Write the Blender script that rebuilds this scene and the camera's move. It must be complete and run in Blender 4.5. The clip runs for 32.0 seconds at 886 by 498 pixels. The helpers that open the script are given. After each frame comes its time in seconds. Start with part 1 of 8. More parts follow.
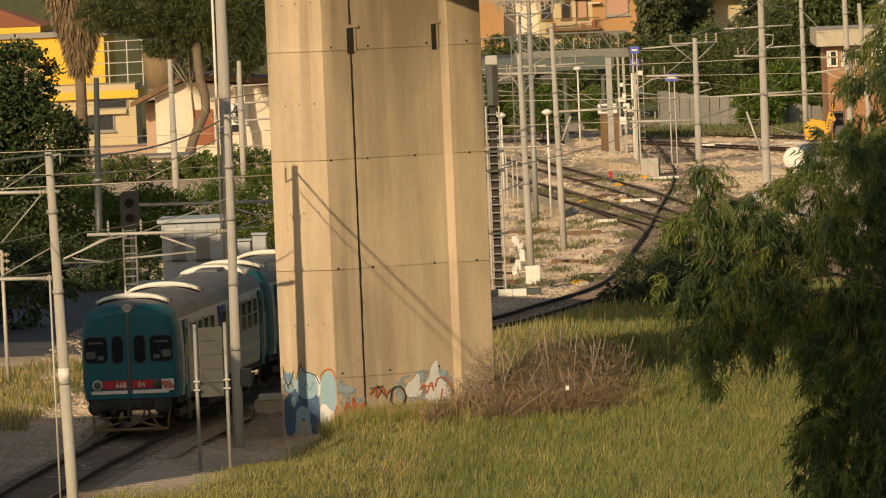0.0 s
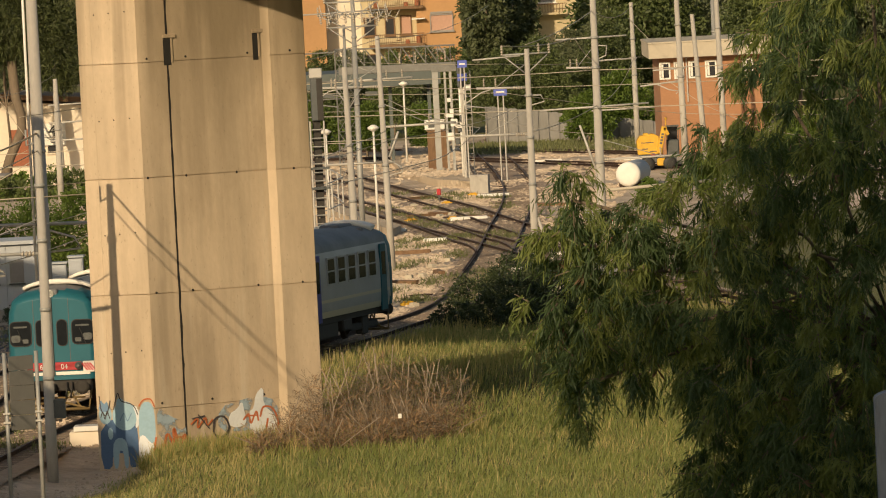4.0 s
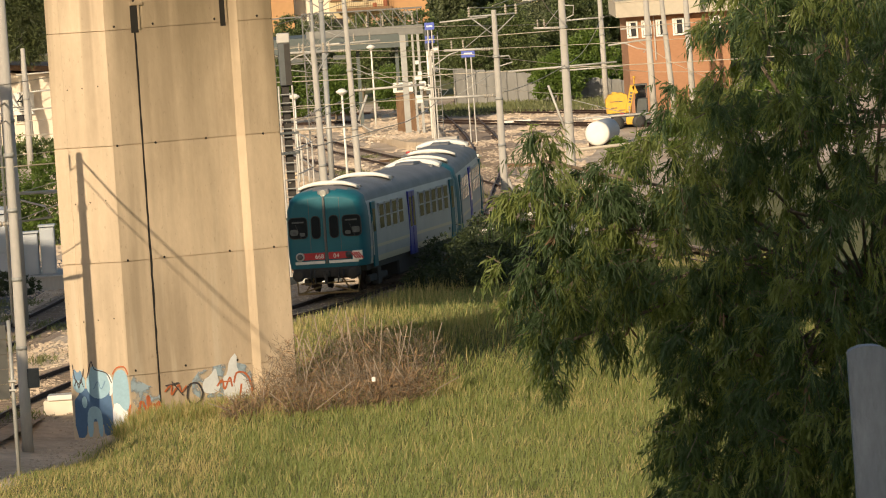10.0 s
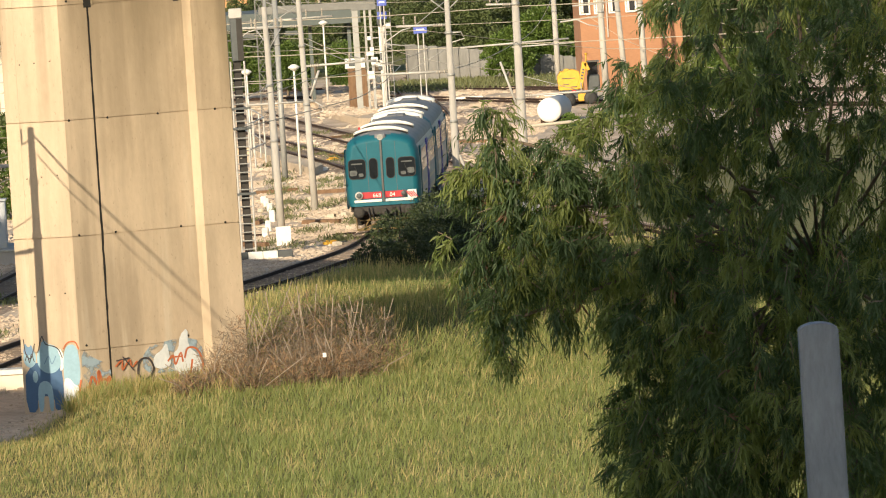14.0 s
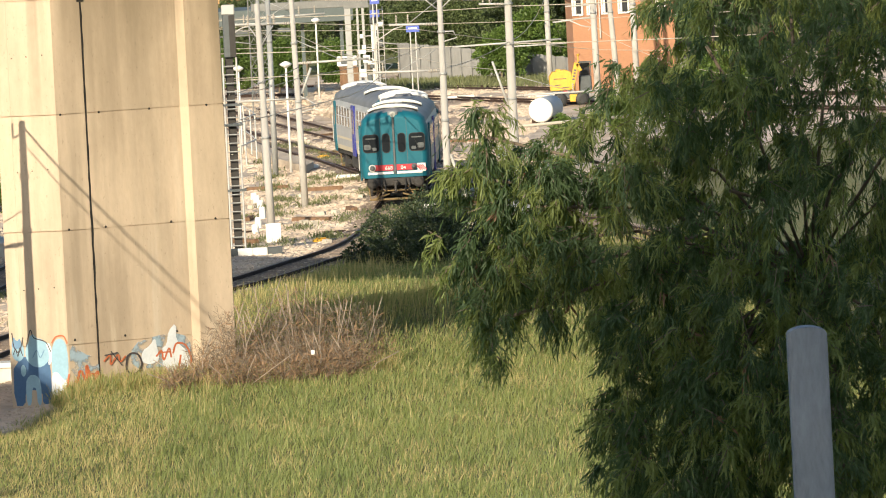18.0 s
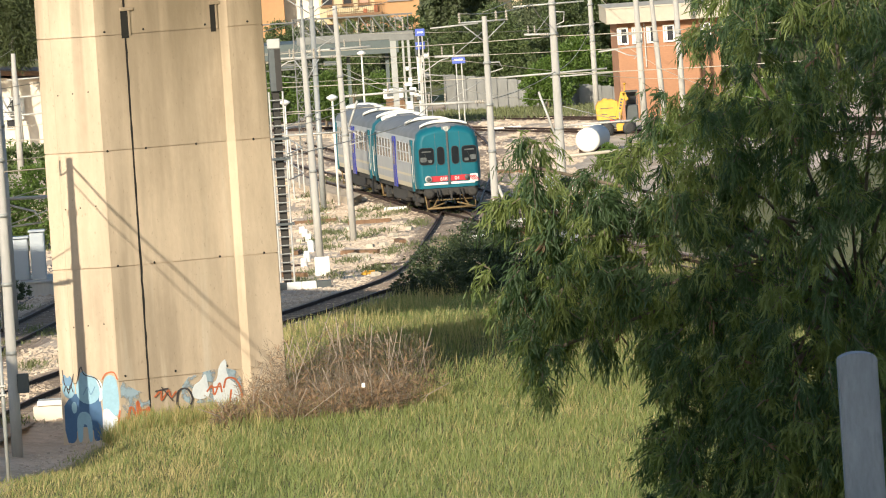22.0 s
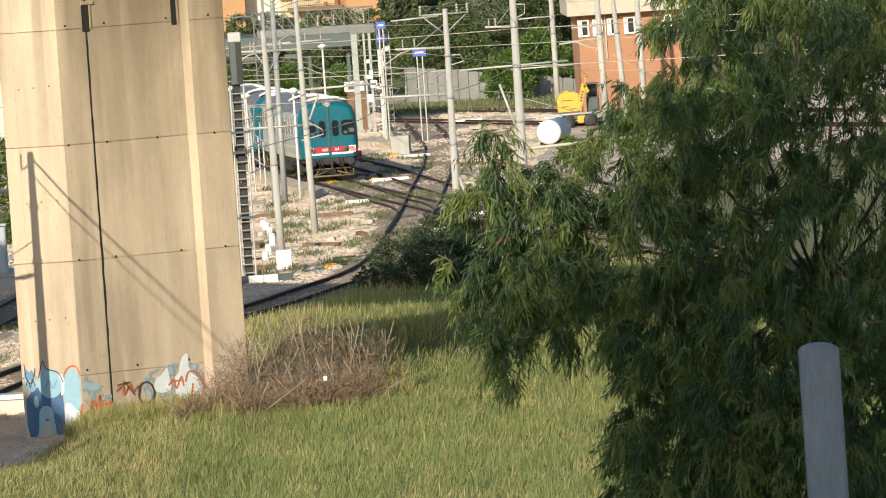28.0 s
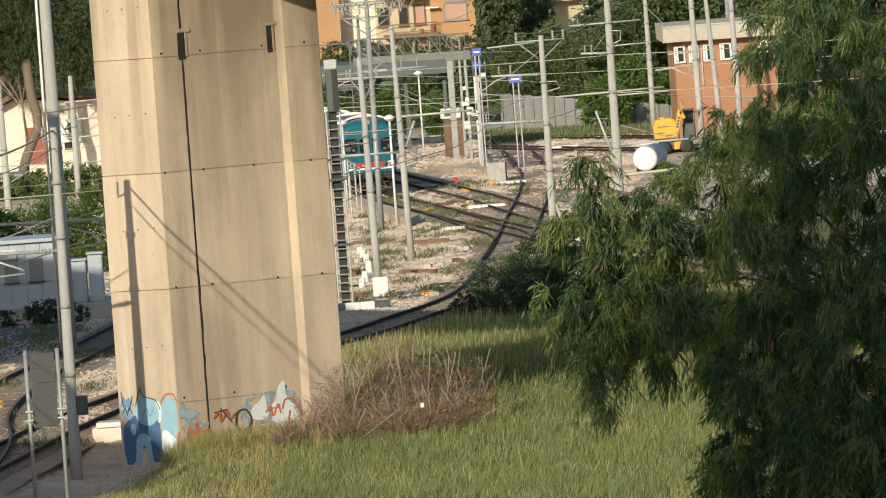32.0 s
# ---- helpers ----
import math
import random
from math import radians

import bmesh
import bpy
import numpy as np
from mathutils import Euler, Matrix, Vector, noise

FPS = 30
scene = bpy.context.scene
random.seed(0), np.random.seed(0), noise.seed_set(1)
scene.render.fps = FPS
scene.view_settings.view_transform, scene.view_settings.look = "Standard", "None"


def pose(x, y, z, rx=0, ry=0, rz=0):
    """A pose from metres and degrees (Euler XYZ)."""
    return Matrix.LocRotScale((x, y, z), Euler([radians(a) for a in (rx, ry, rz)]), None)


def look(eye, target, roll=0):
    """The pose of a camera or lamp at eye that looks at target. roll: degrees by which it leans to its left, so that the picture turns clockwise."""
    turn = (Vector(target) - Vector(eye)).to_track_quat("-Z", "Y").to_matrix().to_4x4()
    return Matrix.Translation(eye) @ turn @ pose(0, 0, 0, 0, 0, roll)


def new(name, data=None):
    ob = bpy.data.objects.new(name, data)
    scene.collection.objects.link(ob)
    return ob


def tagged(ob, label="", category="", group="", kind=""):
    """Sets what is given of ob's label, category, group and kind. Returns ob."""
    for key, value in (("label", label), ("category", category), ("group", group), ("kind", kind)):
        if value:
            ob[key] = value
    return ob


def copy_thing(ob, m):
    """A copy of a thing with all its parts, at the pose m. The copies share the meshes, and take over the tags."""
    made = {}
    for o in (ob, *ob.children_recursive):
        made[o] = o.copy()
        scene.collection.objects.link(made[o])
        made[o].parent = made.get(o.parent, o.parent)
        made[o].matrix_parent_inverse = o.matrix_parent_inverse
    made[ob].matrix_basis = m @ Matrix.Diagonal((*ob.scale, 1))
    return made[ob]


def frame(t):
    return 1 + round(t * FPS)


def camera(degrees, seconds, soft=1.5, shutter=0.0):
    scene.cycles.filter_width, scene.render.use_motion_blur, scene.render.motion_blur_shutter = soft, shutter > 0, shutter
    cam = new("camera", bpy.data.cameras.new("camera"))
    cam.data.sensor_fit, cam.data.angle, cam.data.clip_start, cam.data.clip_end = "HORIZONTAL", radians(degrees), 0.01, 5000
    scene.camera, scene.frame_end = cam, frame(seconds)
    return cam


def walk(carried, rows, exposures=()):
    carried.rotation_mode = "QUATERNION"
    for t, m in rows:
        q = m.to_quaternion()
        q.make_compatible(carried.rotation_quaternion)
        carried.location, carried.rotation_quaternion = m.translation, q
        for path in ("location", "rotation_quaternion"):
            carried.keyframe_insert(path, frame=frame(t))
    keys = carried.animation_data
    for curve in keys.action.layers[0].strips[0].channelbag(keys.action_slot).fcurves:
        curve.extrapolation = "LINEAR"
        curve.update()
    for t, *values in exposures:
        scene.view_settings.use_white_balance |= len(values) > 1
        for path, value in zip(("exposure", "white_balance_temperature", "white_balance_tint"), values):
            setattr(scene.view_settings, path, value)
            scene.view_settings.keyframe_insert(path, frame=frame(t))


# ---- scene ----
# The camera stands on a rise south of the railway yard; it pans and tilts by hand.
EYE = (0.0, 0.0, 13.5)
cam = camera(5.984, 32.0, soft=1.1)
# seconds, metres back from the stand, yaw, pitch, lean
AIM = ((0, 12.5, 1.226, -2.264, 2.40), (0.5, 12.5, 1.169, -2.335, 2.58), (1, 12.5, 1.135, -2.346, 2.82), (1.5, 6, 1.126, -2.381, 2.68), (2, 0, 0.758, -2.174, 2.74), (2.5, 0, 0.678, -2.257, 2.69), (3, 0, 0.356, -2.233, 2.98), (3.5, 0, -0.002, -2.148, 2.71), (5.5, 0, 0.411, -2.344, 3.97), (6, 0, 0.570, -2.276, 4.04), (6.5, 0, 0.709, -2.297, 4.55), (7, 0, 0.604, -2.376, 4.32), (7.5, 0, 0.314, -2.374, 4.27), (8, 0, 0.035, -2.417, 4.13), (8.5, 0, -0.030, -2.496, 4.19), (9, 0, -0.028, -2.525, 4.44), (9.5, 0, -0.102, -2.450, 4.11), (10, 0, -0.151, -2.446, 3.93), (10.5, 0, -0.189, -2.454, 3.54), (11, 0, -0.255, -2.460, 3.74), (11.5, 0, -0.305, -2.420, 3.67), (12, 0, -0.382, -2.436, 3.57), (12.5, 0, -0.415, -2.567, 3.69), (13, 0, -0.427, -2.585, 3.70), (13.5, 0, -0.461, -2.629, 3.71), (15.5, 0, -0.462, -2.626, 3.66), (16, 0, -0.431, -2.588, 3.56), (16.5, 0, -0.349, -2.627, 3.67), (17, 0, -0.217, -2.727, 3.86), (17.5, 0, -0.352, -2.674, 2.75), (18, 0, -0.538, -2.640, 2.97), (18.5, 0, -0.492, -2.650, 3.18), (19, 0, -0.416, -2.694, 3.05), (19.5, 0, -0.401, -2.591, 3.37), (20, 0, -0.301, -2.514, 3.34), (20.5, 0, -0.319, -2.509, 3.72), (21, 0, -0.206, -2.427, 3.89), (21.5, 0, -0.252, -2.541, 3.80), (22, 0, -0.221, -2.409, 3.80), (22.5, 0, -0.441, -2.350, 3.92), (23, 0, -0.440, -2.285, 3.97), (23.5, 0, -0.131, -2.249, 3.47), (24, 0, -0.269, -2.291, 2.90), (24.5, 0, -0.344, -2.199, 3.44), (25, 0, -0.099, -2.335, 3.90), (25.5, 0, 0.029, -2.513, 3.99), (26, 0, -0.099, -2.544, 3.87), (26.5, 0, -0.327, -2.665, 4.03), (28.5, 0, -0.537, -2.396, 4.02), (29, 0, -0.508, -2.337, 4.39), (29.5, 0, -0.360, -2.268, 4.04), (30, 0, -0.077, -2.201, 3.97), (30.5, 0, 0.004, -2.151, 3.75), (31, 0, -0.000, -2.092, 3.80), (31.5, 0, 0.149, -2.169, 4.18), (32, 0, 0.161, -2.249, 4.16),)


def aim_rows():
    rows = []
    for t, back, yaw, pitch, lean in AIM:
        a = radians(yaw)
        rows.append((t, pose(EYE[0] + back * math.sin(a), EYE[1] - back * math.cos(a), EYE[2] - back * math.sin(radians(pitch)), 90 + pitch, 0, yaw) @ pose(0, 0, 0, 0, 0, -lean)))
    return rows


walk(cam, aim_rows(), exposures=((0.0, -0.36, 7350, 10), (1.0, -0.33, 7350, 10), (3.5, -0.32, 7150, 10), (7.0, -0.12, 6900, 10), (8.0, -0.05, 6750, 10), (9.0, 0.12, 6600, 10), (10.0, 0.12, 6450, 10), (13.0, 0.33, 6200, 9), (16.0, 0.55, 5800, 7), (18.0, 0.6, 5680, 7), (20.0, 0.61, 5500, 6), (22.0, 0.54, 5450, 6), (24.0, 0.37, 5450, 5), (26.0, 0.34, 5400, 5), (28.5, 0.39, 5400, 5), (29.5, 0.33, 5400, 5), (31.0, 0.1, 5400, 5), (32.0, 0.03, 5400, 5)))

# ---- light: a warm late-afternoon sun from behind the camera's left shoulder ----
world = bpy.data.worlds.new("sky")
scene.world = world
world.use_nodes = True
sky = world.node_tree.nodes.new("ShaderNodeTexSky")
sky.sky_type = "NISHITA"
sky.sun_disc = False
sky.sun_elevation = radians(20.4)
sky.sun_rotation = radians(201.8)
sky.air_density, sky.dust_density = 1.2, 2.0
back_node = world.node_tree.nodes["Background"]
back_node.inputs["Strength"].default_value = 0.09
world.node_tree.links.new(sky.outputs["Color"], back_node.inputs["Color"])
sun = new("sun", bpy.data.lights.new("sun", "SUN"))
sun.data.energy, sun.data.angle, sun.data.color = 4.6, radians(0.53), (1.0, 0.80, 0.55)
SUNWARD = Vector((-0.348, -0.870, 0.348))
sun.matrix_world = look(SUNWARD * 100, (0, 0, 0))

# ---- materials ----


def material(name, base, rough=0.8, metal=0.0, second=None, scale=6.0, spread=0.5, fine=40.0, bump=0.0, contrast=0.25, per_piece=0.0, stretch=(1, 1, 1), glass=False):
    """A surface with a large and a fine variation of its colour and a fine relief."""
    m = bpy.data.materials.new(name)
    m.use_nodes = True
    nt = m.node_tree
    bsdf = nt.nodes["Principled BSDF"]
    bsdf.inputs["Roughness"].default_value = rough
    bsdf.inputs["Metallic"].default_value = metal
    second = second or tuple(c * (1 - contrast) for c in base)
    coord = nt.nodes.new("ShaderNodeTexCoord")
    place = nt.nodes.new("ShaderNodeMapping")
    place.inputs["Scale"].default_value = stretch
    nt.links.new(coord.outputs["Object"], place.inputs["Vector"])
    big = nt.nodes.new("ShaderNodeTexNoise")
    big.inputs["Scale"].default_value = scale
    big.inputs["Detail"].default_value = 5
    nt.links.new(place.outputs["Vector"], big.inputs["Vector"])
    ramp = nt.nodes.new("ShaderNodeMapRange")
    ramp.inputs["From Min"].default_value = 0.5 - spread / 2
    ramp.inputs["From Max"].default_value = 0.5 + spread / 2
    nt.links.new(big.outputs["Fac"], ramp.inputs["Value"])
    mix = nt.nodes.new("ShaderNodeMix")
    mix.data_type = "RGBA"
    mix.inputs["A"].default_value = (*second, 1)
    mix.inputs["B"].default_value = (*base, 1)
    nt.links.new(ramp.outputs["Result"], mix.inputs["Factor"])
    small = nt.nodes.new("ShaderNodeTexNoise")
    small.inputs["Scale"].default_value = fine
    small.inputs["Detail"].default_value = 3
    nt.links.new(place.outputs["Vector"], small.inputs["Vector"])
    shade = nt.nodes.new("ShaderNodeMapRange")
    shade.inputs["To Min"].default_value = 1 - contrast
    shade.inputs["To Max"].default_value = 1 + contrast
    nt.links.new(small.outputs["Fac"], shade.inputs["Value"])
    times = nt.nodes.new("ShaderNodeVectorMath")
    times.operation = "SCALE"
    nt.links.new(mix.outputs["Result"], times.inputs[0])
    nt.links.new(shade.outputs["Result"], times.inputs["Scale"])
    colour = times.outputs["Vector"]
    if per_piece:
        info = nt.nodes.new("ShaderNodeObjectInfo")
        geo = nt.nodes.new("ShaderNodeNewGeometry")
        both = nt.nodes.new("ShaderNodeMath")
        both.operation = "ADD"
        nt.links.new(info.outputs["Random"], both.inputs[0])
        nt.links.new(geo.outputs["Random Per Island"], both.inputs[1])
        vary = nt.nodes.new("ShaderNodeMapRange")
        vary.inputs["From Max"].default_value = 2.0
        vary.inputs["To Min"].default_value = 1 - per_piece
        vary.inputs["To Max"].default_value = 1 + per_piece
        nt.links.new(both.outputs["Value"], vary.inputs["Value"])
        more = nt.nodes.new("ShaderNodeVectorMath")
        more.operation = "SCALE"
        nt.links.new(colour, more.inputs[0])
        nt.links.new(vary.outputs["Result"], more.inputs["Scale"])
        colour = more.outputs["Vector"]
    nt.links.new(colour, bsdf.inputs["Base Color"])
    if bump:
        relief = nt.nodes.new("ShaderNodeBump")
        relief.inputs["Strength"].default_value = bump
        relief.inputs["Distance"].default_value = 0.03
        nt.links.new(small.outputs["Fac"], relief.inputs["Height"])
        nt.links.new(relief.outputs["Normal"], bsdf.inputs["Normal"])
    return m


def leaf_material(name, base, second, through_light=0.25, vary=0.35):
    m = material(name, base, 0.6, second=second, scale=0.7, fine=9.0, per_piece=vary)
    nt = m.node_tree
    out = nt.nodes["Material Output"]
    bsdf = nt.nodes["Principled BSDF"]
    see = nt.nodes.new("ShaderNodeBsdfTranslucent")
    see.inputs["Color"].default_value = (base[0] * 1.6, base[1] * 1.7, base[2] * 0.8, 1)
    mix = nt.nodes.new("ShaderNodeMixShader")
    mix.inputs["Fac"].default_value = through_light
    nt.links.new(bsdf.outputs["BSDF"], mix.inputs[1])
    nt.links.new(see.outputs["BSDF"], mix.inputs[2])
    nt.links.new(mix.outputs["Shader"], out.inputs["Surface"])
    return m




def streaked_concrete():
    """Board-marked concrete: broad patches, long rain streaks, dark run-off below the deck, pale lime runs and fine pores."""
    m = material("weathered concrete", (0.65, 0.515, 0.365), 0.9, second=(0.52, 0.405, 0.28), per_piece=0.10, scale=0.9, fine=9.0, bump=0.25, contrast=0.10, stretch=(1.0, 1.0, 0.45), spread=0.6)
    nt = m.node_tree
    bsdf = nt.nodes["Principled BSDF"]
    coord = nt.nodes.new("ShaderNodeTexCoord")

    def streak(scale, stretch, low, high, detail=5):
        place = nt.nodes.new("ShaderNodeMapping")
        place.inputs["Scale"].default_value = stretch
        nt.links.new(coord.outputs["Object"], place.inputs["Vector"])
        tex = nt.nodes.new("ShaderNodeTexNoise")
        tex.inputs["Scale"].default_value = scale
        tex.inputs["Detail"].default_value = detail
        nt.links.new(place.outputs["Vector"], tex.inputs["Vector"])
        ramp = nt.nodes.new("ShaderNodeMapRange")
        ramp.inputs["From Min"].default_value = low
        ramp.inputs["From Max"].default_value = high
        nt.links.new(tex.outputs["Fac"], ramp.inputs["Value"])
        return ramp.outputs["Result"]

    def maths(op, a, b):
        n = nt.nodes.new("ShaderNodeMath")
        n.operation = op
        n.use_clamp = True
        for s, v in zip(n.inputs, (a, b)):
            if isinstance(v, (int, float)):
                s.default_value = v
            else:
                nt.links.new(v, s)
        return n.outputs["Value"]

    def tint(colour, rgb, factor):
        mix = nt.nodes.new("ShaderNodeMix")
        mix.data_type = "RGBA"
        nt.links.new(factor, mix.inputs["Factor"])
        nt.links.new(colour, mix.inputs["A"])
        mix.inputs["B"].default_value = (*rgb, 1)
        return mix.outputs["Result"]

    colour = bsdf.inputs["Base Color"].links[0].from_socket
    fine_runs = streak(4.0, (1.0, 1.0, 0.07), 0.50, 0.74)
    wide_runs = streak(0.8, (1.0, 1.0, 0.14), 0.48, 0.72)
    lime_runs = streak(1.6, (1.0, 1.0, 0.07), 0.58, 0.74)
    grime = streak(0.35, (1.0, 1.0, 0.5), 0.45, 0.68, 7)
    pores = streak(16.0, (1.0, 1.0, 0.5), 0.66, 0.74, 2)
    colour = tint(colour, (0.34, 0.275, 0.19), maths("MULTIPLY", wide_runs, 0.5))
    colour = tint(colour, (0.20, 0.16, 0.11), maths("MULTIPLY", maths("MULTIPLY", grime, streak(3.0, (1.0, 1.0, 0.05), 0.3, 0.6)), 0.45))
    colour = tint(colour, (0.32, 0.25, 0.17), maths("MULTIPLY", fine_runs, 0.24))
    colour = tint(colour, (0.76, 0.67, 0.52), maths("MULTIPLY", lime_runs, 0.42))
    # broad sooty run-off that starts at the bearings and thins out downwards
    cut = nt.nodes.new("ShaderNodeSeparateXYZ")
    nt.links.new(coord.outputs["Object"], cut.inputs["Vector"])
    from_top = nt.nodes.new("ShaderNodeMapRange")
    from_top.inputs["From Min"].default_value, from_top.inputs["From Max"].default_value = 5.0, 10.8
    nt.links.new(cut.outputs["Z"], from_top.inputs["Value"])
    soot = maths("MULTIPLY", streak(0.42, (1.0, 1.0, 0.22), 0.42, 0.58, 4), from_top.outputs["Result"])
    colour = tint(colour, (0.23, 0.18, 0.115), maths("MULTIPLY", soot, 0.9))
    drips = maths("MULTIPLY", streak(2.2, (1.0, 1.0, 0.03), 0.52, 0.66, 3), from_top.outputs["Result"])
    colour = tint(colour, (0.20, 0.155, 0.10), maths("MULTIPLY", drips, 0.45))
    colour = tint(colour, (0.16, 0.12, 0.08), maths("MULTIPLY", pores, 0.28))
    nt.links.new(colour, bsdf.inputs["Base Color"])
    return m


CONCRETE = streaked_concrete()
CONCRETE_DARK = material("joint shadow gap", (0.02, 0.018, 0.015), 0.9)
POLE = material("spun concrete pole", (0.46, 0.43, 0.38), 0.8, scale=2.0, fine=14, contrast=0.14, stretch=(1, 1, 0.3))
STEEL = material("galvanised steel", (0.36, 0.36, 0.34), 0.5, 0.15, scale=3, fine=20, contrast=0.15)
STEEL_LIGHT = material("pale painted steel", (0.50, 0.48, 0.44), 0.5, 0.1, scale=3, fine=20, contrast=0.12)
GANTRY_GREY = material("dull grey gantry paint", (0.21, 0.21, 0.195), 0.7, 0.0, second=(0.15, 0.15, 0.14), scale=2, fine=12, contrast=0.15)
STEEL_DARK = material("dark painted steel", (0.10, 0.11, 0.11), 0.5, 0.3, contrast=0.2)
WIRE = material("weathered copper wire", (0.48, 0.43, 0.34), 0.6, 0.1, contrast=0.1)
CERAMIC = material("glazed insulator", (0.45, 0.40, 0.33), 0.25, contrast=0.2)
RUST = material("rusted rail web", (0.06, 0.034, 0.023), 0.85, 0.2, scale=5, fine=30, bump=0.3, contrast=0.3)
RAILTOP = material("worn rail head", (0.13, 0.08, 0.055), 0.6, 0.1, contrast=0.2)
RUST_SHADE = material("rust-stained and rail-shaded ballast", (0.17, 0.105, 0.068), 0.95, second=(0.085, 0.055, 0.038), scale=1.5, fine=8.0, bump=0.9, contrast=0.35)
SLEEPER = material("grey weathered sleeper", (0.22, 0.17, 0.125), 0.9, fine=25, contrast=0.3, per_piece=0.3)
BALLAST = material("stained ballast", (0.48, 0.38, 0.28), 0.95, second=(0.27, 0.19, 0.13), scale=0.35, fine=5.0, bump=1.0, contrast=0.35)
BALLAST.node_tree.nodes["Bump"].inputs["Distance"].default_value = 0.12
ASPHALT = material("old grey asphalt", (0.10, 0.10, 0.105), 0.9, second=(0.07, 0.07, 0.075), scale=0.3, fine=4, bump=0.3, contrast=0.15)
PLATFORM = material("sandy platform paving", (0.66, 0.54, 0.40), 0.9, second=(0.50, 0.39, 0.27), scale=0.4, fine=3, bump=1.0, contrast=0.15)
PLATFORM.node_tree.nodes["Bump"].inputs["Distance"].default_value = 0.25
WHITE = material("white paint", (0.80, 0.78, 0.72), 0.6, scale=4, contrast=0.1)
YELLOW_PAINT = material("yellow safety paint", (0.74, 0.43, 0.035), 0.55, second=(0.58, 0.32, 0.03), scale=4, contrast=0.16)
RED_PAINT = material("red paint", (0.46, 0.022, 0.03), 0.5, contrast=0.12)
TEAL = material("teal train paint", (0.016, 0.125, 0.165), 0.5, second=(0.013, 0.10, 0.135), scale=1.2, fine=10, contrast=0.06)
BODY_GREY = material("pale grey train side paint", (0.42, 0.425, 0.43), 0.45, second=(0.32, 0.325, 0.33), scale=0.8, fine=8, contrast=0.06)
ROOF_GREY = material("sooty grey train roof", (0.20, 0.205, 0.215), 0.6, second=(0.12, 0.125, 0.135), scale=0.8, fine=6, contrast=0.15)
BLUE_DOOR = material("blue train door paint", (0.025, 0.035, 0.28), 0.4, contrast=0.06)
STRIPE_CREAM = material("cream waist stripe", (0.56, 0.50, 0.36), 0.45, contrast=0.06)
UNDER = material("grimy underframe", (0.045, 0.040, 0.034), 0.8, contrast=0.3)
BUFFER_RUST = material("ochre buffer beam rust", (0.22, 0.15, 0.06), 0.8, fine=20, contrast=0.3)
RUBBER = material("black rubber", (0.02, 0.02, 0.02), 0.6)
GLASS = material("dark train glass", (0.018, 0.021, 0.024), 0.1, contrast=0.2)
GLASS.node_tree.nodes["Principled BSDF"].inputs["Specular IOR Level"].default_value = 0.06
TEAL.node_tree.nodes["Principled BSDF"].inputs["Specular IOR Level"].default_value = 0.25
PANE_PATCH = material("pale pane patch", (0.13, 0.14, 0.135), 0.8, second=(0.07, 0.075, 0.075), scale=5, contrast=0.3)
LAMP_GLASS = material("clear lamp glass", (0.55, 0.55, 0.5), 0.1, 0.3)

# ---- mesh helpers ----


def part(name, bm, mats, parent=None, label="", smooth=False):
    """Links a bmesh, or a (vertices, faces) pair, as one mesh object under a thing or a part."""
    me = bpy.data.meshes.new(name)
    if isinstance(bm, tuple):
        me.from_pydata(bm[0], [], bm[1])
    else:
        bm.to_mesh(me)
        bm.free()
    for m in mats if isinstance(mats, (list, tuple)) else [mats]:
        me.materials.append(m)
    if smooth:
        me.polygons.foreach_set("use_smooth", [True] * len(me.polygons))
    ob = new(name, me)
    if parent is not None:
        ob.parent = parent
    if label:
        ob["label"] = label
    return ob


def shared(name, me, parent, m):
    ob = new(name, me)
    ob.parent = parent
    ob.matrix_basis = m
    return ob


def thing(name, m, label, category, group="", kind=""):
    ob = new(name)
    ob.empty_display_size = 0.3
    ob.matrix_basis = m
    return tagged(ob, label, category, group, kind)


def box(bm, x0, x1, y0, y1, z0, z1, mat=0, bevel=0.0, m=None):
    vs = [bm.verts.new((x, y, z)) for x in (x0, x1) for y in (y0, y1) for z in (z0, z1)]
    fs = []
    for q in ((0, 1, 3, 2), (4, 6, 7, 5), (0, 4, 5, 1), (2, 3, 7, 6), (0, 2, 6, 4), (1, 5, 7, 3)):
        f = bm.faces.new([vs[i] for i in q])
        f.material_index = mat
        fs.append(f)
    if m is not None:
        bmesh.ops.transform(bm, matrix=m, verts=vs)
    if bevel:
        es = list({e for f in fs for e in f.edges})
        bmesh.ops.bevel(bm, geom=es, offset=bevel, segments=1, affect="EDGES")
    return vs


def rod(bm, a, b, r0, r1=None, n=8, mat=0, caps=True):
    """A round bar from a to b."""
    a, b = Vector(a), Vector(b)
    r1 = r0 if r1 is None else r1
    way = (b - a).normalized()
    side = way.orthogonal().normalized()
    up = way.cross(side)
    rings = []
    for p, r in ((a, r0), (b, r1)):
        rings.append([bm.verts.new(p + side * (r * math.cos(2 * math.pi * i / n)) + up * (r * math.sin(2 * math.pi * i / n))) for i in range(n)])
    for i in range(n):
        f = bm.faces.new((rings[0][i], rings[0][(i + 1) % n], rings[1][(i + 1) % n], rings[1][i]))
        f.material_index, f.smooth = mat, n > 6
    if caps:
        for ring in (rings[0][::-1], rings[1]):
            bm.faces.new(ring).material_index = mat


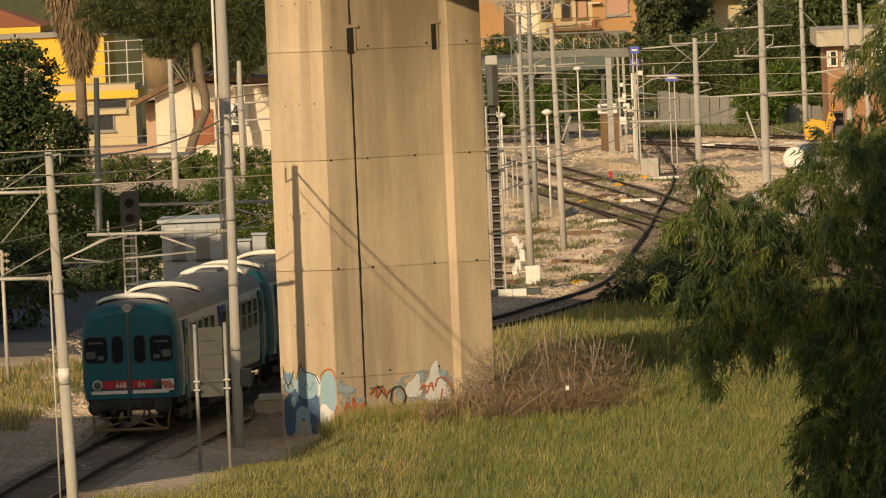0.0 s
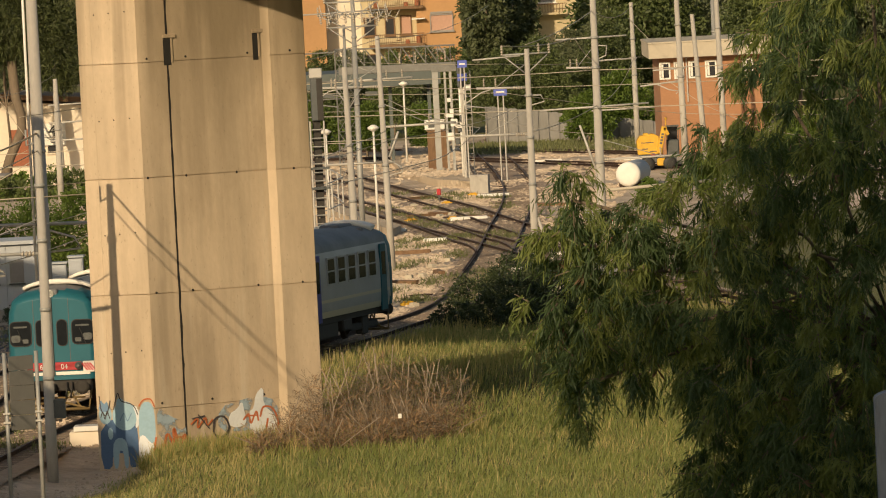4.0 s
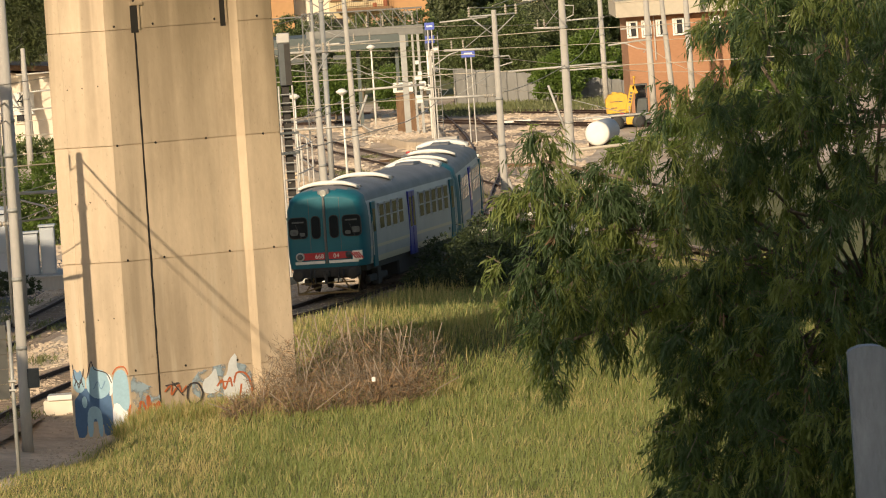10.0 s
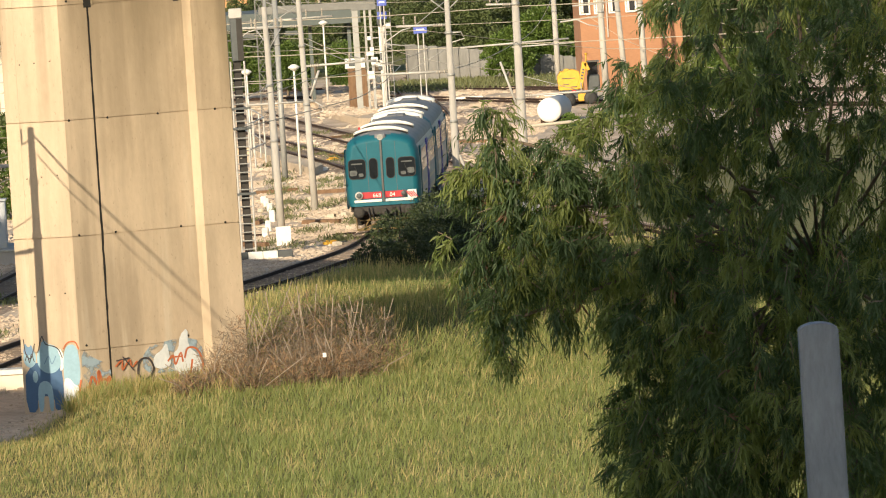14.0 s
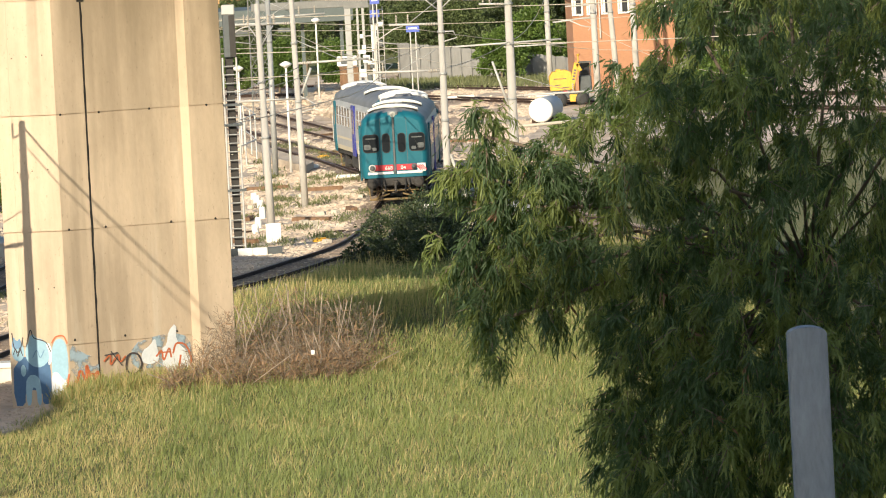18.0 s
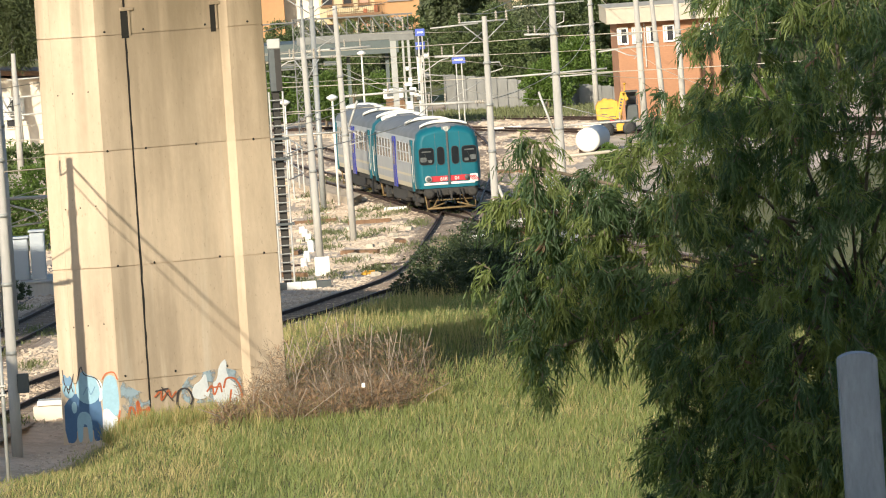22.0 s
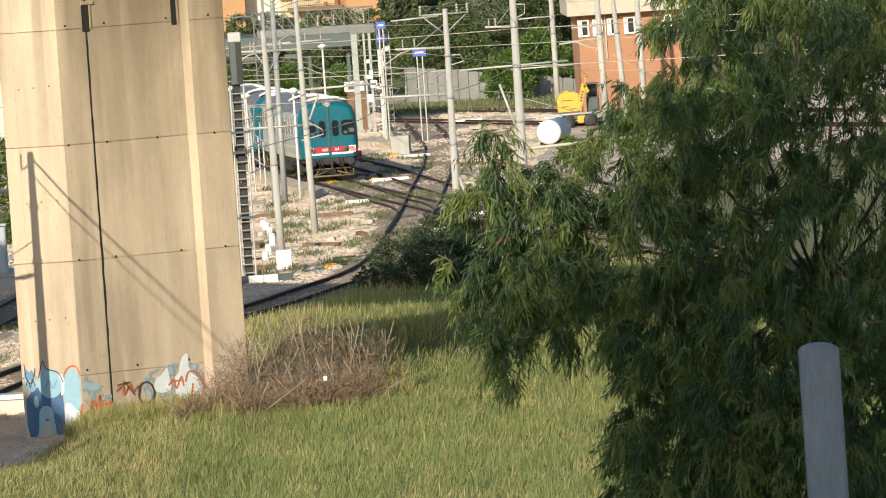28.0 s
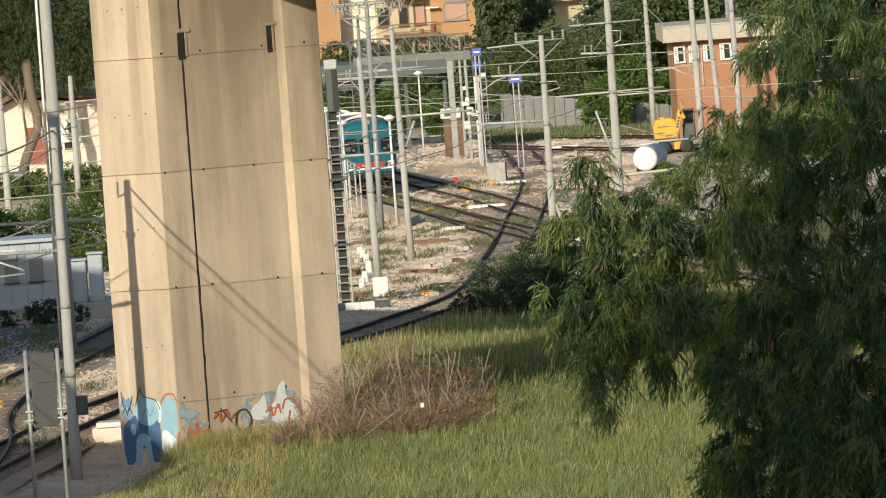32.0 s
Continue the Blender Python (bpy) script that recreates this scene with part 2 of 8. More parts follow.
def pipe(bm, pts, r, n=6, mat=0):
    """One bent round bar through all points."""
    pts = [Vector(p) for p in pts]
    side = None
    rings = []
    for i, p in enumerate(pts):
        a, b = pts[max(i - 1, 0)], pts[min(i + 1, len(pts) - 1)]
        way = (b - a).normalized()
        side = way.orthogonal() if side is None else side - way * side.dot(way)
        side.normalize()
        up = way.cross(side)
        rings.append([bm.verts.new(p + side * (r * math.cos(2 * math.pi * k / n)) + up * (r * math.sin(2 * math.pi * k / n))) for k in range(n)])
    for a, b in zip(rings[:-1], rings[1:]):
        for k in range(n):
            f = bm.faces.new((a[k], a[(k + 1) % n], b[(k + 1) % n], b[k]))
            f.material_index, f.smooth = mat, n > 4
    for ring in (rings[0][::-1], rings[-1]):
        bm.faces.new(ring).material_index = mat


def turned(bm, prof, n=16, m=None, mat=0):
    """A body of revolution about z from (radius, height) pairs."""
    rings, vs = [], []
    for r, z in prof:
        ring = [bm.verts.new((r * math.cos(2 * math.pi * i / n), r * math.sin(2 * math.pi * i / n), z)) for i in range(n)]
        rings.append(ring)
        vs += ring
    for a, b in zip(rings[:-1], rings[1:]):
        for i in range(n):
            f = bm.faces.new((a[i], a[(i + 1) % n], b[(i + 1) % n], b[i]))
            f.material_index, f.smooth = mat, True
    bm.faces.new(rings[0][::-1]).material_index = mat
    bm.faces.new(rings[-1]).material_index = mat
    if m is not None:
        bmesh.ops.transform(bm, matrix=m, verts=vs)


def prism(bm, outline, z0, z1, mat=0):
    lo = [bm.verts.new((x, y, z0)) for x, y in outline]
    hi = [bm.verts.new((x, y, z1)) for x, y in outline]
    n = len(outline)
    for i in range(n):
        bm.faces.new((lo[i], lo[(i + 1) % n], hi[(i + 1) % n], hi[i])).material_index = mat
    bm.faces.new(lo[::-1]).material_index = mat
    bm.faces.new(hi).material_index = mat


def block(parent, name, x0, x1, y0, y1, z0, z1, mat, label="", bevel=0.0):
    bm = bmesh.new()
    box(bm, x0, x1, y0, y1, z0, z1, bevel=bevel)
    return part(name, bm, mat, parent, label)


def spline(points, step):
    """Catmull-Rom through points of the plan, as points about step metres apart."""
    p = [Vector(q) for q in points]
    p = [2 * p[0] - p[1]] + p + [2 * p[-1] - p[-2]]
    out = []
    for i in range(1, len(p) - 2):
        n = max(2, int((p[i + 1] - p[i]).length / step))
        for k in range(n):
            u = k / n
            out.append(0.5 * (2 * p[i] + (p[i + 1] - p[i - 1]) * u + (2 * p[i - 1] - 5 * p[i] + 4 * p[i + 1] - p[i + 2]) * u * u + (3 * p[i] - p[i - 1] - 3 * p[i + 1] + p[i + 2]) * u ** 3))
    out.append(p[-2])
    return out


# ---- the ground: one sheet to the horizon ----


def smooth_step(a, b, x):
    u = min(1, max(0, (x - a) / (b - a)))
    return u * u * (3 - 2 * u)


def ground_height(x, y):
    """Level yard; the rise with the camera in the south, hills in the north."""
    z = 11.6 * (1 - smooth_step(-10, 176, y))
    if 185 < y < 300 and -12 < x < 40:
        z += 0.16 * noise.noise(Vector((x * 0.16, y * 0.06, 2.0))) * smooth_step(186, 200, y) * (1 - smooth_step(250, 262, y - max(0, (x + 3.0) * 3)))
    # a grassy bank east of the pier, dropping to the track behind its crest
    if -4 < x < 12 and 200 < y < 275:
        crest = 241 + 2.5 * x
        top = max(0.5, 0.95 - 0.06 * x) * smooth_step(-4.0, -2.2, x) * (1 - smooth_step(7, 12, x))
        z += top * (smooth_step(crest - 12, crest, y) if y < crest else 1 - smooth_step(crest + 0.5, crest + 8, y))
    # a shallow hollow of bare earth at the west foot of the pier
    if -13 < x < -7 and 200 < y < 230:
        z -= 0.34 * smooth_step(-12.2, -10.2, x) * (1 - smooth_step(-8.6, -7.2, x)) * smooth_step(203, 212, y) * (1 - smooth_step(224, 229, y))
    z += 3 * smooth_step(560, 760, y) + 70 * smooth_step(800, 1900, y)
    return z


def ground_sheet():
    xs = [-1800, -900, -450, -220, -120, -70, -45] + [-34 + 1.0 * i for i in range(64)] + [34, 48, 75, 130, 230, 460, 900, 1800]
    ys = [-600, -250, -100, -40, 0, 20, 40, 60, 80, 100, 120, 140, 160, 172] + [180 + 2.0 * i for i in range(80)] + [345 + 8 * i for i in range(26)] + [560, 590, 620, 660, 700, 760, 840, 950, 1100, 1400, 1900, 2600]
    verts = [(x, y, ground_height(x, y)) for y in ys for x in xs]
    w = len(xs)
    faces = [(j * w + i, j * w + i + 1, (j + 1) * w + i + 1, (j + 1) * w + i) for j in range(len(ys) - 1) for i in range(w - 1)]
    m = material("yard ground", (0.66, 0.54, 0.41), 0.95, second=(0.44, 0.34, 0.24), scale=0.22, fine=2.6, bump=0.8, contrast=0.3, spread=0.35)
    nt = m.node_tree
    nt.nodes["Bump"].inputs["Distance"].default_value = 0.3
    bsdf = nt.nodes["Principled BSDF"]
    old = bsdf.inputs["Base Color"].links[0].from_socket
    coord = nt.nodes.new("ShaderNodeTexCoord")
    cut = nt.nodes.new("ShaderNodeSeparateXYZ")
    nt.links.new(coord.outputs["Object"], cut.inputs["Vector"])

    def maths(op, a, b):
        n = nt.nodes.new("ShaderNodeMath")
        n.operation = op
        for s, v in zip(n.inputs, (a, b)):
            if isinstance(v, (int, float)):
                s.default_value = v
            else:
                nt.links.new(v, s)
        return n.outputs["Value"]

    wob = nt.nodes.new("ShaderNodeTexNoise")
    wob.inputs["Scale"].default_value = 0.25
    wob.inputs["Detail"].default_value = 6
    nt.links.new(coord.outputs["Object"], wob.inputs["Vector"])
    shift = maths("MULTIPLY", maths("SUBTRACT", wob.outputs["Fac"], 0.5), 6.0)
    # meadow south of the curve of the line: below y = 262 + 3.2 x, east of the dirt by the pier
    edge = maths("SUBTRACT", maths("ADD", maths("MULTIPLY", cut.outputs["X"], 5.0), 288.0), cut.outputs["Y"])
    edge = maths("MULTIPLY", maths("ADD", edge, maths("MULTIPLY", shift, 1.2)), 0.35)
    west = maths("MULTIPLY", maths("ADD", maths("SUBTRACT", maths("ADD", cut.outputs["X"], 32.6), maths("MULTIPLY", cut.outputs["Y"], 0.11)), maths("MULTIPLY", shift, 0.2)), 2.5)
    near = maths("MULTIPLY", maths("SUBTRACT", maths("ADD", 196.0, maths("MULTIPLY", shift, 0.6)), cut.outputs["Y"]), 0.6)
    west = maths("MAXIMUM", west, near)
    far = maths("MULTIPLY", maths("SUBTRACT", cut.outputs["Y"], 535.0), 0.1)
    green = maths("MAXIMUM", maths("MINIMUM", edge, west), far)
    clampn = nt.nodes.new("ShaderNodeClamp")
    nt.links.new(green, clampn.inputs["Value"])
    grass = nt.nodes.new("ShaderNodeMix")
    grass.data_type = "RGBA"
    grass.inputs["A"].default_value = (0.16, 0.135, 0.045, 1)
    grass.inputs["B"].default_value = (0.105, 0.125, 0.028, 1)
    nt.links.new(wob.outputs["Fac"], grass.inputs["Factor"])
    both = nt.nodes.new("ShaderNodeMix")
    both.data_type = "RGBA"
    nt.links.new(clampn.outputs["Result"], both.inputs["Factor"])
    nt.links.new(old, both.inputs["A"])
    nt.links.new(grass.outputs["Result"], both.inputs["B"])
    nt.links.new(both.outputs["Result"], bsdf.inputs["Base Color"])
    ob = part("ground", (verts, faces), m, smooth=True)
    return tagged(ob, "sandy rail yard ground with a green meadow", "ground", kind="structure")


ground_sheet()


def slab(name, outline, z0, z1, mat, label, category="paving"):
    bm = bmesh.new()
    prism(bm, outline, z0, z1)
    return tagged(part(name, bm, mat), label, category, kind="structure")


slab("pavement", [(-14.2, 286), (-12.6, 330), (-30, 330), (-30, 266), (-17.6, 266), (-15.9, 274)], -0.2, 0.012, ASPHALT, "dark worn asphalt strip beside the tracks")
slab("pavement", [(-5.6, 404), (-4.0, 385), (-2.4, 371), (-2.0, 376), (-3.6, 392), (-6.4, 422), (-11, 480), (-20, 480), (-16, 404)], -0.2, 0.35, PLATFORM, "pale sandy platform end with a yellow edge")
slab("pavement", [(-3.2, 500), (-2.4, 462), (-0.4, 440), (1.4, 434), (1.6, 442), (1.0, 500)], -0.2, 0.38, PLATFORM, "pale sandy platform with a worn yellow edge")


# ---- railway tracks ----
LINE = [(-17.7, 150), (-15.5, 180), (-14.3, 203), (-13.5, 214), (-12.65, 224), (-11.78, 234.4), (-10.9, 242), (-9.95, 249), (-8.6, 256), (-6.75, 264), (-4.4, 273), (-3.2, 278.8), (-2.05, 285.7), (-0.6, 294), (0.25, 302), (0.9, 314), (1.25, 325), (1.7, 338), (1.92, 347), (1.6, 354.5), (0.95, 360.8), (0.05, 371.3), (-0.7, 379.9), (-1.7, 390), (-3.3, 405), (-4.3, 413.5), (-6.1, 430), (-8.3, 450), (-10.7, 472), (-13.2, 495), (-16, 520)]
SIDING = [(-14.1, 206), (-13.45, 214.5), (-13.35, 223), (-13.55, 231), (-14.05, 239), (-14.25, 246), (-14.2, 253), (-13.9, 263), (-13.4, 270), (-12.45, 283.2), (-11.6, 296), (-10.9, 308), (-10.1, 325), (-9.6, 345), (-10.4, 390), (-13, 440), (-16.5, 480)]
THROUGH = [(1.3, 327), (1.8, 342), (2.1, 352), (2.66, 374.6), (3.05, 388.5), (3.5, 407), (3.75, 429), (3.6, 450), (3.1, 480), (2.0, 530)]
CROSSOVER = [(-7.4, 440), (-4.2, 412), (-1.4, 387), (1.2, 364), (3.7, 342), (6.4, 319), (9.2, 297), (13, 270)]
CROSSOVER_B = [(-6.2, 470), (-3.3, 440), (-1.15, 419.5), (-0.05, 409), (1.0, 398.6), (2.5, 380), (4.9, 352), (8, 318)]
FAR_LINE = [(-14, 505), (-5, 498), (1, 486), (6, 470), (12, 452), (20, 430), (34, 396)]
FAR_LINE_B = [(-14, 520), (-4, 514), (4, 500), (12, 478), (22, 452), (36, 420)]


def track(points, label, far=False, lift=0.0):
    line = [p for p in spline([(x, y, 0) for x, y in points], 1.0 if not far else 3.0)]
    tops = thing("railway_track", Matrix(), label, "railway track", "tracks of the yard", "structure")
    sides = []
    for i, p in enumerate(line):
        q = line[min(i + 1, len(line) - 1)] - line[max(i - 1, 0)]
        q.normalize()
        sides.append(Vector((q.y, -q.x, 0)))
    # a low ballast bed
    vs, fs = [], []
    for p, s in zip(line, sides):
        for o, z in ((-1.9, -0.04), (-1.45, 0.02 + lift), (1.45, 0.02 + lift), (1.9, -0.04)):
            vs.append(p + s * o + Vector((0, 0, z)))
    for i in range(len(line) - 1):
        for k in range(3):
            fs.append((4 * i + k, 4 * i + k + 1, 4 * i + k + 5, 4 * i + k + 4))
    part("ballast_bed", (vs, fs), BALLAST, tops)
    # rust-stained stones along each rail, their dark width also painting the rail's shadow
    for side in (-0.7525, 0.7525):
        vs, fs = [], []
        for i, (p, s) in enumerate(zip(line, sides)):
            w = 0.20 + 0.07 * noise.noise(Vector((p.x * 0.9, p.y * 0.9, side)))
            for o in (-w, w):
                vs.append(p + s * (side + o) + Vector((0, 0, 0.03 + lift)))
        for i in range(len(line) - 1):
            fs.append((2 * i, 2 * i + 1, 2 * i + 3, 2 * i + 2))
        part("rust_shade", (vs, fs), RUST_SHADE, tops)
    for side in (-0.7525, 0.7525):
        vs, fs, mi = [], [], []
        prof = ((-0.075, 0.06), (-0.075, 0.09), (-0.014, 0.11), (-0.014, 0.20), (-0.038, 0.21), (-0.038, 0.25), (0.038, 0.25), (0.038, 0.21), (0.014, 0.20), (0.014, 0.11), (0.075, 0.09), (0.075, 0.06))
        n = len(prof)
        for p, s in zip(line, sides):
            for o, z in prof:
                vs.append(p + s * (side + o) + Vector((0, 0, z - 0.09)))
        for i in range(len(line) - 1):
            for k in range(n - 1):
                fs.append((n * i + k, n * i + k + 1, n * (i + 1) + k + 1, n * (i + 1) + k))
                mi.append(1 if k == 5 else 0)
        ob = part("rail", (vs, fs), [RUST, RAILTOP], tops)
        ob.data.polygons.foreach_set("material_index", mi)
    return tops, line, sides


TRACKS = [track(LINE, "rusty main railway track curving past the concrete pier"), track(SIDING, "rusty siding track splitting off the main line", lift=0.006),
          track(THROUGH, "rusty through track running straight into the yard", lift=0.012), track(CROSSOVER, "rusty crossover track cutting across the main line", lift=0.018),
          track(CROSSOVER_B, "rusty crossover track between the yard lines", lift=0.024), track(FAR_LINE, "dark rusty far yard track", True, lift=0.030), track(FAR_LINE_B, "dark rusty outer yard track", True, lift=0.036)]

# ---- the viaduct: pier and deck ----
SKEW = 0.64


def face_point(x, out=0.0):
    """A point of the pier's main face, which runs back to the east; out is the distance before the face."""
    y = 222.0 + SKEW * (x + 7.86)
    k = math.hypot(1, SKEW)
    return (x * y / 222.0 + out * SKEW / k, y - out / k)


PIER = [(-9.42, 222.62), (-9.07, 222.50), (-9.05, 222.47), (-7.86, 222.0), face_point(-7.10), face_point(-7.10, -0.12), face_point(-7.045, -0.12), face_point(-7.045), face_point(-4.60), face_point(-4.46, 0.16), face_point(-3.56, 0.16), face_point(-3.52, 0.10), (-3.6, 228.5), (-8.2, 228.5), (-9.42, 226.5)]


def viaduct_pier():
    pier = thing("viaduct_pier", Matrix(), "tall tan concrete viaduct pier with painted graffiti at its foot", "pier")
    levels = [-0.6, 1.25, 4.25, 7.3, 10.32, 13.9]
    for a, b in zip(levels[:-1], levels[1:]):
        bm = bmesh.new()
        prism(bm, PIER, a + 0.013, b - 0.013)
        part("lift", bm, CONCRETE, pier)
    cx, cy = -6.4, 225.0
    inner = [(cx + (x - cx) * 0.988, cy + (y - cy) * 0.985) for x, y in PIER]
    bm = bmesh.new()
    prism(bm, inner, -0.6, 13.9)
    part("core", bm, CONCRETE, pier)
    turn = Matrix.Rotation(math.atan(SKEW), 4, "Z")
    # two slots near the top, black plates standing for inner shade, under small lips
    for x0, w in ((-7.17, 0.22), (-4.83, 0.16)):
        px, py = face_point(x0)
        at = Matrix.Translation((px, py, 0)) @ turn
        bm = bmesh.new()
        box(bm, 0.0, w, -0.012, 0.02, 10.22, 10.98, m=at)
        slot = part("slot", bm, CONCRETE_DARK, pier, "flat black plate standing for a shaded slot")
        bm = bmesh.new()
        box(bm, -0.02, w + 0.16, -0.05, 0.0, 10.93, 11.03, bevel=0.015, m=at)
        part("slot_lip", bm, CONCRETE, slot)
        bm = bmesh.new()
        box(bm, w, w + 0.05, -0.03, 0.0, 10.3, 10.93, m=at)
        part("slot_cheek", bm, CONCRETE, slot)
    # the ragged gap between the two halves
    bm = bmesh.new()
    rng = random.Random(4)
    prev = None
    for i in range(56):
        z = 13.85 - 0.25 * i
        a, b = face_point(-7.095 + rng.uniform(-0.014, 0.010), 0.006), face_point(-7.052 + rng.uniform(-0.012, 0.016), 0.006)
        cur = (bm.verts.new((a[0], a[1], z)), bm.verts.new((b[0], b[1], z)))
        if prev:
            bm.faces.new((prev[0], cur[0], cur[1], prev[1]))
        prev = cur
    part("expansion_joint", bm, CONCRETE_DARK, pier, "dark ragged vertical expansion joint")
    hole = bmesh.new()
    turned(hole, [(0.032, 0.0), (0.032, 0.012), (0.022, 0.014), (0.022, 0.004)], 8, Matrix.Rotation(radians(90), 4, "X"))
    me = bpy.data.meshes.new("tie_hole")
    hole.to_mesh(me)
    hole.free()
    me.materials.append(CONCRETE_DARK)
    for z, xs in ((7.3, (-7.75, -6.74, -5.42, -4.0)), (4.28, (-7.68, -6.72, -5.0, -3.92)), (1.38, (-7.68, -6.36, -5.0)), (10.42, (-7.62, -6.6, -4.98, -3.95))):
        for x in xs:
            px, py = face_point(x, 0.004 if x < -4.5 else 0.164)
            shared("tie_hole", me, pier, Matrix.Translation((px, py, z)) @ turn)
    for z in (2.7, 5.8, 8.8, 11.6):
        for k in (0.3, 0.55, 0.82):
            x = -9.42 + 1.56 * k
            y = 222.62 - 0.62 * k
            shared("tie_hole", me, pier, Matrix.Translation((x - 0.006, y - 0.01, z + 0.1 * k)) @ Matrix.Rotation(radians(-22), 4, "Z") @ Matrix.Diagonal((0.6, 0.6, 0.6, 1)))
    return pier


viaduct_pier()


def viaduct_deck():
    deck = thing("viaduct_deck", Matrix(), "concrete viaduct deck on the pier, with an unseen shading slab behind", "bridge", kind="structure")
    bm = bmesh.new()
    prism(bm, [(-9.0, 220.06), (12.0, 203.1), (20.0, 212.0), (-2.0, 230.0), (-7.0, 229.0), (-9.0, 224.0)], 13.9, 15.2)
    part("deck_slab", bm, CONCRETE, deck)
    # unseen slab added behind it, outlined to shade the yard and the cabin
    bm = bmesh.new()
    prism(bm, [(-70, 248), (-30, 240), (-8, 236), (14, 232), (14, 244), (-15.5, 248.8), (-26.5, 270.0), (-70, 292)], 13.9, 15.5)
    part("deck_slab", bm, CONCRETE, deck)
    # unseen wall added west of the line; its sloping top shapes the shade
    west = thing("viaduct_abutment", Matrix(), "unseen wall added west of the line to shade the ground", "abutment")
    out = [(-60, -0.6), (-18.6, -0.6), (-18.7, 7.3), (-19.8, 10.8), (-21.4, 13.4), (-23.2, 14.8), (-26.0, 16.2), (-29.0, 16.9), (-60, 17.2)]
    bm = bmesh.new()
    near = [bm.verts.new((x, 184, z)) for x, z in out]
    far = [bm.verts.new((x, 188, z)) for x, z in out]
    for k in range(len(out)):
        q = (k + 1) % len(out)
        bm.faces.new((near[k], near[q], far[q], far[k]))
    bm.faces.new(near[::-1])
    bm.faces.new(far)
    part("wing_wall", bm, CONCRETE, west)
    return deck


viaduct_deck()

# ---- the two-car diesel train ----
CAR = 19.6
GAP = 0.5


def car_section(y):
    """Half outline of the car body at a distance y from its nearer end: (x, z) pairs from the sole bar up to the crown."""
    u = min(1.0, y / 0.62)
    w = 1.09 + 0.265 * math.sqrt(max(0, 1 - (1 - u) ** 2))
    drop = 0.42 * (1 - math.sqrt(max(0, 1 - (1 - min(1, y / 1.1)) ** 2)))
    pts = [(w - 0.05, 0.92), (w - 0.015, 1.12), (w, 1.40), (w, 1.50), (w, 1.95), (w - 0.01, 2.45), (w - 0.04, 2.86), (w - 0.10, 3.0)]
    for a, r in ((20, 0.97), (38, 0.90), (55, 0.83), (72, 0.78), (90, 0.75)):
        a = radians(a)
        pts.append(((w - 0.06) * math.cos(a), 3.0 + (0.60 - drop * 0.9) * math.sin(a)))
    return pts


def rounded_plate(bm, x0, x1, z0, z1, y0, y1, r):
    """An upright plate with rounded corners."""
    ring = []
    for cx, cz, a0 in ((x1 - r, z1 - r, 0), (x0 + r, z1 - r, 90), (x0 + r, z0 + r, 180), (x1 - r, z0 + r, 270)):
        for k in range(4):
            a = radians(a0 + 30 * k)
            ring.append((cx + r * math.cos(a), cz + r * math.sin(a)))
    near = [bm.verts.new((x, y0, z)) for x, z in ring]
    far = [bm.verts.new((x, y1, z)) for x, z in ring]
    n = len(ring)
    for i in range(n):
        bm.faces.new((near[i], far[i], far[(i + 1) % n], near[(i + 1) % n]))
    bm.faces.new(near)
    bm.faces.new(far[::-1])


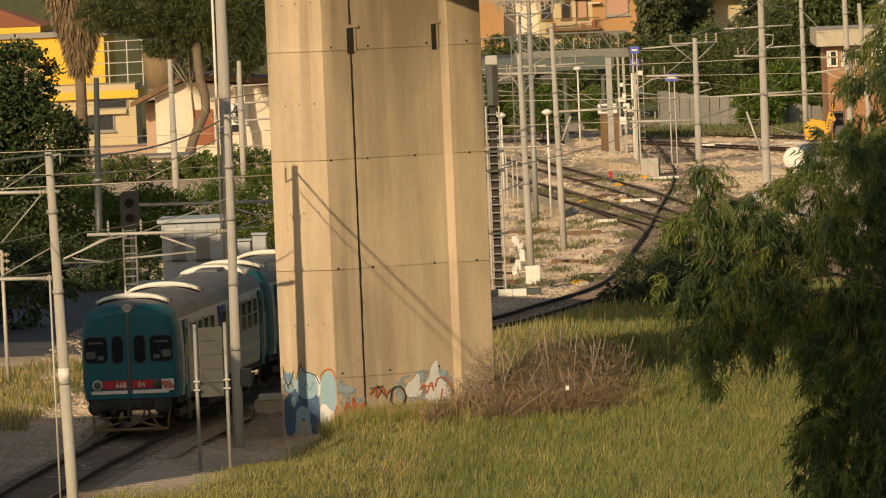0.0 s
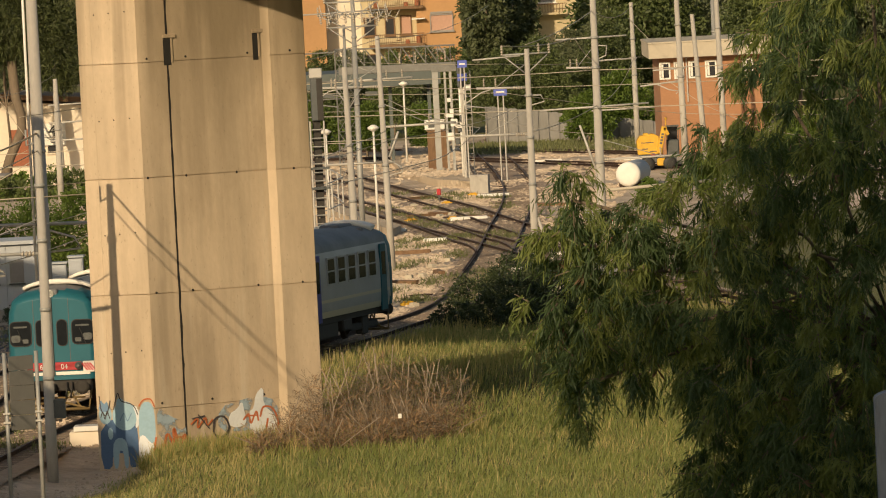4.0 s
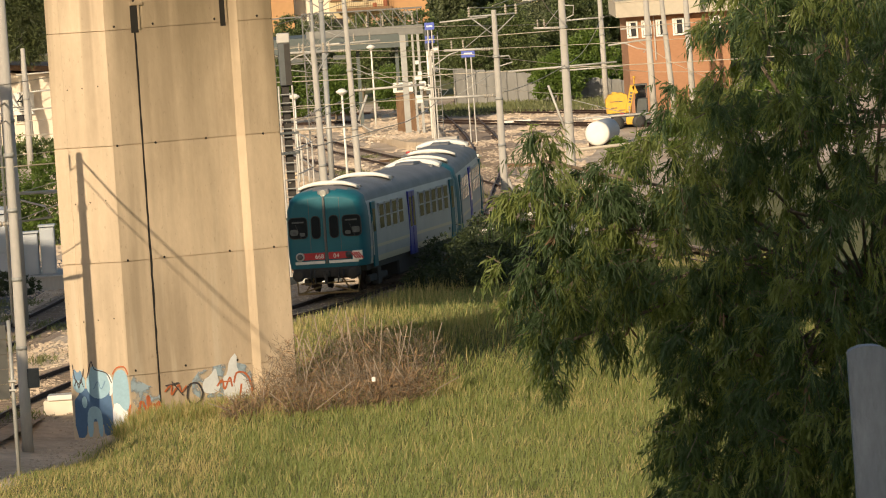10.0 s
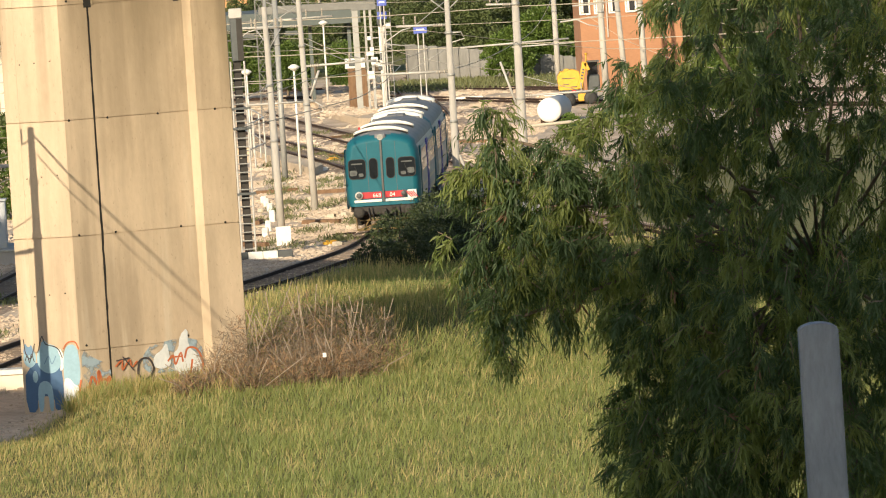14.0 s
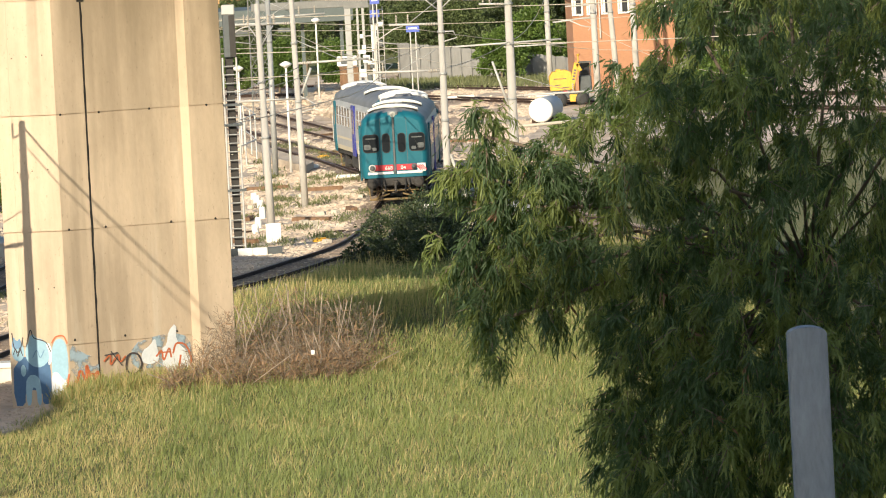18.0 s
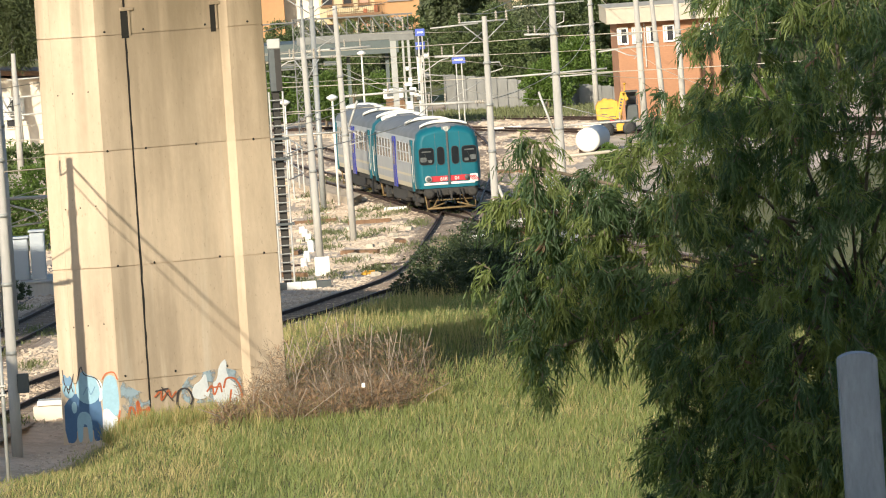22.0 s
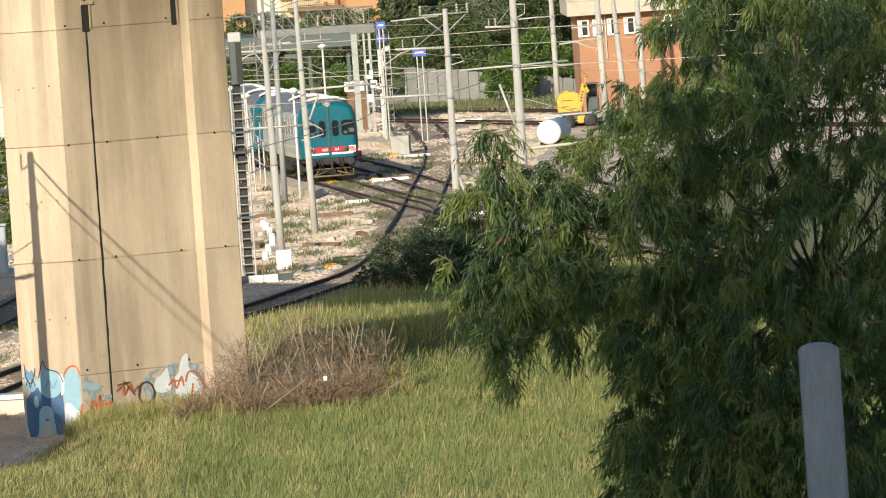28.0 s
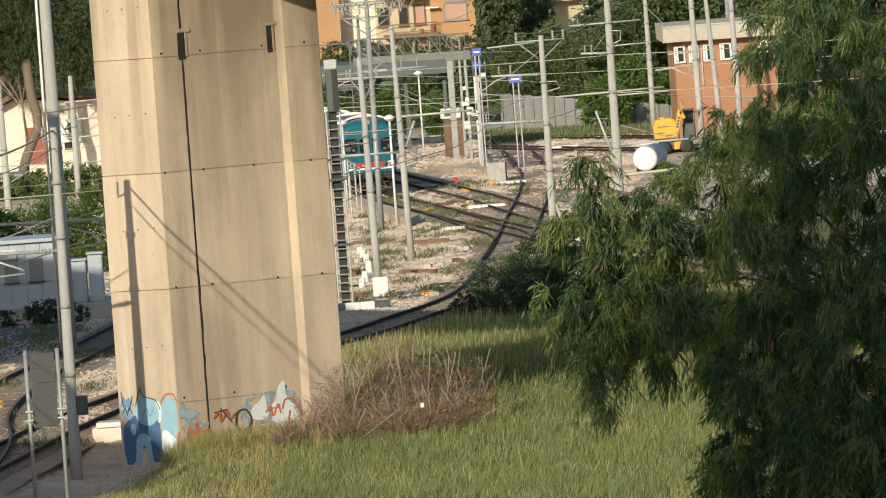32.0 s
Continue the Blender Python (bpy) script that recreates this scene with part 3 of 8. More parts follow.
def railcar(number):
    car = thing("railcar", Matrix(), "teal-faced diesel railcar with pale grey sides and blue doors", "train car", "cars of the train")
    half = CAR / 2
    stations = [0, 0.06, 0.14, 0.26, 0.42, 0.62, 0.85, 1.1, 1.35, 2.6, 5, 7.4, half]
    ys = [-half + s for s in stations] + [half - s for s in stations[::-1][1:]]
    vs, fs, mi = [], [], []
    for y in ys:
        sec = car_section(half - abs(y))
        vs += [(-x, y, z) for x, z in sec[:-1]] + [(0, y, sec[-1][1])] + [(x, y, z) for x, z in sec[:-1][::-1]]
    n = len(car_section(0)) * 2 - 1
    for j in range(len(ys) - 1):
        near_end = half - abs((ys[j] + ys[j + 1]) / 2)
        for i in range(n - 1):
            fs.append((j * n + i, (j + 1) * n + i, (j + 1) * n + i + 1, j * n + i + 1))
            z = (vs[j * n + i][2] + vs[j * n + i + 1][2]) / 2
            if near_end < 0.86:
                mi.append(0 if z < 3.42 else 2)
            elif z > 3.05:
                mi.append(2)
            elif z < 1.10:
                mi.append(3)
            elif z < 1.39:
                mi.append(1)
            elif z < 1.5:
                mi.append(3)
            else:
                mi.append(1)
    for j in (0, len(ys) - 1):
        ring = [j * n + i for i in range(n)]
        fs.append(ring if j == 0 else ring[::-1])
        mi.append(0)
    shell = part("body", (vs, fs), [TEAL, BODY_GREY, ROOF_GREY, STRIPE_CREAM], car)
    shell.data.polygons.foreach_set("material_index", mi)
    shell.data.polygons.foreach_set("use_smooth", [len(f) == 4 for f in fs])
    bm = bmesh.new()
    box(bm, -1.22, 1.22, -half + 0.5, half - 0.5, 0.72, 0.93)
    box(bm, -1.2, 1.2, -2.8, 2.8, 0.22, 0.75, bevel=0.06)
    box(bm, -1.25, -0.4, -4.2, -3.2, 0.38, 0.75, bevel=0.05)
    box(bm, 0.4, 1.25, 3.3, 4.4, 0.36, 0.75, bevel=0.05)
    part("underframe", bm, UNDER, car, "grimy black underframe with engine boxes")
    for y in (-6.4, 6.4):
        bm = bmesh.new()
        for sx in (-1.02, 1.02):
            box(bm, sx - 0.09, sx + 0.09, y - 1.75, y + 1.75, 0.28, 0.5, bevel=0.03)
            box(bm, sx - 0.13, sx + 0.13, y - 0.35, y + 0.35, 0.12, 0.7, bevel=0.04)
        box(bm, -1.0, 1.0, y - 0.25, y + 0.25, 0.45, 0.7)
        bogie = part("bogie", bm, UNDER, car, "black bogie frame")
        for dy in (-1.22, 1.22):
            for sx in (-0.76, 0.76):
                bm = bmesh.new()
                turned(bm, [(0.46, -0.06), (0.48, -0.04), (0.45, 0.0), (0.44, 0.07), (0.30, 0.075), (0.28, 0.03), (0.1, 0.06)], 20, Matrix.Translation((sx, y + dy, 0.485)) @ Matrix.Rotation(radians(90 if sx > 0 else -90), 4, "Y"))
                part("wheel", bm, RUST, bogie, "rusty steel wheel")

    for end in (-1, 1):
        flip = Matrix.Identity(4) if end < 0 else Matrix.Rotation(math.pi, 4, "Z")

        def put(name, bm, mats, label="", parent=car):
            bmesh.ops.transform(bm, matrix=flip, verts=bm.verts)
            return part(name, bm, mats, parent, label)

        f = -half
        # windscreens: rubber surround, glass
        for x0, x1, z0, z1, d in ((-1.19, -0.60, 1.93, 2.60, 0.02), (0.60, 1.19, 1.93, 2.60, 0.02), (-0.44, -0.17, 1.90, 2.62, 0.0), (0.17, 0.44, 1.90, 2.62, 0.0)):
            bm = bmesh.new()
            rounded_plate(bm, x0 - 0.024, x1 + 0.024, z0 - 0.024, z1 + 0.024, f - 0.028, f + 0.13, 0.14)
            seal = put("windscreen", bm, RUBBER, "cab window in a black rubber seal")
            bm = bmesh.new()
            rounded_plate(bm, x0, x1, z0, z1, f - 0.036, f - 0.02, 0.12)
            put("pane", bm, GLASS, "dark cab glass", seal)
            if abs(x0 + x1) > 1:
                side = -1 if x0 < 0 else 1
                # pale plates on the glass paint in the lighter look of the panes
                for ix, iz, iw, ih in ((0.14 * side, 0.10, 0.13, 0.20), (-0.13 * side, 0.06, 0.09, 0.12), (0.0, 0.5, 0.2, 0.05)):
                    bm = bmesh.new()
                    mx = (x0 + x1) / 2 + ix
                    rounded_plate(bm, mx - iw, mx + iw, z0 + iz, z0 + iz + ih, f - 0.040, f - 0.034, min(iw, ih) * 0.4)
                    put("pane_patch", bm, PANE_PATCH, "pale patch laid on the cab glass", seal)
                bm = bmesh.new()
                rod(bm, ((x0 + x1) / 2 + 0.1, f - 0.05, z0 - 0.02), ((x0 + x1) / 2 - 0.08, f - 0.05, z0 + 0.45), 0.012, n=5)
                put("wiper", bm, RUBBER)
        bm = bmesh.new()
        box(bm, -0.04, 0.04, f - 0.045, f + 0.03, 1.05, 3.26, bevel=0.012)
        put("centre_strip", bm, STEEL_DARK, "dark strip between the two front doors")
        for x in (-0.51, 0.51):
            bm = bmesh.new()
            box(bm, x - 0.007, x + 0.007, f - 0.008, f + 0.02, 1.45, 3.22)
            put("door_seam", bm, STEEL_DARK)
        for sx in (-1, 1):
            x0, x1 = sorted((sx * 0.06, sx * 0.80))
            bm = bmesh.new()
            box(bm, x0, x1, f - 0.03, f + 0.02, 1.19, 1.42, bevel=0.008)
            put("number_band", bm, RED_PAINT, "red band across the train front")
            x0, x1 = sorted((sx * 0.07, sx * 1.06))
            bm = bmesh.new()
            box(bm, x0, x1, f - 0.034, f + 0.02, 1.055, 1.15, bevel=0.008)
            put("white_stripe", bm, WHITE, "white stripe below the red band")
            lx, lr = (-0.88, 1.0) if sx < 0 else (0.74, 0.72)
            bm = bmesh.new()
            turned(bm, [(0.145 * lr, 0.0), (0.145 * lr, 0.07), (0.12 * lr, 0.09), (0.085 * lr, 0.085)], 18, Matrix.Translation((lx, f - 0.02, 1.31)) @ Matrix.Rotation(radians(90), 4, "X"))
            rim = put("headlamp", bm, STEEL_LIGHT if sx < 0 else STEEL_DARK, "round pale-rimmed headlamp" if sx < 0 else "small dark headlamp")
            bm = bmesh.new()
            turned(bm, [(0.10 * lr, 0.0), (0.095 * lr, 0.03), (0.05 * lr, 0.05)], 14, Matrix.Translation((lx, f - 0.10, 1.31)) @ Matrix.Rotation(radians(90), 4, "X"))
            put("lens", bm, STEEL_DARK, "dark headlamp lens", rim)
            bm = bmesh.new()
            rod(bm, (sx * 0.9, f + 0.3, 0.72), (sx * 0.9, f - 0.42, 0.72), 0.08, n=10)
            turned(bm, [(0.05, 0), (0.2, 0.02), (0.21, 0.05), (0.1, 0.075)], 14, Matrix.Translation((sx * 0.9, f - 0.40, 0.72)) @ Matrix.Rotation(radians(90), 4, "X"))
            put("buffer", bm, UNDER, "grimy round buffer")
        # hatched warning plate beside the right lamp
        bm = bmesh.new()
        box(bm, 0.87, 1.19, f - 0.05, f + 0.10, 1.12, 1.43, bevel=0.008)
        plate = put("warning_plate", bm, WHITE, "white plate with red slanting bars")
        for k in range(4):
            bm = bmesh.new()
            box(bm, -0.022, 0.022, f - 0.058, f - 0.048, -0.16, 0.16, m=Matrix.Translation((0.915 + 0.076 * k, 0, 1.275)) @ Matrix.Rotation(radians(-38), 4, "Y") @ Matrix.Diagonal((1, 1, 0.85, 1)))
            put("bar", bm, RED_PAINT, "", plate)
        # end beam, hoses, coupling and the low guard
        bm = bmesh.new()
        box(bm, -1.08, 1.08, f - 0.06, f + 0.25, 0.60, 0.90, bevel=0.03)
        put("end_beam", bm, UNDER)
        bm = bmesh.new()
        box(bm, -0.09, 0.09, f - 0.42, f + 0.1, 0.62, 0.82, bevel=0.03)
        rod(bm, (0, f - 0.40, 0.72), (0, f - 0.46, 0.40), 0.05, n=6)
        put("coupling", bm, UNDER)
        for x in (-0.55, -0.42, 0.4, 0.55):
            bm = bmesh.new()
            pipe(bm, [(x, f - 0.08, 0.85), (x, f - 0.22, 0.65), (x * 0.9, f - 0.2, 0.42)], 0.025, 5)
            put("brake_hose", bm, RUBBER)
        for run, r in (([(-1.05, f + 0.05, 0.62), (-1.0, f - 0.1, 0.08), (-0.25, f - 0.14, 0.3)], 0.035), ([(1.05, f + 0.05, 0.62), (1.0, f - 0.1, 0.08), (0.25, f - 0.14, 0.3)], 0.035), ([(-0.45, f + 0.02, 0.62), (-0.78, f - 0.1, 0.1)], 0.03), ([(0.45, f + 0.02, 0.62), (0.78, f - 0.1, 0.1)], 0.03),
                       ([(-1.02, f - 0.12, 0.09), (1.02, f - 0.12, 0.09)], 0.045), ([(-0.9, f - 0.1, 0.42), (0.9, f - 0.1, 0.42)], 0.03)):
            bm = bmesh.new()
            pipe(bm, run, r, 6)
            put("guard_bar", bm, BUFFER_RUST, "ochre rusty guard bar under the beam")
        # flood lamp on the roof edge
        bm = bmesh.new()
        box(bm, -0.2, 0.2, f + 0.06, f + 0.7, 3.24, 3.50, bevel=0.04)
        fl = put("flood_lamp", bm, ROOF_GREY, "grey roof lamp housing")
        bm = bmesh.new()
        turned(bm, [(0.115, 0.0), (0.115, 0.05), (0.08, 0.06), (0.06, 0.035)], 16, Matrix.Translation((0, f + 0.07, 3.37)) @ Matrix.Rotation(radians(90), 4, "X"))
        put("lens", bm, LAMP_GLASS, "round flood lamp glass", fl)
        # white bowed air deflectors across the roof
        for back in ((0.95, 7.4) if end < 0 else (0.95,)):
            bm = bmesh.new()
            k = 12
            lo = []
            for i in range(k + 1):
                a = -1 + 2 * i / k
                x, z = a * 0.98, 3.75 - 0.15 * a * a - 0.05 * a ** 4
                lo.append([bm.verts.new(p) for p in ((x, f + back, z), (x, f + back, z - 0.15 * (1 - 0.45 * abs(a))), (x, f + back + 0.55, z - 0.17), (x, f + back + 0.5, z - 0.02))])
            for a, b in zip(lo[:-1], lo[1:]):
                for q in range(4):
                    fc = bm.faces.new((a[q], a[(q + 1) % 4], b[(q + 1) % 4], b[q]))
                    fc.smooth = q in (0, 2)
            bm.faces.new(lo[0][::-1])
            bm.faces.new(lo[-1])
            put("air_deflector", bm, WHITE, "white bowed deflector across the roof")
            bm = bmesh.new()
            box(bm, -0.35, 0.35, f + back + 0.5, f + back + 2.1, 3.48, 3.66, bevel=0.05)
            for sx in (-0.8, 0.8):
                box(bm, sx - 0.1, sx + 0.1, f + back + 1.2, f + back + 1.5, 3.34, 3.52, bevel=0.03)
            put("roof_vent", bm, ROOF_GREY, "sooty roof vents")

    # side windows and doors
    for sx in (-1, 1):
        x = sx * 1.355
        for y in (-6.6, -5.3, -4.0, -2.7, 1.6, 2.9, 4.2, 5.5, 6.8):
            bm = bmesh.new()
            box(bm, x - 0.02, x + 0.02, y - 0.47, y + 0.47, 1.92, 2.84, bevel=0.012)
            fr = part("window", bm, BODY_GREY, car, "side window in a grey metal frame")
            bm = bmesh.new()
            a, b = sorted((x + sx * 0.012, x + sx * 0.026))
            box(bm, a, b, y - 0.40, y + 0.40, 1.99, 2.36)
            box(bm, a, b, y - 0.40, y + 0.40, 2.41, 2.77)
            part("pane", bm, GLASS, fr)
        for y, w in ((-0.45, 0.66), (-8.2, 0.36), (8.2, 0.36)):
            bm = bmesh.new()
            box(bm, x - 0.03, x + 0.03, y - w, y + w, 0.80, 2.95, bevel=0.015)
            dr = part("door", bm, BLUE_DOOR if w > 0.5 else TEAL, car, "blue folding side door" if w > 0.5 else "narrow cab door")
            bm = bmesh.new()
            a, b = sorted((x + sx * 0.02, x + sx * 0.036))
            if w > 0.5:
                for o in (-0.33, 0.33):
                    box(bm, a, b, y + o - 0.2, y + o + 0.2, 1.75, 2.75)
            else:
                box(bm, a, b, y - 0.24, y + 0.24, 1.95, 2.7)
            part("pane", bm, GLASS, dr)
            if w > 0.5:
                bm = bmesh.new()
                box(bm, *sorted((x + sx * 0.028, x + sx * 0.042)), y - 0.03, y + 0.03, 0.82, 2.93)
                part("centre_post", bm, BLUE_DOOR, dr)
        for y in (-8.75, 8.75):
            bm = bmesh.new()
            rod(bm, (x + sx * 0.06, y, 1.2), (x + sx * 0.06, y, 2.3), 0.018, n=6)
            part("grab_rail", bm, STEEL_LIGHT, car)
    return car


def plain_text(parent, words, x, y, z, size, mat):
    cu = bpy.data.curves.new("number", "FONT")
    cu.body, cu.size, cu.extrude, cu.align_x = words, size, 0.003, "CENTER"
    tmp = new("number", cu)
    me = bpy.data.meshes.new_from_object(tmp.evaluated_get(bpy.context.evaluated_depsgraph_get()))
    bpy.data.objects.remove(tmp)
    me.materials.append(mat)
    ob = new("number", me)
    ob.parent = parent
    ob.matrix_basis = pose(x, y, z, 90, 0, 0)
    return ob


REAR_CAR = railcar(0)
FRONT_CAR = railcar(1)
f_end = -CAR / 2 - 0.036
plain_text(REAR_CAR, "668", -0.24, f_end, 1.23, 0.2, WHITE)
plain_text(REAR_CAR, "04", 0.32, f_end, 1.23, 0.2, WHITE)
bm = bmesh.new()
box(bm, -0.7, 0.7, -0.45, 0.45, 0.95, 3.0, bevel=0.05)
gang = part("gangway", bm, RUBBER, FRONT_CAR, "black gangway bellows between the cars")
gang.location = (0, -CAR / 2 - 0.27, 0)

# ---- masts, wires and signals ----


def insulator(bm, a, b, r=0.07, mat=1):
    a, b = Vector(a), Vector(b)
    n = 4
    for i in range(n):
        p, q = a + (b - a) * (i / n), a + (b - a) * ((i + 0.55) / n)
        rod(bm, p, q, r, r * 0.6, 8, mat)
        rod(bm, q, a + (b - a) * ((i + 1) / n), r * 0.35, r * 0.35, 5, mat)


def round_mast(x, y, h, r, lean=(0, 0), label="pale spun-concrete catenary mast with steel collars", collars=(0.25, 0.5, 0.75), group="catenary masts", steps=True, mat=None, foot=-0.3):
    mast = thing("catenary_mast", pose(x, y, 0), label, "mast", group)
    bm = bmesh.new()
    zs = [foot] + [c * h for c in collars] + [h] if steps else [foot, h]
    n = len(zs) - 1
    sides = 14
    rings = []
    for i in range(n):
        for z, q in ((zs[i], r * (1 - 0.38 * i / n)), (zs[i + 1], r * (0.97 - 0.38 * (i + 0.6) / n))):
            rings.append([bm.verts.new((lean[0] * z / h + q * math.cos(2 * math.pi * k / sides), lean[1] * z / h + q * math.sin(2 * math.pi * k / sides), z)) for k in range(sides)])
    for a, b in zip(rings[:-1], rings[1:]):
        for k in range(sides):
            bm.faces.new((a[k], a[(k + 1) % sides], b[(k + 1) % sides], b[k])).smooth = abs(a[k].co.z - b[k].co.z) > 0.01
    bm.faces.new(rings[0][::-1])
    bm.faces.new(rings[-1])
    part("shaft", bm, mat or POLE, mast, smooth=False)
    for c in collars:
        bm = bmesh.new()
        z = c * h
        k = Vector((lean[0] * c, lean[1] * c, 0))
        rod(bm, k + Vector((0, 0, z - 0.05)), k + Vector((0, 0, z + 0.05)), r * 0.99, r * 0.99, 14)
        part("collar", bm, STEEL, mast)
    return mast


def tube_part(name, mast, pts, r, mat, label=""):
    bm = bmesh.new()
    pipe(bm, [Vector(p) for p in pts], r, 8)
    return part(name, bm, mat, mast, label)


def top_cross(mast, h, w=0.9, side=1):
    """A crossarm with three upright insulators and two struts."""
    tube_part("crossarm", mast, [(-w, 0, h), (w, 0, h + 0.02)], 0.035, STEEL)
    tube_part("strut", mast, [(-w * 0.9, 0, h - 0.05), (0, 0, h - 0.75)], 0.025, STEEL)
    tube_part("strut", mast, [(w * 0.9, 0, h - 0.05), (0, 0, h - 0.75)], 0.025, STEEL)
    for x in (-w * 0.98, w * 0.55, w * 0.98):
        bm = bmesh.new()
        insulator(bm, (x, 0, h), (x, 0, h + 0.38), mat=0)
        part("insulator", bm, CERAMIC, mast, "ribbed insulator")


def cantilever(mast, z, reach, side=-1, drop=0.5, double=True):
    """A tubular bracket with a stay, an insulator and a curved steady arm."""
    s = side
    tube_part("bracket_tube", mast, [(0, 0, z), (s * reach, 0, z + 0.05)], 0.045, STEEL_LIGHT)
    tube_part("stay", mast, [(0, 0, z + 0.9), (s * reach * 0.6, 0, z + 0.08)], 0.015, STEEL)
    bm = bmesh.new()
    insulator(bm, (s * 0.18, 0, z), (s * 0.55, 0, z + 0.01), 0.08, 0)
    part("insulator", bm, CERAMIC, mast, "ribbed insulator")
    if double:
        tube_part("steady_arm", mast, [(s * reach * 0.72, 0, z - 0.02), (s * reach * 0.9, 0, z - 0.1), (s * (reach + 0.45), 0, z - drop), (s * (reach + 0.38), 0, z - drop - 0.08), (s * (reach - 0.55), 0, z - drop - 0.22)], 0.022, STEEL_LIGHT, "curved pale steady arm")
    for x in (0.62, 0.85):
        bm = bmesh.new()
        insulator(bm, (s * reach * x, 0, z + 0.05), (s * reach * x, 0, z + 0.42), 0.05, 0)
        part("insulator", bm, CERAMIC, mast, "ribbed insulator")


# by the pier
m = round_mast(-13.5, 194, 8.6, 0.15, (-0.23, 0), "pale concrete catenary mast with a white band near its foot", collars=(0.34, 0.6, 0.83), foot=-1.8)
m.matrix_basis = pose(-12.25, 176, 1.255) @ Matrix.Diagonal((0.907, 0.907, 0.907, 1))
bm = bmesh.new()
rod(bm, (-0.085, 0, 2.95), (-0.085, 0, 3.28), 0.15, 0.15, 14)
part("white_band", bm, WHITE, m, "white painted band")
cantilever(m, 5.5, 2.6, -1, double=True)
cantilever(m, 7.62, 2.4, -1, double=False)
tube_part("brace", m, [(-1.5, 0, 6.4), (-0.15, 0, 7.9)], 0.02, STEEL)
tube_part("cable_pipe", m, [(-0.3, -0.1, 0), (-0.33, -0.1, 5.6)], 0.025, STEEL_LIGHT)
tube_part("hook", m, [(-0.2, 0, 8.5), (0.05, 0, 8.55), (0.05, 0, 8.25)], 0.03, STEEL)

m = round_mast(-10.46, 218.3, 8.9, 0.15, (0.06, 0), "pale concrete catenary mast standing before the pier", collars=(0.28, 0.48, 0.68, 0.84))
cantilever(m, 5.72, 3.9, -1)
tube_part("steady_arm", m, [(-1.9, 0, 5.65), (-1.0, 0, 5.3), (-0.95, 0, 5.2), (-2.9, 0, 5.08)], 0.03, STEEL_LIGHT, "curved pale steady arm")
tube_part("steady_arm", m, [(-3.2, 0, 5.7), (-4.55, 0, 5.15), (-4.6, 0, 5.05), (-3.3, 0, 5.0)], 0.03, STEEL_LIGHT, "curved pale steady arm")
m.location.z = -0.12
tube_part("hook", m, [(0.04, 0, 8.6), (-0.24, 0, 8.52), (-0.24, 0, 8.92)], 0.03, STEEL)
bm = bmesh.new()
box(bm, 0.12, 0.42, -0.12, 0.12, 1.45, 1.95, bevel=0.02)
part("switch_box", bm, STEEL_DARK, m, "dark switch box")
m = round_mast(-13.22, 278, 17, 0.235, (0.0, 0), "tall grey concrete mast with a white pipe beside it", collars=(0.4, 0.7), group="", mat=POLE)
tube_part("bracket_tube", m, [(2.4, 0, 4.37), (-3.48, 0, 4.45)], 0.056, STEEL_LIGHT)
tube_part("loop", m, [(0.0, 0, 4.25), (1.02, 0, 3.92), (1.2, 0, 3.55), (0.0, 0, 3.46)], 0.035, STEEL_LIGHT)
tube_part("white_pipe", m, [(-0.30, 0, 0), (-0.27, 0, 16.8)], 0.045, WHITE, "white pipe")

# yard masts
m = round_mast(3.29, 317.6, 8.75, 0.15, (0.05, 0), "tan concrete catenary mast with crossarms and insulators", collars=(0.42, 0.62, 0.8))
top_cross(m, 8.55)
cantilever(m, 7.3, 1.9, -1)
cantilever(m, 5.55, 2.6, -1, double=False)
tube_part("steady_arm", m, [(0.0, 0, 7.0), (0.5, 0, 7.0), (0.62, 0, 6.75), (0.0, 0, 6.6)], 0.025, STEEL_LIGHT)
tube_part("bracket_tube", m, [(-2.0, 0, 8.42), (-0.2, 0, 8.5)], 0.03, STEEL_LIGHT)
tube_part("foot_brace", m, [(0.9, 0, 0), (0.15, 0, 2.4)], 0.06, POLE)

m = round_mast(6.6, 358, 10.6, 0.2, (0.06, 0), "grey concrete catenary mast with stepped collars", collars=(0.3, 0.52, 0.68, 0.8))
cantilever(m, 7.2, 1.2, -1, double=False)
cantilever(m, 3.3, 4.2, 1, double=False)
tube_part("bracket_tube", m, [(-1.6, 0, 8.45), (1.4, 0, 8.5)], 0.035, STEEL_LIGHT)
tube_part("bracket_tube", m, [(-2.4, 0, 5.5), (2.2, 0, 5.6)], 0.04, STEEL_LIGHT)
tube_part("steady_arm", m, [(0, 0, 7.5), (0.5, 0, 7.7), (0.55, 0, 8.1), (0.0, 0, 8.15)], 0.025, STEEL_LIGHT)
tube_part("brace", m, [(-0.75, 0, 4.8), (-0.1, 0, 2.7)], 0.05, STEEL_LIGHT)
tube_part("low_rail", m, [(0.1, 0, 2.0), (5.2, 2, 2.15)], 0.07, WIRE, "brown pipe on short posts")
tube_part("low_rail_brace", m, [(3.4, 1, 2.05), (2.6, 1, 1.55), (2.45, 1, 1.2)], 0.035, STEEL_LIGHT)

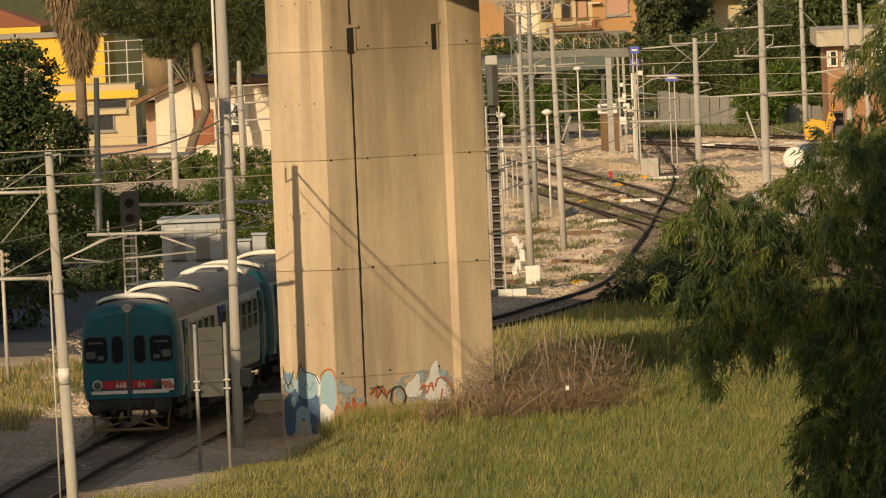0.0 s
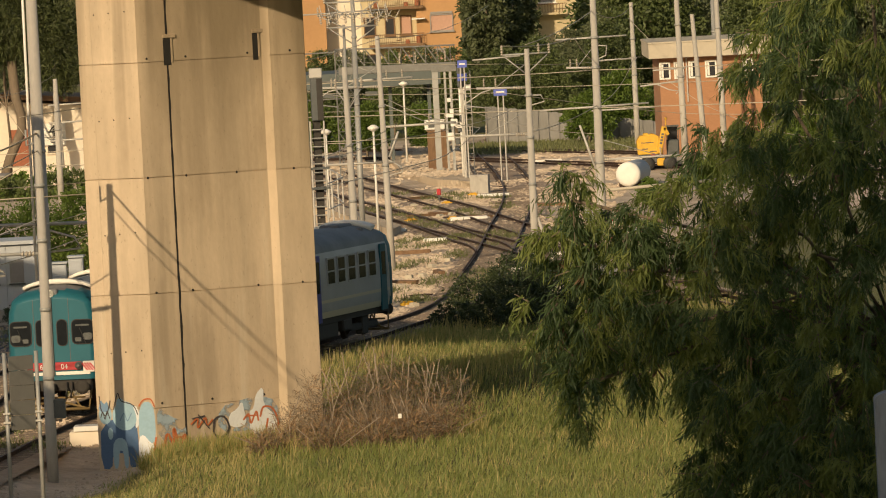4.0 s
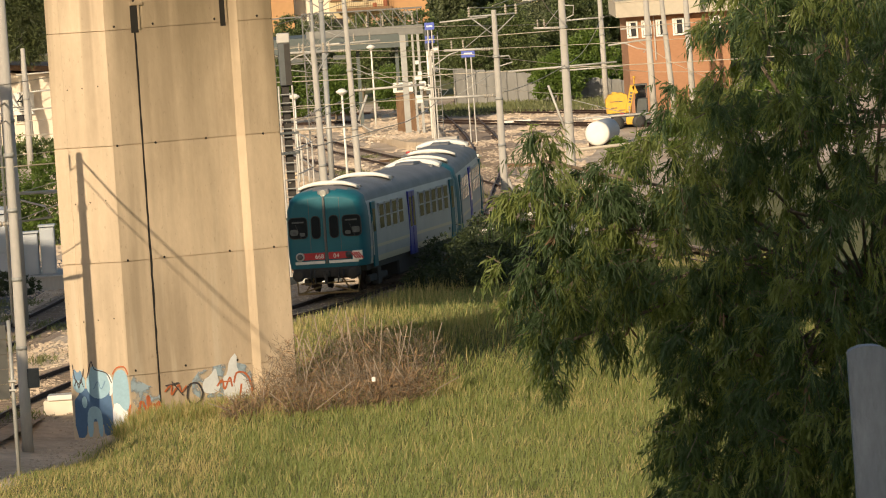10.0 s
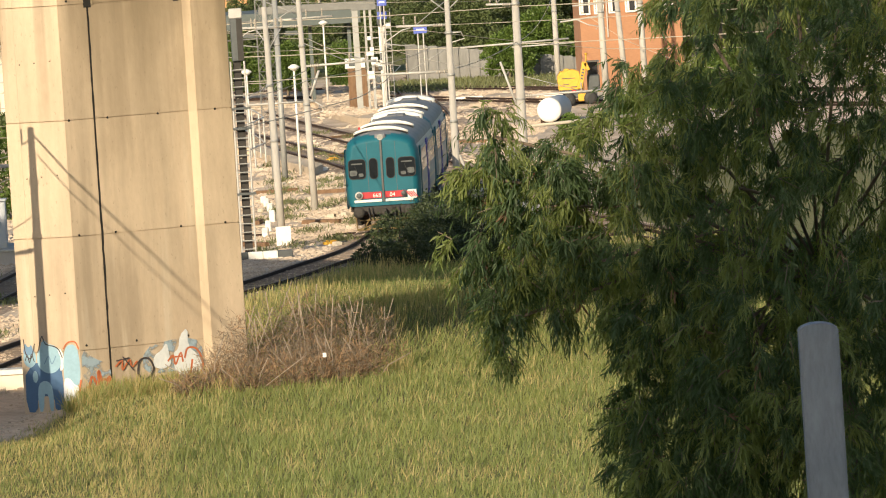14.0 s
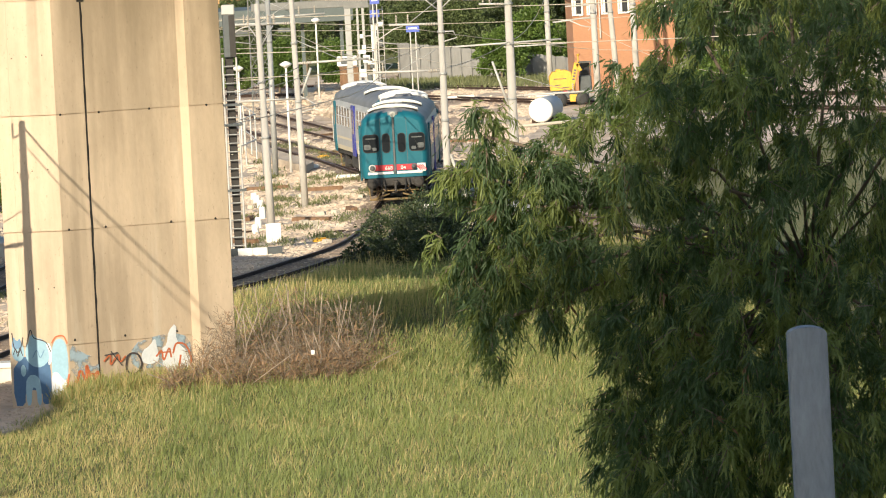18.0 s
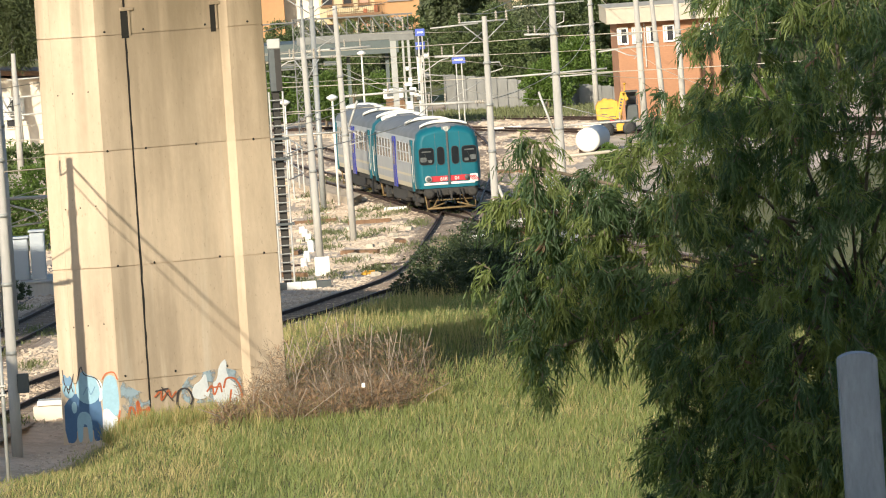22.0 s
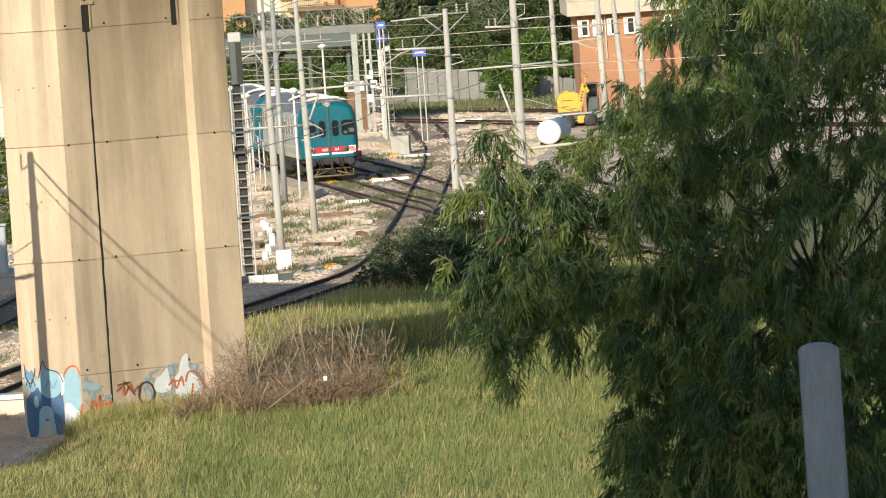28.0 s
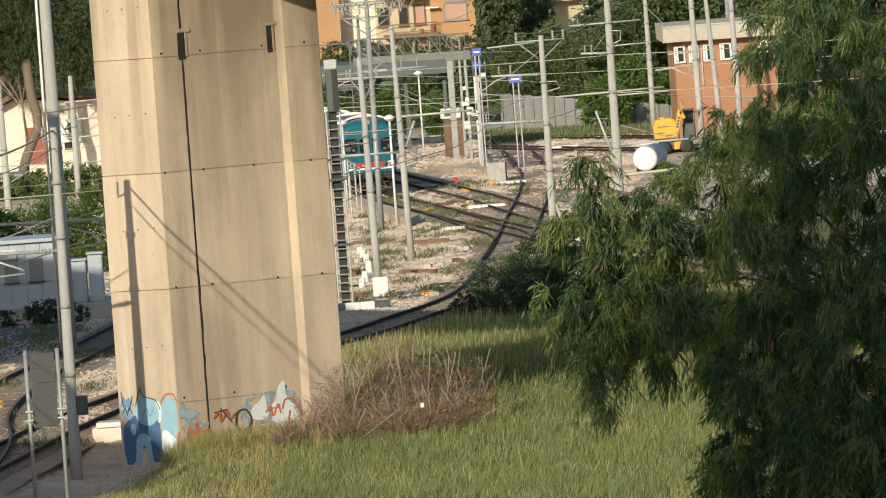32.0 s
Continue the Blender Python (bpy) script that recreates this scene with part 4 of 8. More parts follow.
m = round_mast(-2.2, 334.4, 9.3, 0.14, (-0.15, 0), "slender grey concrete catenary mast in the yard", collars=(0.45, 0.7))
cantilever(m, 7.3, 2.4, -1)
cantilever(m, 5.7, 2.8, 1, double=False)
tube_part("bracket_tube", m, [(-2.5, 0, 4.32), (0.3, 0, 4.3)], 0.04, STEEL_LIGHT)
tube_part("steady_arm", m, [(0.05, 0, 4.4), (0.55, 0, 4.1), (0.6, 0, 3.9), (-0.3, 0, 3.7)], 0.025, STEEL_LIGHT)
tube_part("brace", m, [(0.1, 0, 4.5), (0.5, 0, 5.5)], 0.05, STEEL_LIGHT)

m = round_mast(-3.4, 318, 8.4, 0.15, (-0.12, 0), "grey concrete catenary mast beside a white plate", collars=(0.4, 0.65))
top_cross(m, 7.6, 0.5)
m = round_mast(-3.65, 370, 11.8, 0.13, (0.06, 0), "tall grey steel mast crowded with insulators and switch gear", collars=(0.5, 0.75), mat=STEEL)
for z, w in ((9.3, 1.1), (9.85, 1.5), (10.4, 1.2)):
    top_cross(m, z, w)
for k in range(9):
    x = -1.4 + 0.36 * k
    tube_part("jumper", m, [(x, -0.1, 10.3), (x + 0.12, -0.15, 9.75), (x + 0.4, -0.1, 9.6), (x + 0.62, -0.1, 9.95)], 0.018, STEEL_LIGHT)
    bm = bmesh.new()
    insulator(bm, (x, -0.15, 9.9), (x + 0.05, -0.2, 9.45), 0.07, 0)
    part("insulator", bm, CERAMIC, m, "ribbed insulator")
tube_part("bracket_tube", m, [(-3.2, 0, 9.9), (1.6, 0, 10.0)], 0.03, STEEL)
m = round_mast(-4.15, 372, 9.4, 0.09, (0.1, 0), "slim grey steel mast on the platform end", collars=(0.5,), mat=STEEL)
cantilever(m, 6.9, 3.0, 1, double=False)
m = round_mast(11.4, 494, 8.5, 0.17, (0.0, 0), "pale concrete catenary mast before the trees", collars=(0.5, 0.75))
tube_part("bracket_tube", m, [(-2.2, 0, 5.2), (0.2, 0, 5.25)], 0.045, STEEL_LIGHT)
tube_part("bracket_tube", m, [(-2.6, 0, 2.3), (1.6, 0, 2.35)], 0.045, STEEL_LIGHT)
m = round_mast(12.77, 446, 11.0, 0.18, (-0.1, 0), "pale concrete catenary mast by the brick building", collars=(0.45, 0.7))
tube_part("bracket_tube", m, [(-1.5, 0, 5.35), (0.2, 0, 5.4)], 0.04, STEEL_LIGHT)
tube_part("bracket_tube", m, [(-2.2, 0, 4.55), (0.1, 0, 4.75)], 0.045, STEEL_LIGHT)
tube_part("steady_arm", m, [(-1.3, 0, 4.6), (-0.7, 0, 4.3), (-0.2, 0, 4.2), (-0.35, 0, 4.05)], 0.03, STEEL_LIGHT)
m = round_mast(13.9, 447, 8.2, 0.16, (-0.4, 0), "leaning pale concrete mast by the brick building", collars=(0.6,))
m = round_mast(14.85, 446, 10.6, 0.17, (-0.08, 0), "slender pale mast beside the brick building", collars=(0.5, 0.7))
m = round_mast(15.5, 474, 11.4, 0.16, (0.0, 0), "thin steel mast behind the brick building", collars=(0.6,), mat=STEEL)
m = round_mast(-20.5, 322, 8.1, 0.16, (0.2, 0), "dark grey catenary mast in the shade", collars=(0.5,), mat=STEEL_DARK)
m = round_mast(-20.95, 391, 7.6, 0.17, (-0.05, 0), "grey concrete mast before the white house", collars=(0.55, 0.8))
m = round_mast(-21.3, 474, 7.4, 0.2, (-0.2, 0), "grey concrete mast beside the white house", collars=(0.5, 0.75))
for z in (2.6, 3.6, 4.6, 5.6):
    tube_part("bracket_tube", m, [(-0.6, 0, z), (1.9, 0, z + 0.05)], 0.05, STEEL_LIGHT)
m = round_mast(-19.9, 440, 6.6, 0.17, (0.0, 0), "grey concrete mast close to the white house", collars=(0.6,))
m = round_mast(-18.9, 248.5, 4.2, 0.07, (-0.04, 0), "slim pale post with small round insulators", collars=(), steps=False, mat=STEEL_LIGHT)
for z in (3.6, 3.85, 4.05):
    bm = bmesh.new()
    insulator(bm, (-0.22, 0, z), (0.2, 0, z), 0.09, 0)
    part("insulator", bm, CERAMIC, m, "small round insulator")


def lamp_post(x, y, h, label):
    lp = thing("lamp_post", pose(x, y, 0.3), label, "lamp post", "platform lamps")
    bm = bmesh.new()
    rod(bm, (0, 0, 0), (0, 0, h - 0.35), 0.06, 0.045, 10)
    part("pole", bm, WHITE, lp)
    bm = bmesh.new()
    turned(bm, [(0.05, h - 0.4), (0.24, h - 0.28), (0.26, h - 0.22), (0.1, h - 0.12), (0.03, h - 0.1)], 14)
    part("shade", bm, WHITE, lp, "white disc lamp shade")
    return lp


lamp_post(-2.0, 473.6, 4.75, "white platform lamp post with a disc shade")
lamp_post(-5.35, 392, 4.2, "white platform lamp post with a round mirror head")
lamp_post(-5.9, 405, 4.0, "white platform lamp post near the train")
lp = lamp_post(-2.93, 365.5, 4.9, "slim white post with an insulator top")


def wires():
    """Contact and feeder wires from mast to mast."""
    runs = [((-18.5, 140, 7.6), (-12.6, 176, 7.24), (-14.3, 214, 5.85), (-9.6, 262, 5.6), (-1.8, 318, 5.6), (0.8, 334, 5.6), (3.0, 358, 5.6)),
            ((-14.7, 176, 6.33), (-13.4, 214, 5.1), (-9.9, 258, 5.0), (-0.2, 310, 5.0), (1.6, 350, 5.1), (-2.5, 412, 5.2), (-9, 470, 5.3)),
            ((-24, 226, 6.8), (-9.6, 227.5, 6.8)),
            ((-21, 322, 7.0), (-20.9, 391, 6.6), (-21.3, 474, 6.4)),
            ((-36, 391, 4.3), (-20.9, 391, 4.0), (-13, 391, 4.1), (-4, 372, 4.2)),
            ((-36, 322, 5.4), (-20.5, 322, 5.3), (-10, 318, 5.2), (-3.4, 318, 5.2)),
            ((-30, 322, 4.5), (-20.5, 322, 4.35), (-12, 330, 4.3), (-2.2, 334.4, 4.32)),
            ((-4.4, 297, 5.6), (-3.4, 318, 5.5), (-2.2, 334, 5.55)),
            ((-12, 372, 6.9), (-3.6, 371, 6.9), (6.6, 358, 7.1), (16, 350, 7.2)),
            ((-14, 334.4, 7.2), (-2.2, 334.4, 7.3), (3.3, 317.6, 7.3), (14, 312, 7.3)),
            ((-14, 330, 5.55), (3.3, 318, 5.6), (6.6, 358, 5.6), (11.4, 494, 5.2)),
            ((-14, 372, 5.7), (6.6, 358, 5.5), (20, 352, 5.5)),
            ((-4, 455, 6.4), (3.2, 440, 6.2), (11.4, 494, 5.3), (22, 500, 5.2)),
            ((-8, 455, 5.0), (3.2, 430, 4.9), (12.8, 446, 3.0), (25, 430, 2.8)),
            ((-12, 318, 3.6), (-4.4, 297, 3.5)),
            ((-12, 455, 4.1), (1.2, 440, 4.0), (6.6, 358, 4.4)),
            ((3.3, 317.6, 8.9), (6.6, 358, 9.6), (11.4, 494, 8.3)),
            ((2.4, 317.6, 8.9), (5.8, 358, 8.5), (9.6, 494, 5.3)),
            ((-12.4, 250, 8.5), (-2.2, 334.4, 9.2), (3, 470, 9.0)),
            ((11.6, 446, 5.1), (13.9, 446, 3.4), (16.5, 440, 2.2), (24, 420, 0.9)),
            ((11.2, 494, 7.6), (13, 484, 5.5), (20, 455, 3.6)),
            ((-21.2, 474, 3.0), (-26, 480, 1.0)), ((-20.9, 391, 7.4), (-18, 391, 3.0)),
            ((-30, 391, 2.2), (-25, 391, 0.9), (-20.9, 391, 2.6), (-19, 391, 3.6))]
    for k, run in enumerate(runs):
        line = thing("overhead_wire", Matrix(), "thin weathered overhead line wire strung across the yard", "wire", "overhead wires")
        bm = bmesh.new()
        pts = [Vector(run[0])]
        for a, b in zip(run[:-1], run[1:]):
            a, b = Vector(a), Vector(b)
            n = 6
            sag = 0.0035 * (b - a).length
            pts += [a.lerp(b, i / n) - Vector((0, 0, sag * 4 * (i / n) * (1 - i / n))) for i in range(1, n + 1)]
        pipe(bm, pts, 0.012 + 0.004 * (k % 3), 5)
        part("strand", bm, WIRE, line)


wires()


def earth_wire():
    """The earth wire that hangs between the tops of the two near masts, and its lighter fellow below."""
    for dz, r, lab in ((0.0, 0.025, "thick earth wire slung between the tops of two masts"), (-0.45, 0.014, "thin feeder wire slung between two masts")):
        c = thing("overhead_wire", Matrix(), lab, "wire", "overhead wires")
        a, b = Vector((-12.42, 176, 9.0 + dz)), Vector((-10.42, 218.3, 8.7 + dz))
        run = [a.lerp(b, k / 12) - Vector((0, 0, 0.35 * 4 * (k / 12) * (1 - k / 12))) for k in range(13)]
        bm = bmesh.new()
        pipe(bm, [Vector((-16.5, 110, 10.0 + dz))] + run, r, 6)
        part("strand", bm, WIRE, c)


earth_wire()


def lattice(bm, a, b, w, bays, r=0.03, r2=0.018):
    """A four-chord lattice girder from a to b."""
    a, b = Vector(a), Vector(b)
    way = (b - a).normalized()
    s = Vector((0, 1, 0)) if abs(way.y) < 0.7 else Vector((1, 0, 0))
    u = way.cross(s).normalized()
    corners = [(-1, -1), (1, -1), (1, 1), (-1, 1)]

    def at(i, c):
        return a + (b - a) * (i / bays) + s * (c[0] * w / 2) + u * (c[1] * w / 2)

    for c in corners:
        rod(bm, at(0, c), at(bays, c), r, r, 5)
    for i in range(bays):
        for k in range(4):
            c, d = corners[k], corners[(k + 1) % 4]
            p, q = (c, d) if (i + k) % 2 else (d, c)
            rod(bm, at(i, p), at(i + 1, q), r2, r2, 4)
            rod(bm, at(i, c), at(i, d), r2, r2, 4)


def signal_gantry():
    g = thing("signal_gantry", Matrix(), "grey steel gantry with a truss over the platform tracks", "gantry")
    block(g, "box_beam", -5.35, 0.95, 454.8, 455.2, 5.78, 6.2, GANTRY_GREY, "plain grey box beam", bevel=0.03)
    bm = bmesh.new()
    rod(bm, (-5.5, 455, 7.14), (0.95, 455, 7.1), 0.045, 0.045, 6)
    part("top_chord", bm, GANTRY_GREY, g)
    for i in range(9):
        x = -4.6 + 0.66 * i
        bm = bmesh.new()
        rod(bm, (x, 455, 6.2), (x, 455, 7.1), 0.022, 0.022, 5)
        rod(bm, (x - 0.60, 455, 7.1), (x, 455, 6.2), 0.035, 0.035, 5)
        part("brace", bm, GANTRY_GREY, g)
    for x in (-5.3, -4.75):
        bm = bmesh.new()
        lattice(bm, (x, 455, 0.2), (x, 455, 7.2), 0.42, 11, 0.035, 0.018)
        part("lattice_leg", bm, GANTRY_GREY, g)
    for x, w in ((-0.2, 0.16), (0.32, 0.06), (0.62, 0.07)):
        block(g, "post", x - w, x + w, 454.75, 455.0, 0.2, 5.95, STEEL)
    block(g, "head_beam", -0.4, 0.95, 454.7, 454.79, 5.7, 5.95, GANTRY_GREY)
    for x in (-2.05, -1.2, 0.4):
        bm = bmesh.new()
        insulator(bm, (x, 454.7, 6.25), (x, 454.7, 6.85), 0.07, 0)
        part("insulator", bm, CERAMIC, g)
    # side arms that reach west to the ladder signal
    for z in (7.0, 5.45, 4.5):
        bm = bmesh.new()
        rod(bm, (-7.8, 455, z), (-5.3, 455, z + 0.03), 0.04, 0.04, 6)
        part("side_arm", bm, GANTRY_GREY, g)


signal_gantry()


def signal_post(x, y, h, label, heads=3, ladder=True):
    sp = thing("railway_signal", pose(x, y, 0), label, "signal", "railway signals")
    bm = bmesh.new()
    box(bm, -0.07, 0.07, -0.07, 0.07, 0.1, h)
    part("mast", bm, STEEL_LIGHT, sp)
    bm = bmesh.new()
    box(bm, -0.4, 0.4, -0.35, 0.35, -0.2, 0.22, bevel=0.04)
    part("concrete_base", bm, POLE, sp)
    if ladder:
        for s in (-0.2, 0.2):
            bm = bmesh.new()
            rod(bm, (0.28 + s, -0.25, 0.2), (0.28 + s, -0.1, h * 0.93), 0.025, 0.025, 6)
            part("ladder_rail", bm, STEEL_LIGHT, sp)
        n = int(h / 0.32)
        for i in range(n):
            z = 0.4 + 0.3 * i
            if z > h * 0.92:
                break
            bm = bmesh.new()
            rod(bm, (0.08, -0.25 + 0.15 * z / h, z), (0.48, -0.25 + 0.15 * z / h, z), 0.018, 0.018, 5)
            part("rung", bm, STEEL_LIGHT, sp)
    for i in range(heads):
        z = h - 0.45 - 0.62 * i
        bm = bmesh.new()
        box(bm, -0.22, 0.22, -0.3, -0.05, z - 0.24, z + 0.24, bevel=0.04)
        hd = part("signal_head", bm, STEEL_DARK, sp, "dark signal head")
        bm = bmesh.new()
        turned(bm, [(0.13, 0), (0.13, 0.16), (0.11, 0.17), (0.10, 0.05)], 12, Matrix.Translation((0, -0.29, z)) @ Matrix.Rotation(radians(90), 4, "X"))
        part("visor", bm, STEEL_DARK, hd)
    return sp


signal_post(1.15, 441, 6.4, "white steel signal mast carrying many small boxes", heads=2)
sp = thing("railway_signal", pose(1.05, 443.5, 0), "cluster of white relay boxes on a slim post", "signal", "railway signals")
rngs = random.Random(7)
bm = bmesh.new()
rod(bm, (0, 0, 0), (0, 0, 5.6), 0.07, 0.06, 8)
part("post", bm, WHITE, sp)
for i in range(16):
    z, xx = 2.2 + 0.2 * i, rngs.uniform(-0.65, 0.65)
    bm = bmesh.new()
    a, c = rngs.uniform(0.09, 0.24), rngs.uniform(0.08, 0.2)
    box(bm, xx - a, xx + a, -0.15, 0.15, z - c, z + c, bevel=0.02)
    part("relay_box", bm, WHITE if i % 3 else STEEL_DARK, sp)
    bm = bmesh.new()
    rod(bm, (xx, 0, z), (0, 0, z), 0.03, 0.03, 5)
    part("bracket", bm, STEEL_LIGHT, sp)

# the tall signal ladder beside the pier
sp = thing("railway_signal", pose(-4.40, 297, 0), "tall grey signal mast with a full-height ladder beside the pier", "signal", "railway signals")
bm = bmesh.new()
box(bm, -0.10, 0.18, 0.1, 0.3, 0.0, 8.0)
part("mast", bm, UNDER, sp, "dark mast behind the ladder")
bm = bmesh.new()
box(bm, -0.12, 0.30, -0.05, 0.3, 6.9, 8.65, bevel=0.03)
part("backboard", bm, STEEL_DARK, sp, "grey upright signal board")
bm = bmesh.new()
box(bm, -0.14, 0.32, -0.1, 0.32, 8.4, 8.75, bevel=0.03)
part("cap", bm, STEEL_LIGHT, sp)
bm = bmesh.new()
box(bm, 0.10, 0.31, -0.07, -0.052, 6.92, 8.38)
part("dark_panel", bm, UNDER, sp, "black half of the board")
for s in (-0.2, 0.28):
    bm = bmesh.new()
    rod(bm, (s, -0.1, 0.0), (s + 0.02, -0.1, 6.9), 0.035, 0.035, 6)
    part("ladder_rail", bm, STEEL_LIGHT, sp)
for i in range(22):
    bm = bmesh.new()
    rod(bm, (-0.2, -0.1, 0.3 + 0.3 * i), (0.28, -0.1, 0.3 + 0.3 * i), 0.022, 0.022, 5)
    part("rung", bm, STEEL, sp)
for z in (2.2, 4.5, 5.2):
    bm = bmesh.new()
    box(bm, -0.3, 0.42, -0.16, 0.34, z, z + 0.08)
    part("step", bm, STEEL_DARK, sp)

# ladder signal left of the line
def ladder_signal():
    sp = thing("railway_signal", pose(-16.2, 269.6, 0), "signal mast with a white ladder and a dark hood", "signal", "railway signals")
    bm = bmesh.new()
    rod(bm, (0.05, 0.25, 0.2), (0.05, 0.25, 5.0), 0.07, 0.06, 10)
    part("mast", bm, STEEL, sp)
    bm = bmesh.new()
    box(bm, -0.36, 0.38, -0.3, 0.5, -0.2, 0.34, bevel=0.05)
    part("concrete_base", bm, POLE, sp, "stained concrete foot")
    for x0, x1 in ((-0.30, -0.06), (0.02, 0.26)):
        bm = bmesh.new()
        box(bm, x0, x1, -0.26, -0.05, 0.34, 0.66, bevel=0.02)
        bx = part("relay_box", bm, WHITE, sp, "small white relay box")
        bm = bmesh.new()
        box(bm, x0 + 0.06, x1 - 0.06, -0.275, -0.255, 0.42, 0.58)
        part("opening", bm, STEEL_DARK, bx)
    for x in (-0.21, 0.21):
        bm = bmesh.new()
        box(bm, x - 0.03, x + 0.03, -0.06, 0.0, 0.3, 4.1)
        part("ladder_rail", bm, WHITE, sp, "white ladder rail")
    for k in range(13):
        bm = bmesh.new()
        box(bm, -0.2, 0.2, -0.05, -0.01, 0.80 + 0.255 * k, 0.85 + 0.255 * k)
        part("rung", bm, WHITE, sp)
    bm = bmesh.new()
    box(bm, -0.12, 0.0, -0.09, -0.05, 1.2, 1.55)
    part("number_plate", bm, WHITE, sp)
    bm = bmesh.new()
    rounded_plate(bm, -0.26, 0.36, 3.95, 5.2, -0.12, 0.1, 0.14)
    hood = part("signal_head", bm, STEEL_DARK, sp, "dark signal hood")
    for z in (4.3, 4.8):
        bm = bmesh.new()
        turned(bm, [(0.15, 0), (0.15, 0.2), (0.13, 0.21), (0.11, 0.05)], 12, Matrix.Translation((0.05, -0.11, z)) @ Matrix.Rotation(radians(90), 4, "X"))
        part("visor", bm, UNDER, hood)
    w = thing("marker_post", pose(-15.62, 269.2, 0), "short white marker post with a round head", "post")
    bm = bmesh.new()
    turned(bm, [(0.09, -0.05), (0.08, 0.3), (0.11, 0.34), (0.11, 0.5), (0.06, 0.56)], 12)
    part("stake", bm, WHITE, w)


ladder_signal()


def sign_board():
    sb = thing("sign_board", Matrix(), "blank grey board on two steel posts beside the track", "sign")
    for x, y in ((-10.9, 205.8), (-10.14, 206.2)):
        bm = bmesh.new()
        rod(bm, (x, y, -0.3), (x, y, 3.68), 0.05, 0.05, 10)
        part("post", bm, STEEL, sb, "galvanised round post")
        for z in (1.98, 2.2):
            bm = bmesh.new()
            box(bm, x - 0.09, x + 0.09, y - 0.09, y + 0.06, z - 0.025, z + 0.025, bevel=0.008)
            part("clamp", bm, STEEL_LIGHT, sb, "bright clamp")
    for i in range(5):
        z0 = 1.78 + 0.362 * i
        bm = bmesh.new()
        box(bm, -0.33, 0.33, -0.02, 0.02, z0, z0 + 0.352, m=Matrix.Translation((-10.52, 206.06, 0)) @ Matrix.Rotation(math.atan2(0.4, 0.76), 4, "Z"), bevel=0.006)
        part("panel", bm, BOARD, sb)
    return sb


BOARD = material("grey sheet metal back", (0.17, 0.165, 0.15), 0.55, 0.3, contrast=0.12)
sign_board()


def place_sign(x, y, z, w, h):
    """A blue station sign with pale lettering too small to read."""
    ps = thing("station_sign", pose(x, y, z), "small blue station sign with a pale line", "sign", "blue signs")
    bm = bmesh.new()
    box(bm, -w / 2, w / 2, -0.04, 0.04, -h / 2, h / 2, bevel=0.015)
    part("plate", bm, SIGN_BLUE, ps)
    bm = bmesh.new()
    box(bm, -w * 0.3, w * 0.3, -0.05, -0.038, -h * 0.1, h * 0.1)
    part("pale_bar", bm, WHITE, ps)
    for x in (-w * 0.2, w * 0.2):
        bm = bmesh.new()
        rod(bm, (x, 0, -h / 2), (x, 0, -z + 0.1), 0.035, 0.035, 6)
        part("leg", bm, STEEL_LIGHT, ps)


SIGN_BLUE = material("blue sign enamel", (0.10, 0.14, 0.50), 0.4, contrast=0.08)
place_sign(1.24, 440, 6.3, 0.5, 0.38)
place_sign(1.22, 440.4, 5.6, 0.5, 0.38)
place_sign(3.15, 440, 4.75, 0.7, 0.4)

# ---- buildings and yard things ----
STUCCO_ORANGE = material("orange stucco", (0.47, 0.27, 0.125), 0.9, second=(0.40, 0.225, 0.105), scale=0.3, fine=3, contrast=0.1)
STUCCO_CREAM = material("pale yellow stucco", (0.58, 0.48, 0.30), 0.9, second=(0.48, 0.40, 0.25), scale=0.3, fine=3, contrast=0.1)
STUCCO_YELLOW = material("bright yellow stucco", (0.80, 0.50, 0.07), 0.9, second=(0.74, 0.45, 0.06), scale=0.3, fine=3, contrast=0.08)
STUCCO_PINK = material("dull pink stucco", (0.48, 0.33, 0.25), 0.9, scale=0.5, fine=4, contrast=0.15)
STUCCO_WHITE = material("cream white wall", (0.78, 0.70, 0.58), 0.9, second=(0.66, 0.57, 0.45), scale=0.4, fine=3, contrast=0.1)
BRICK_RED = material("orange brick wall", (0.42, 0.215, 0.115), 0.9, second=(0.35, 0.18, 0.095), scale=0.4, fine=5, contrast=0.15, stretch=(1, 1, 3))
SHUTTER = material("faded pink shutter", (0.50, 0.30, 0.22), 0.8, contrast=0.12)
GREY_TRIM = material("grey stone trim", (0.30, 0.28, 0.26), 0.85, contrast=0.15)
TERRACOTTA = material("terracotta roof tiles", (0.42, 0.15, 0.075), 0.85, scale=1.5, fine=8, contrast=0.25, per_piece=0.3)
TIMBER = material("weathered brown timber", (0.22, 0.13, 0.07), 0.85, fine=12, contrast=0.3, stretch=(1, 1, 0.2))
DOOR_BROWN = material("red-brown door paint", (0.30, 0.10, 0.05), 0.7, contrast=0.12)
WALL_GREY = material("stained grey precast panel", (0.27, 0.265, 0.25), 0.9, second=(0.19, 0.185, 0.17), scale=0.8, fine=5, contrast=0.2, stretch=(1, 1, 0.3))
CABIN_GREY = material("pale grey cabin panel", (0.44, 0.47, 0.50), 0.6, scale=1, contrast=0.08)
WINDOW_DARK = material("dark window glass", (0.05, 0.05, 0.055), 0.08, contrast=0.2)


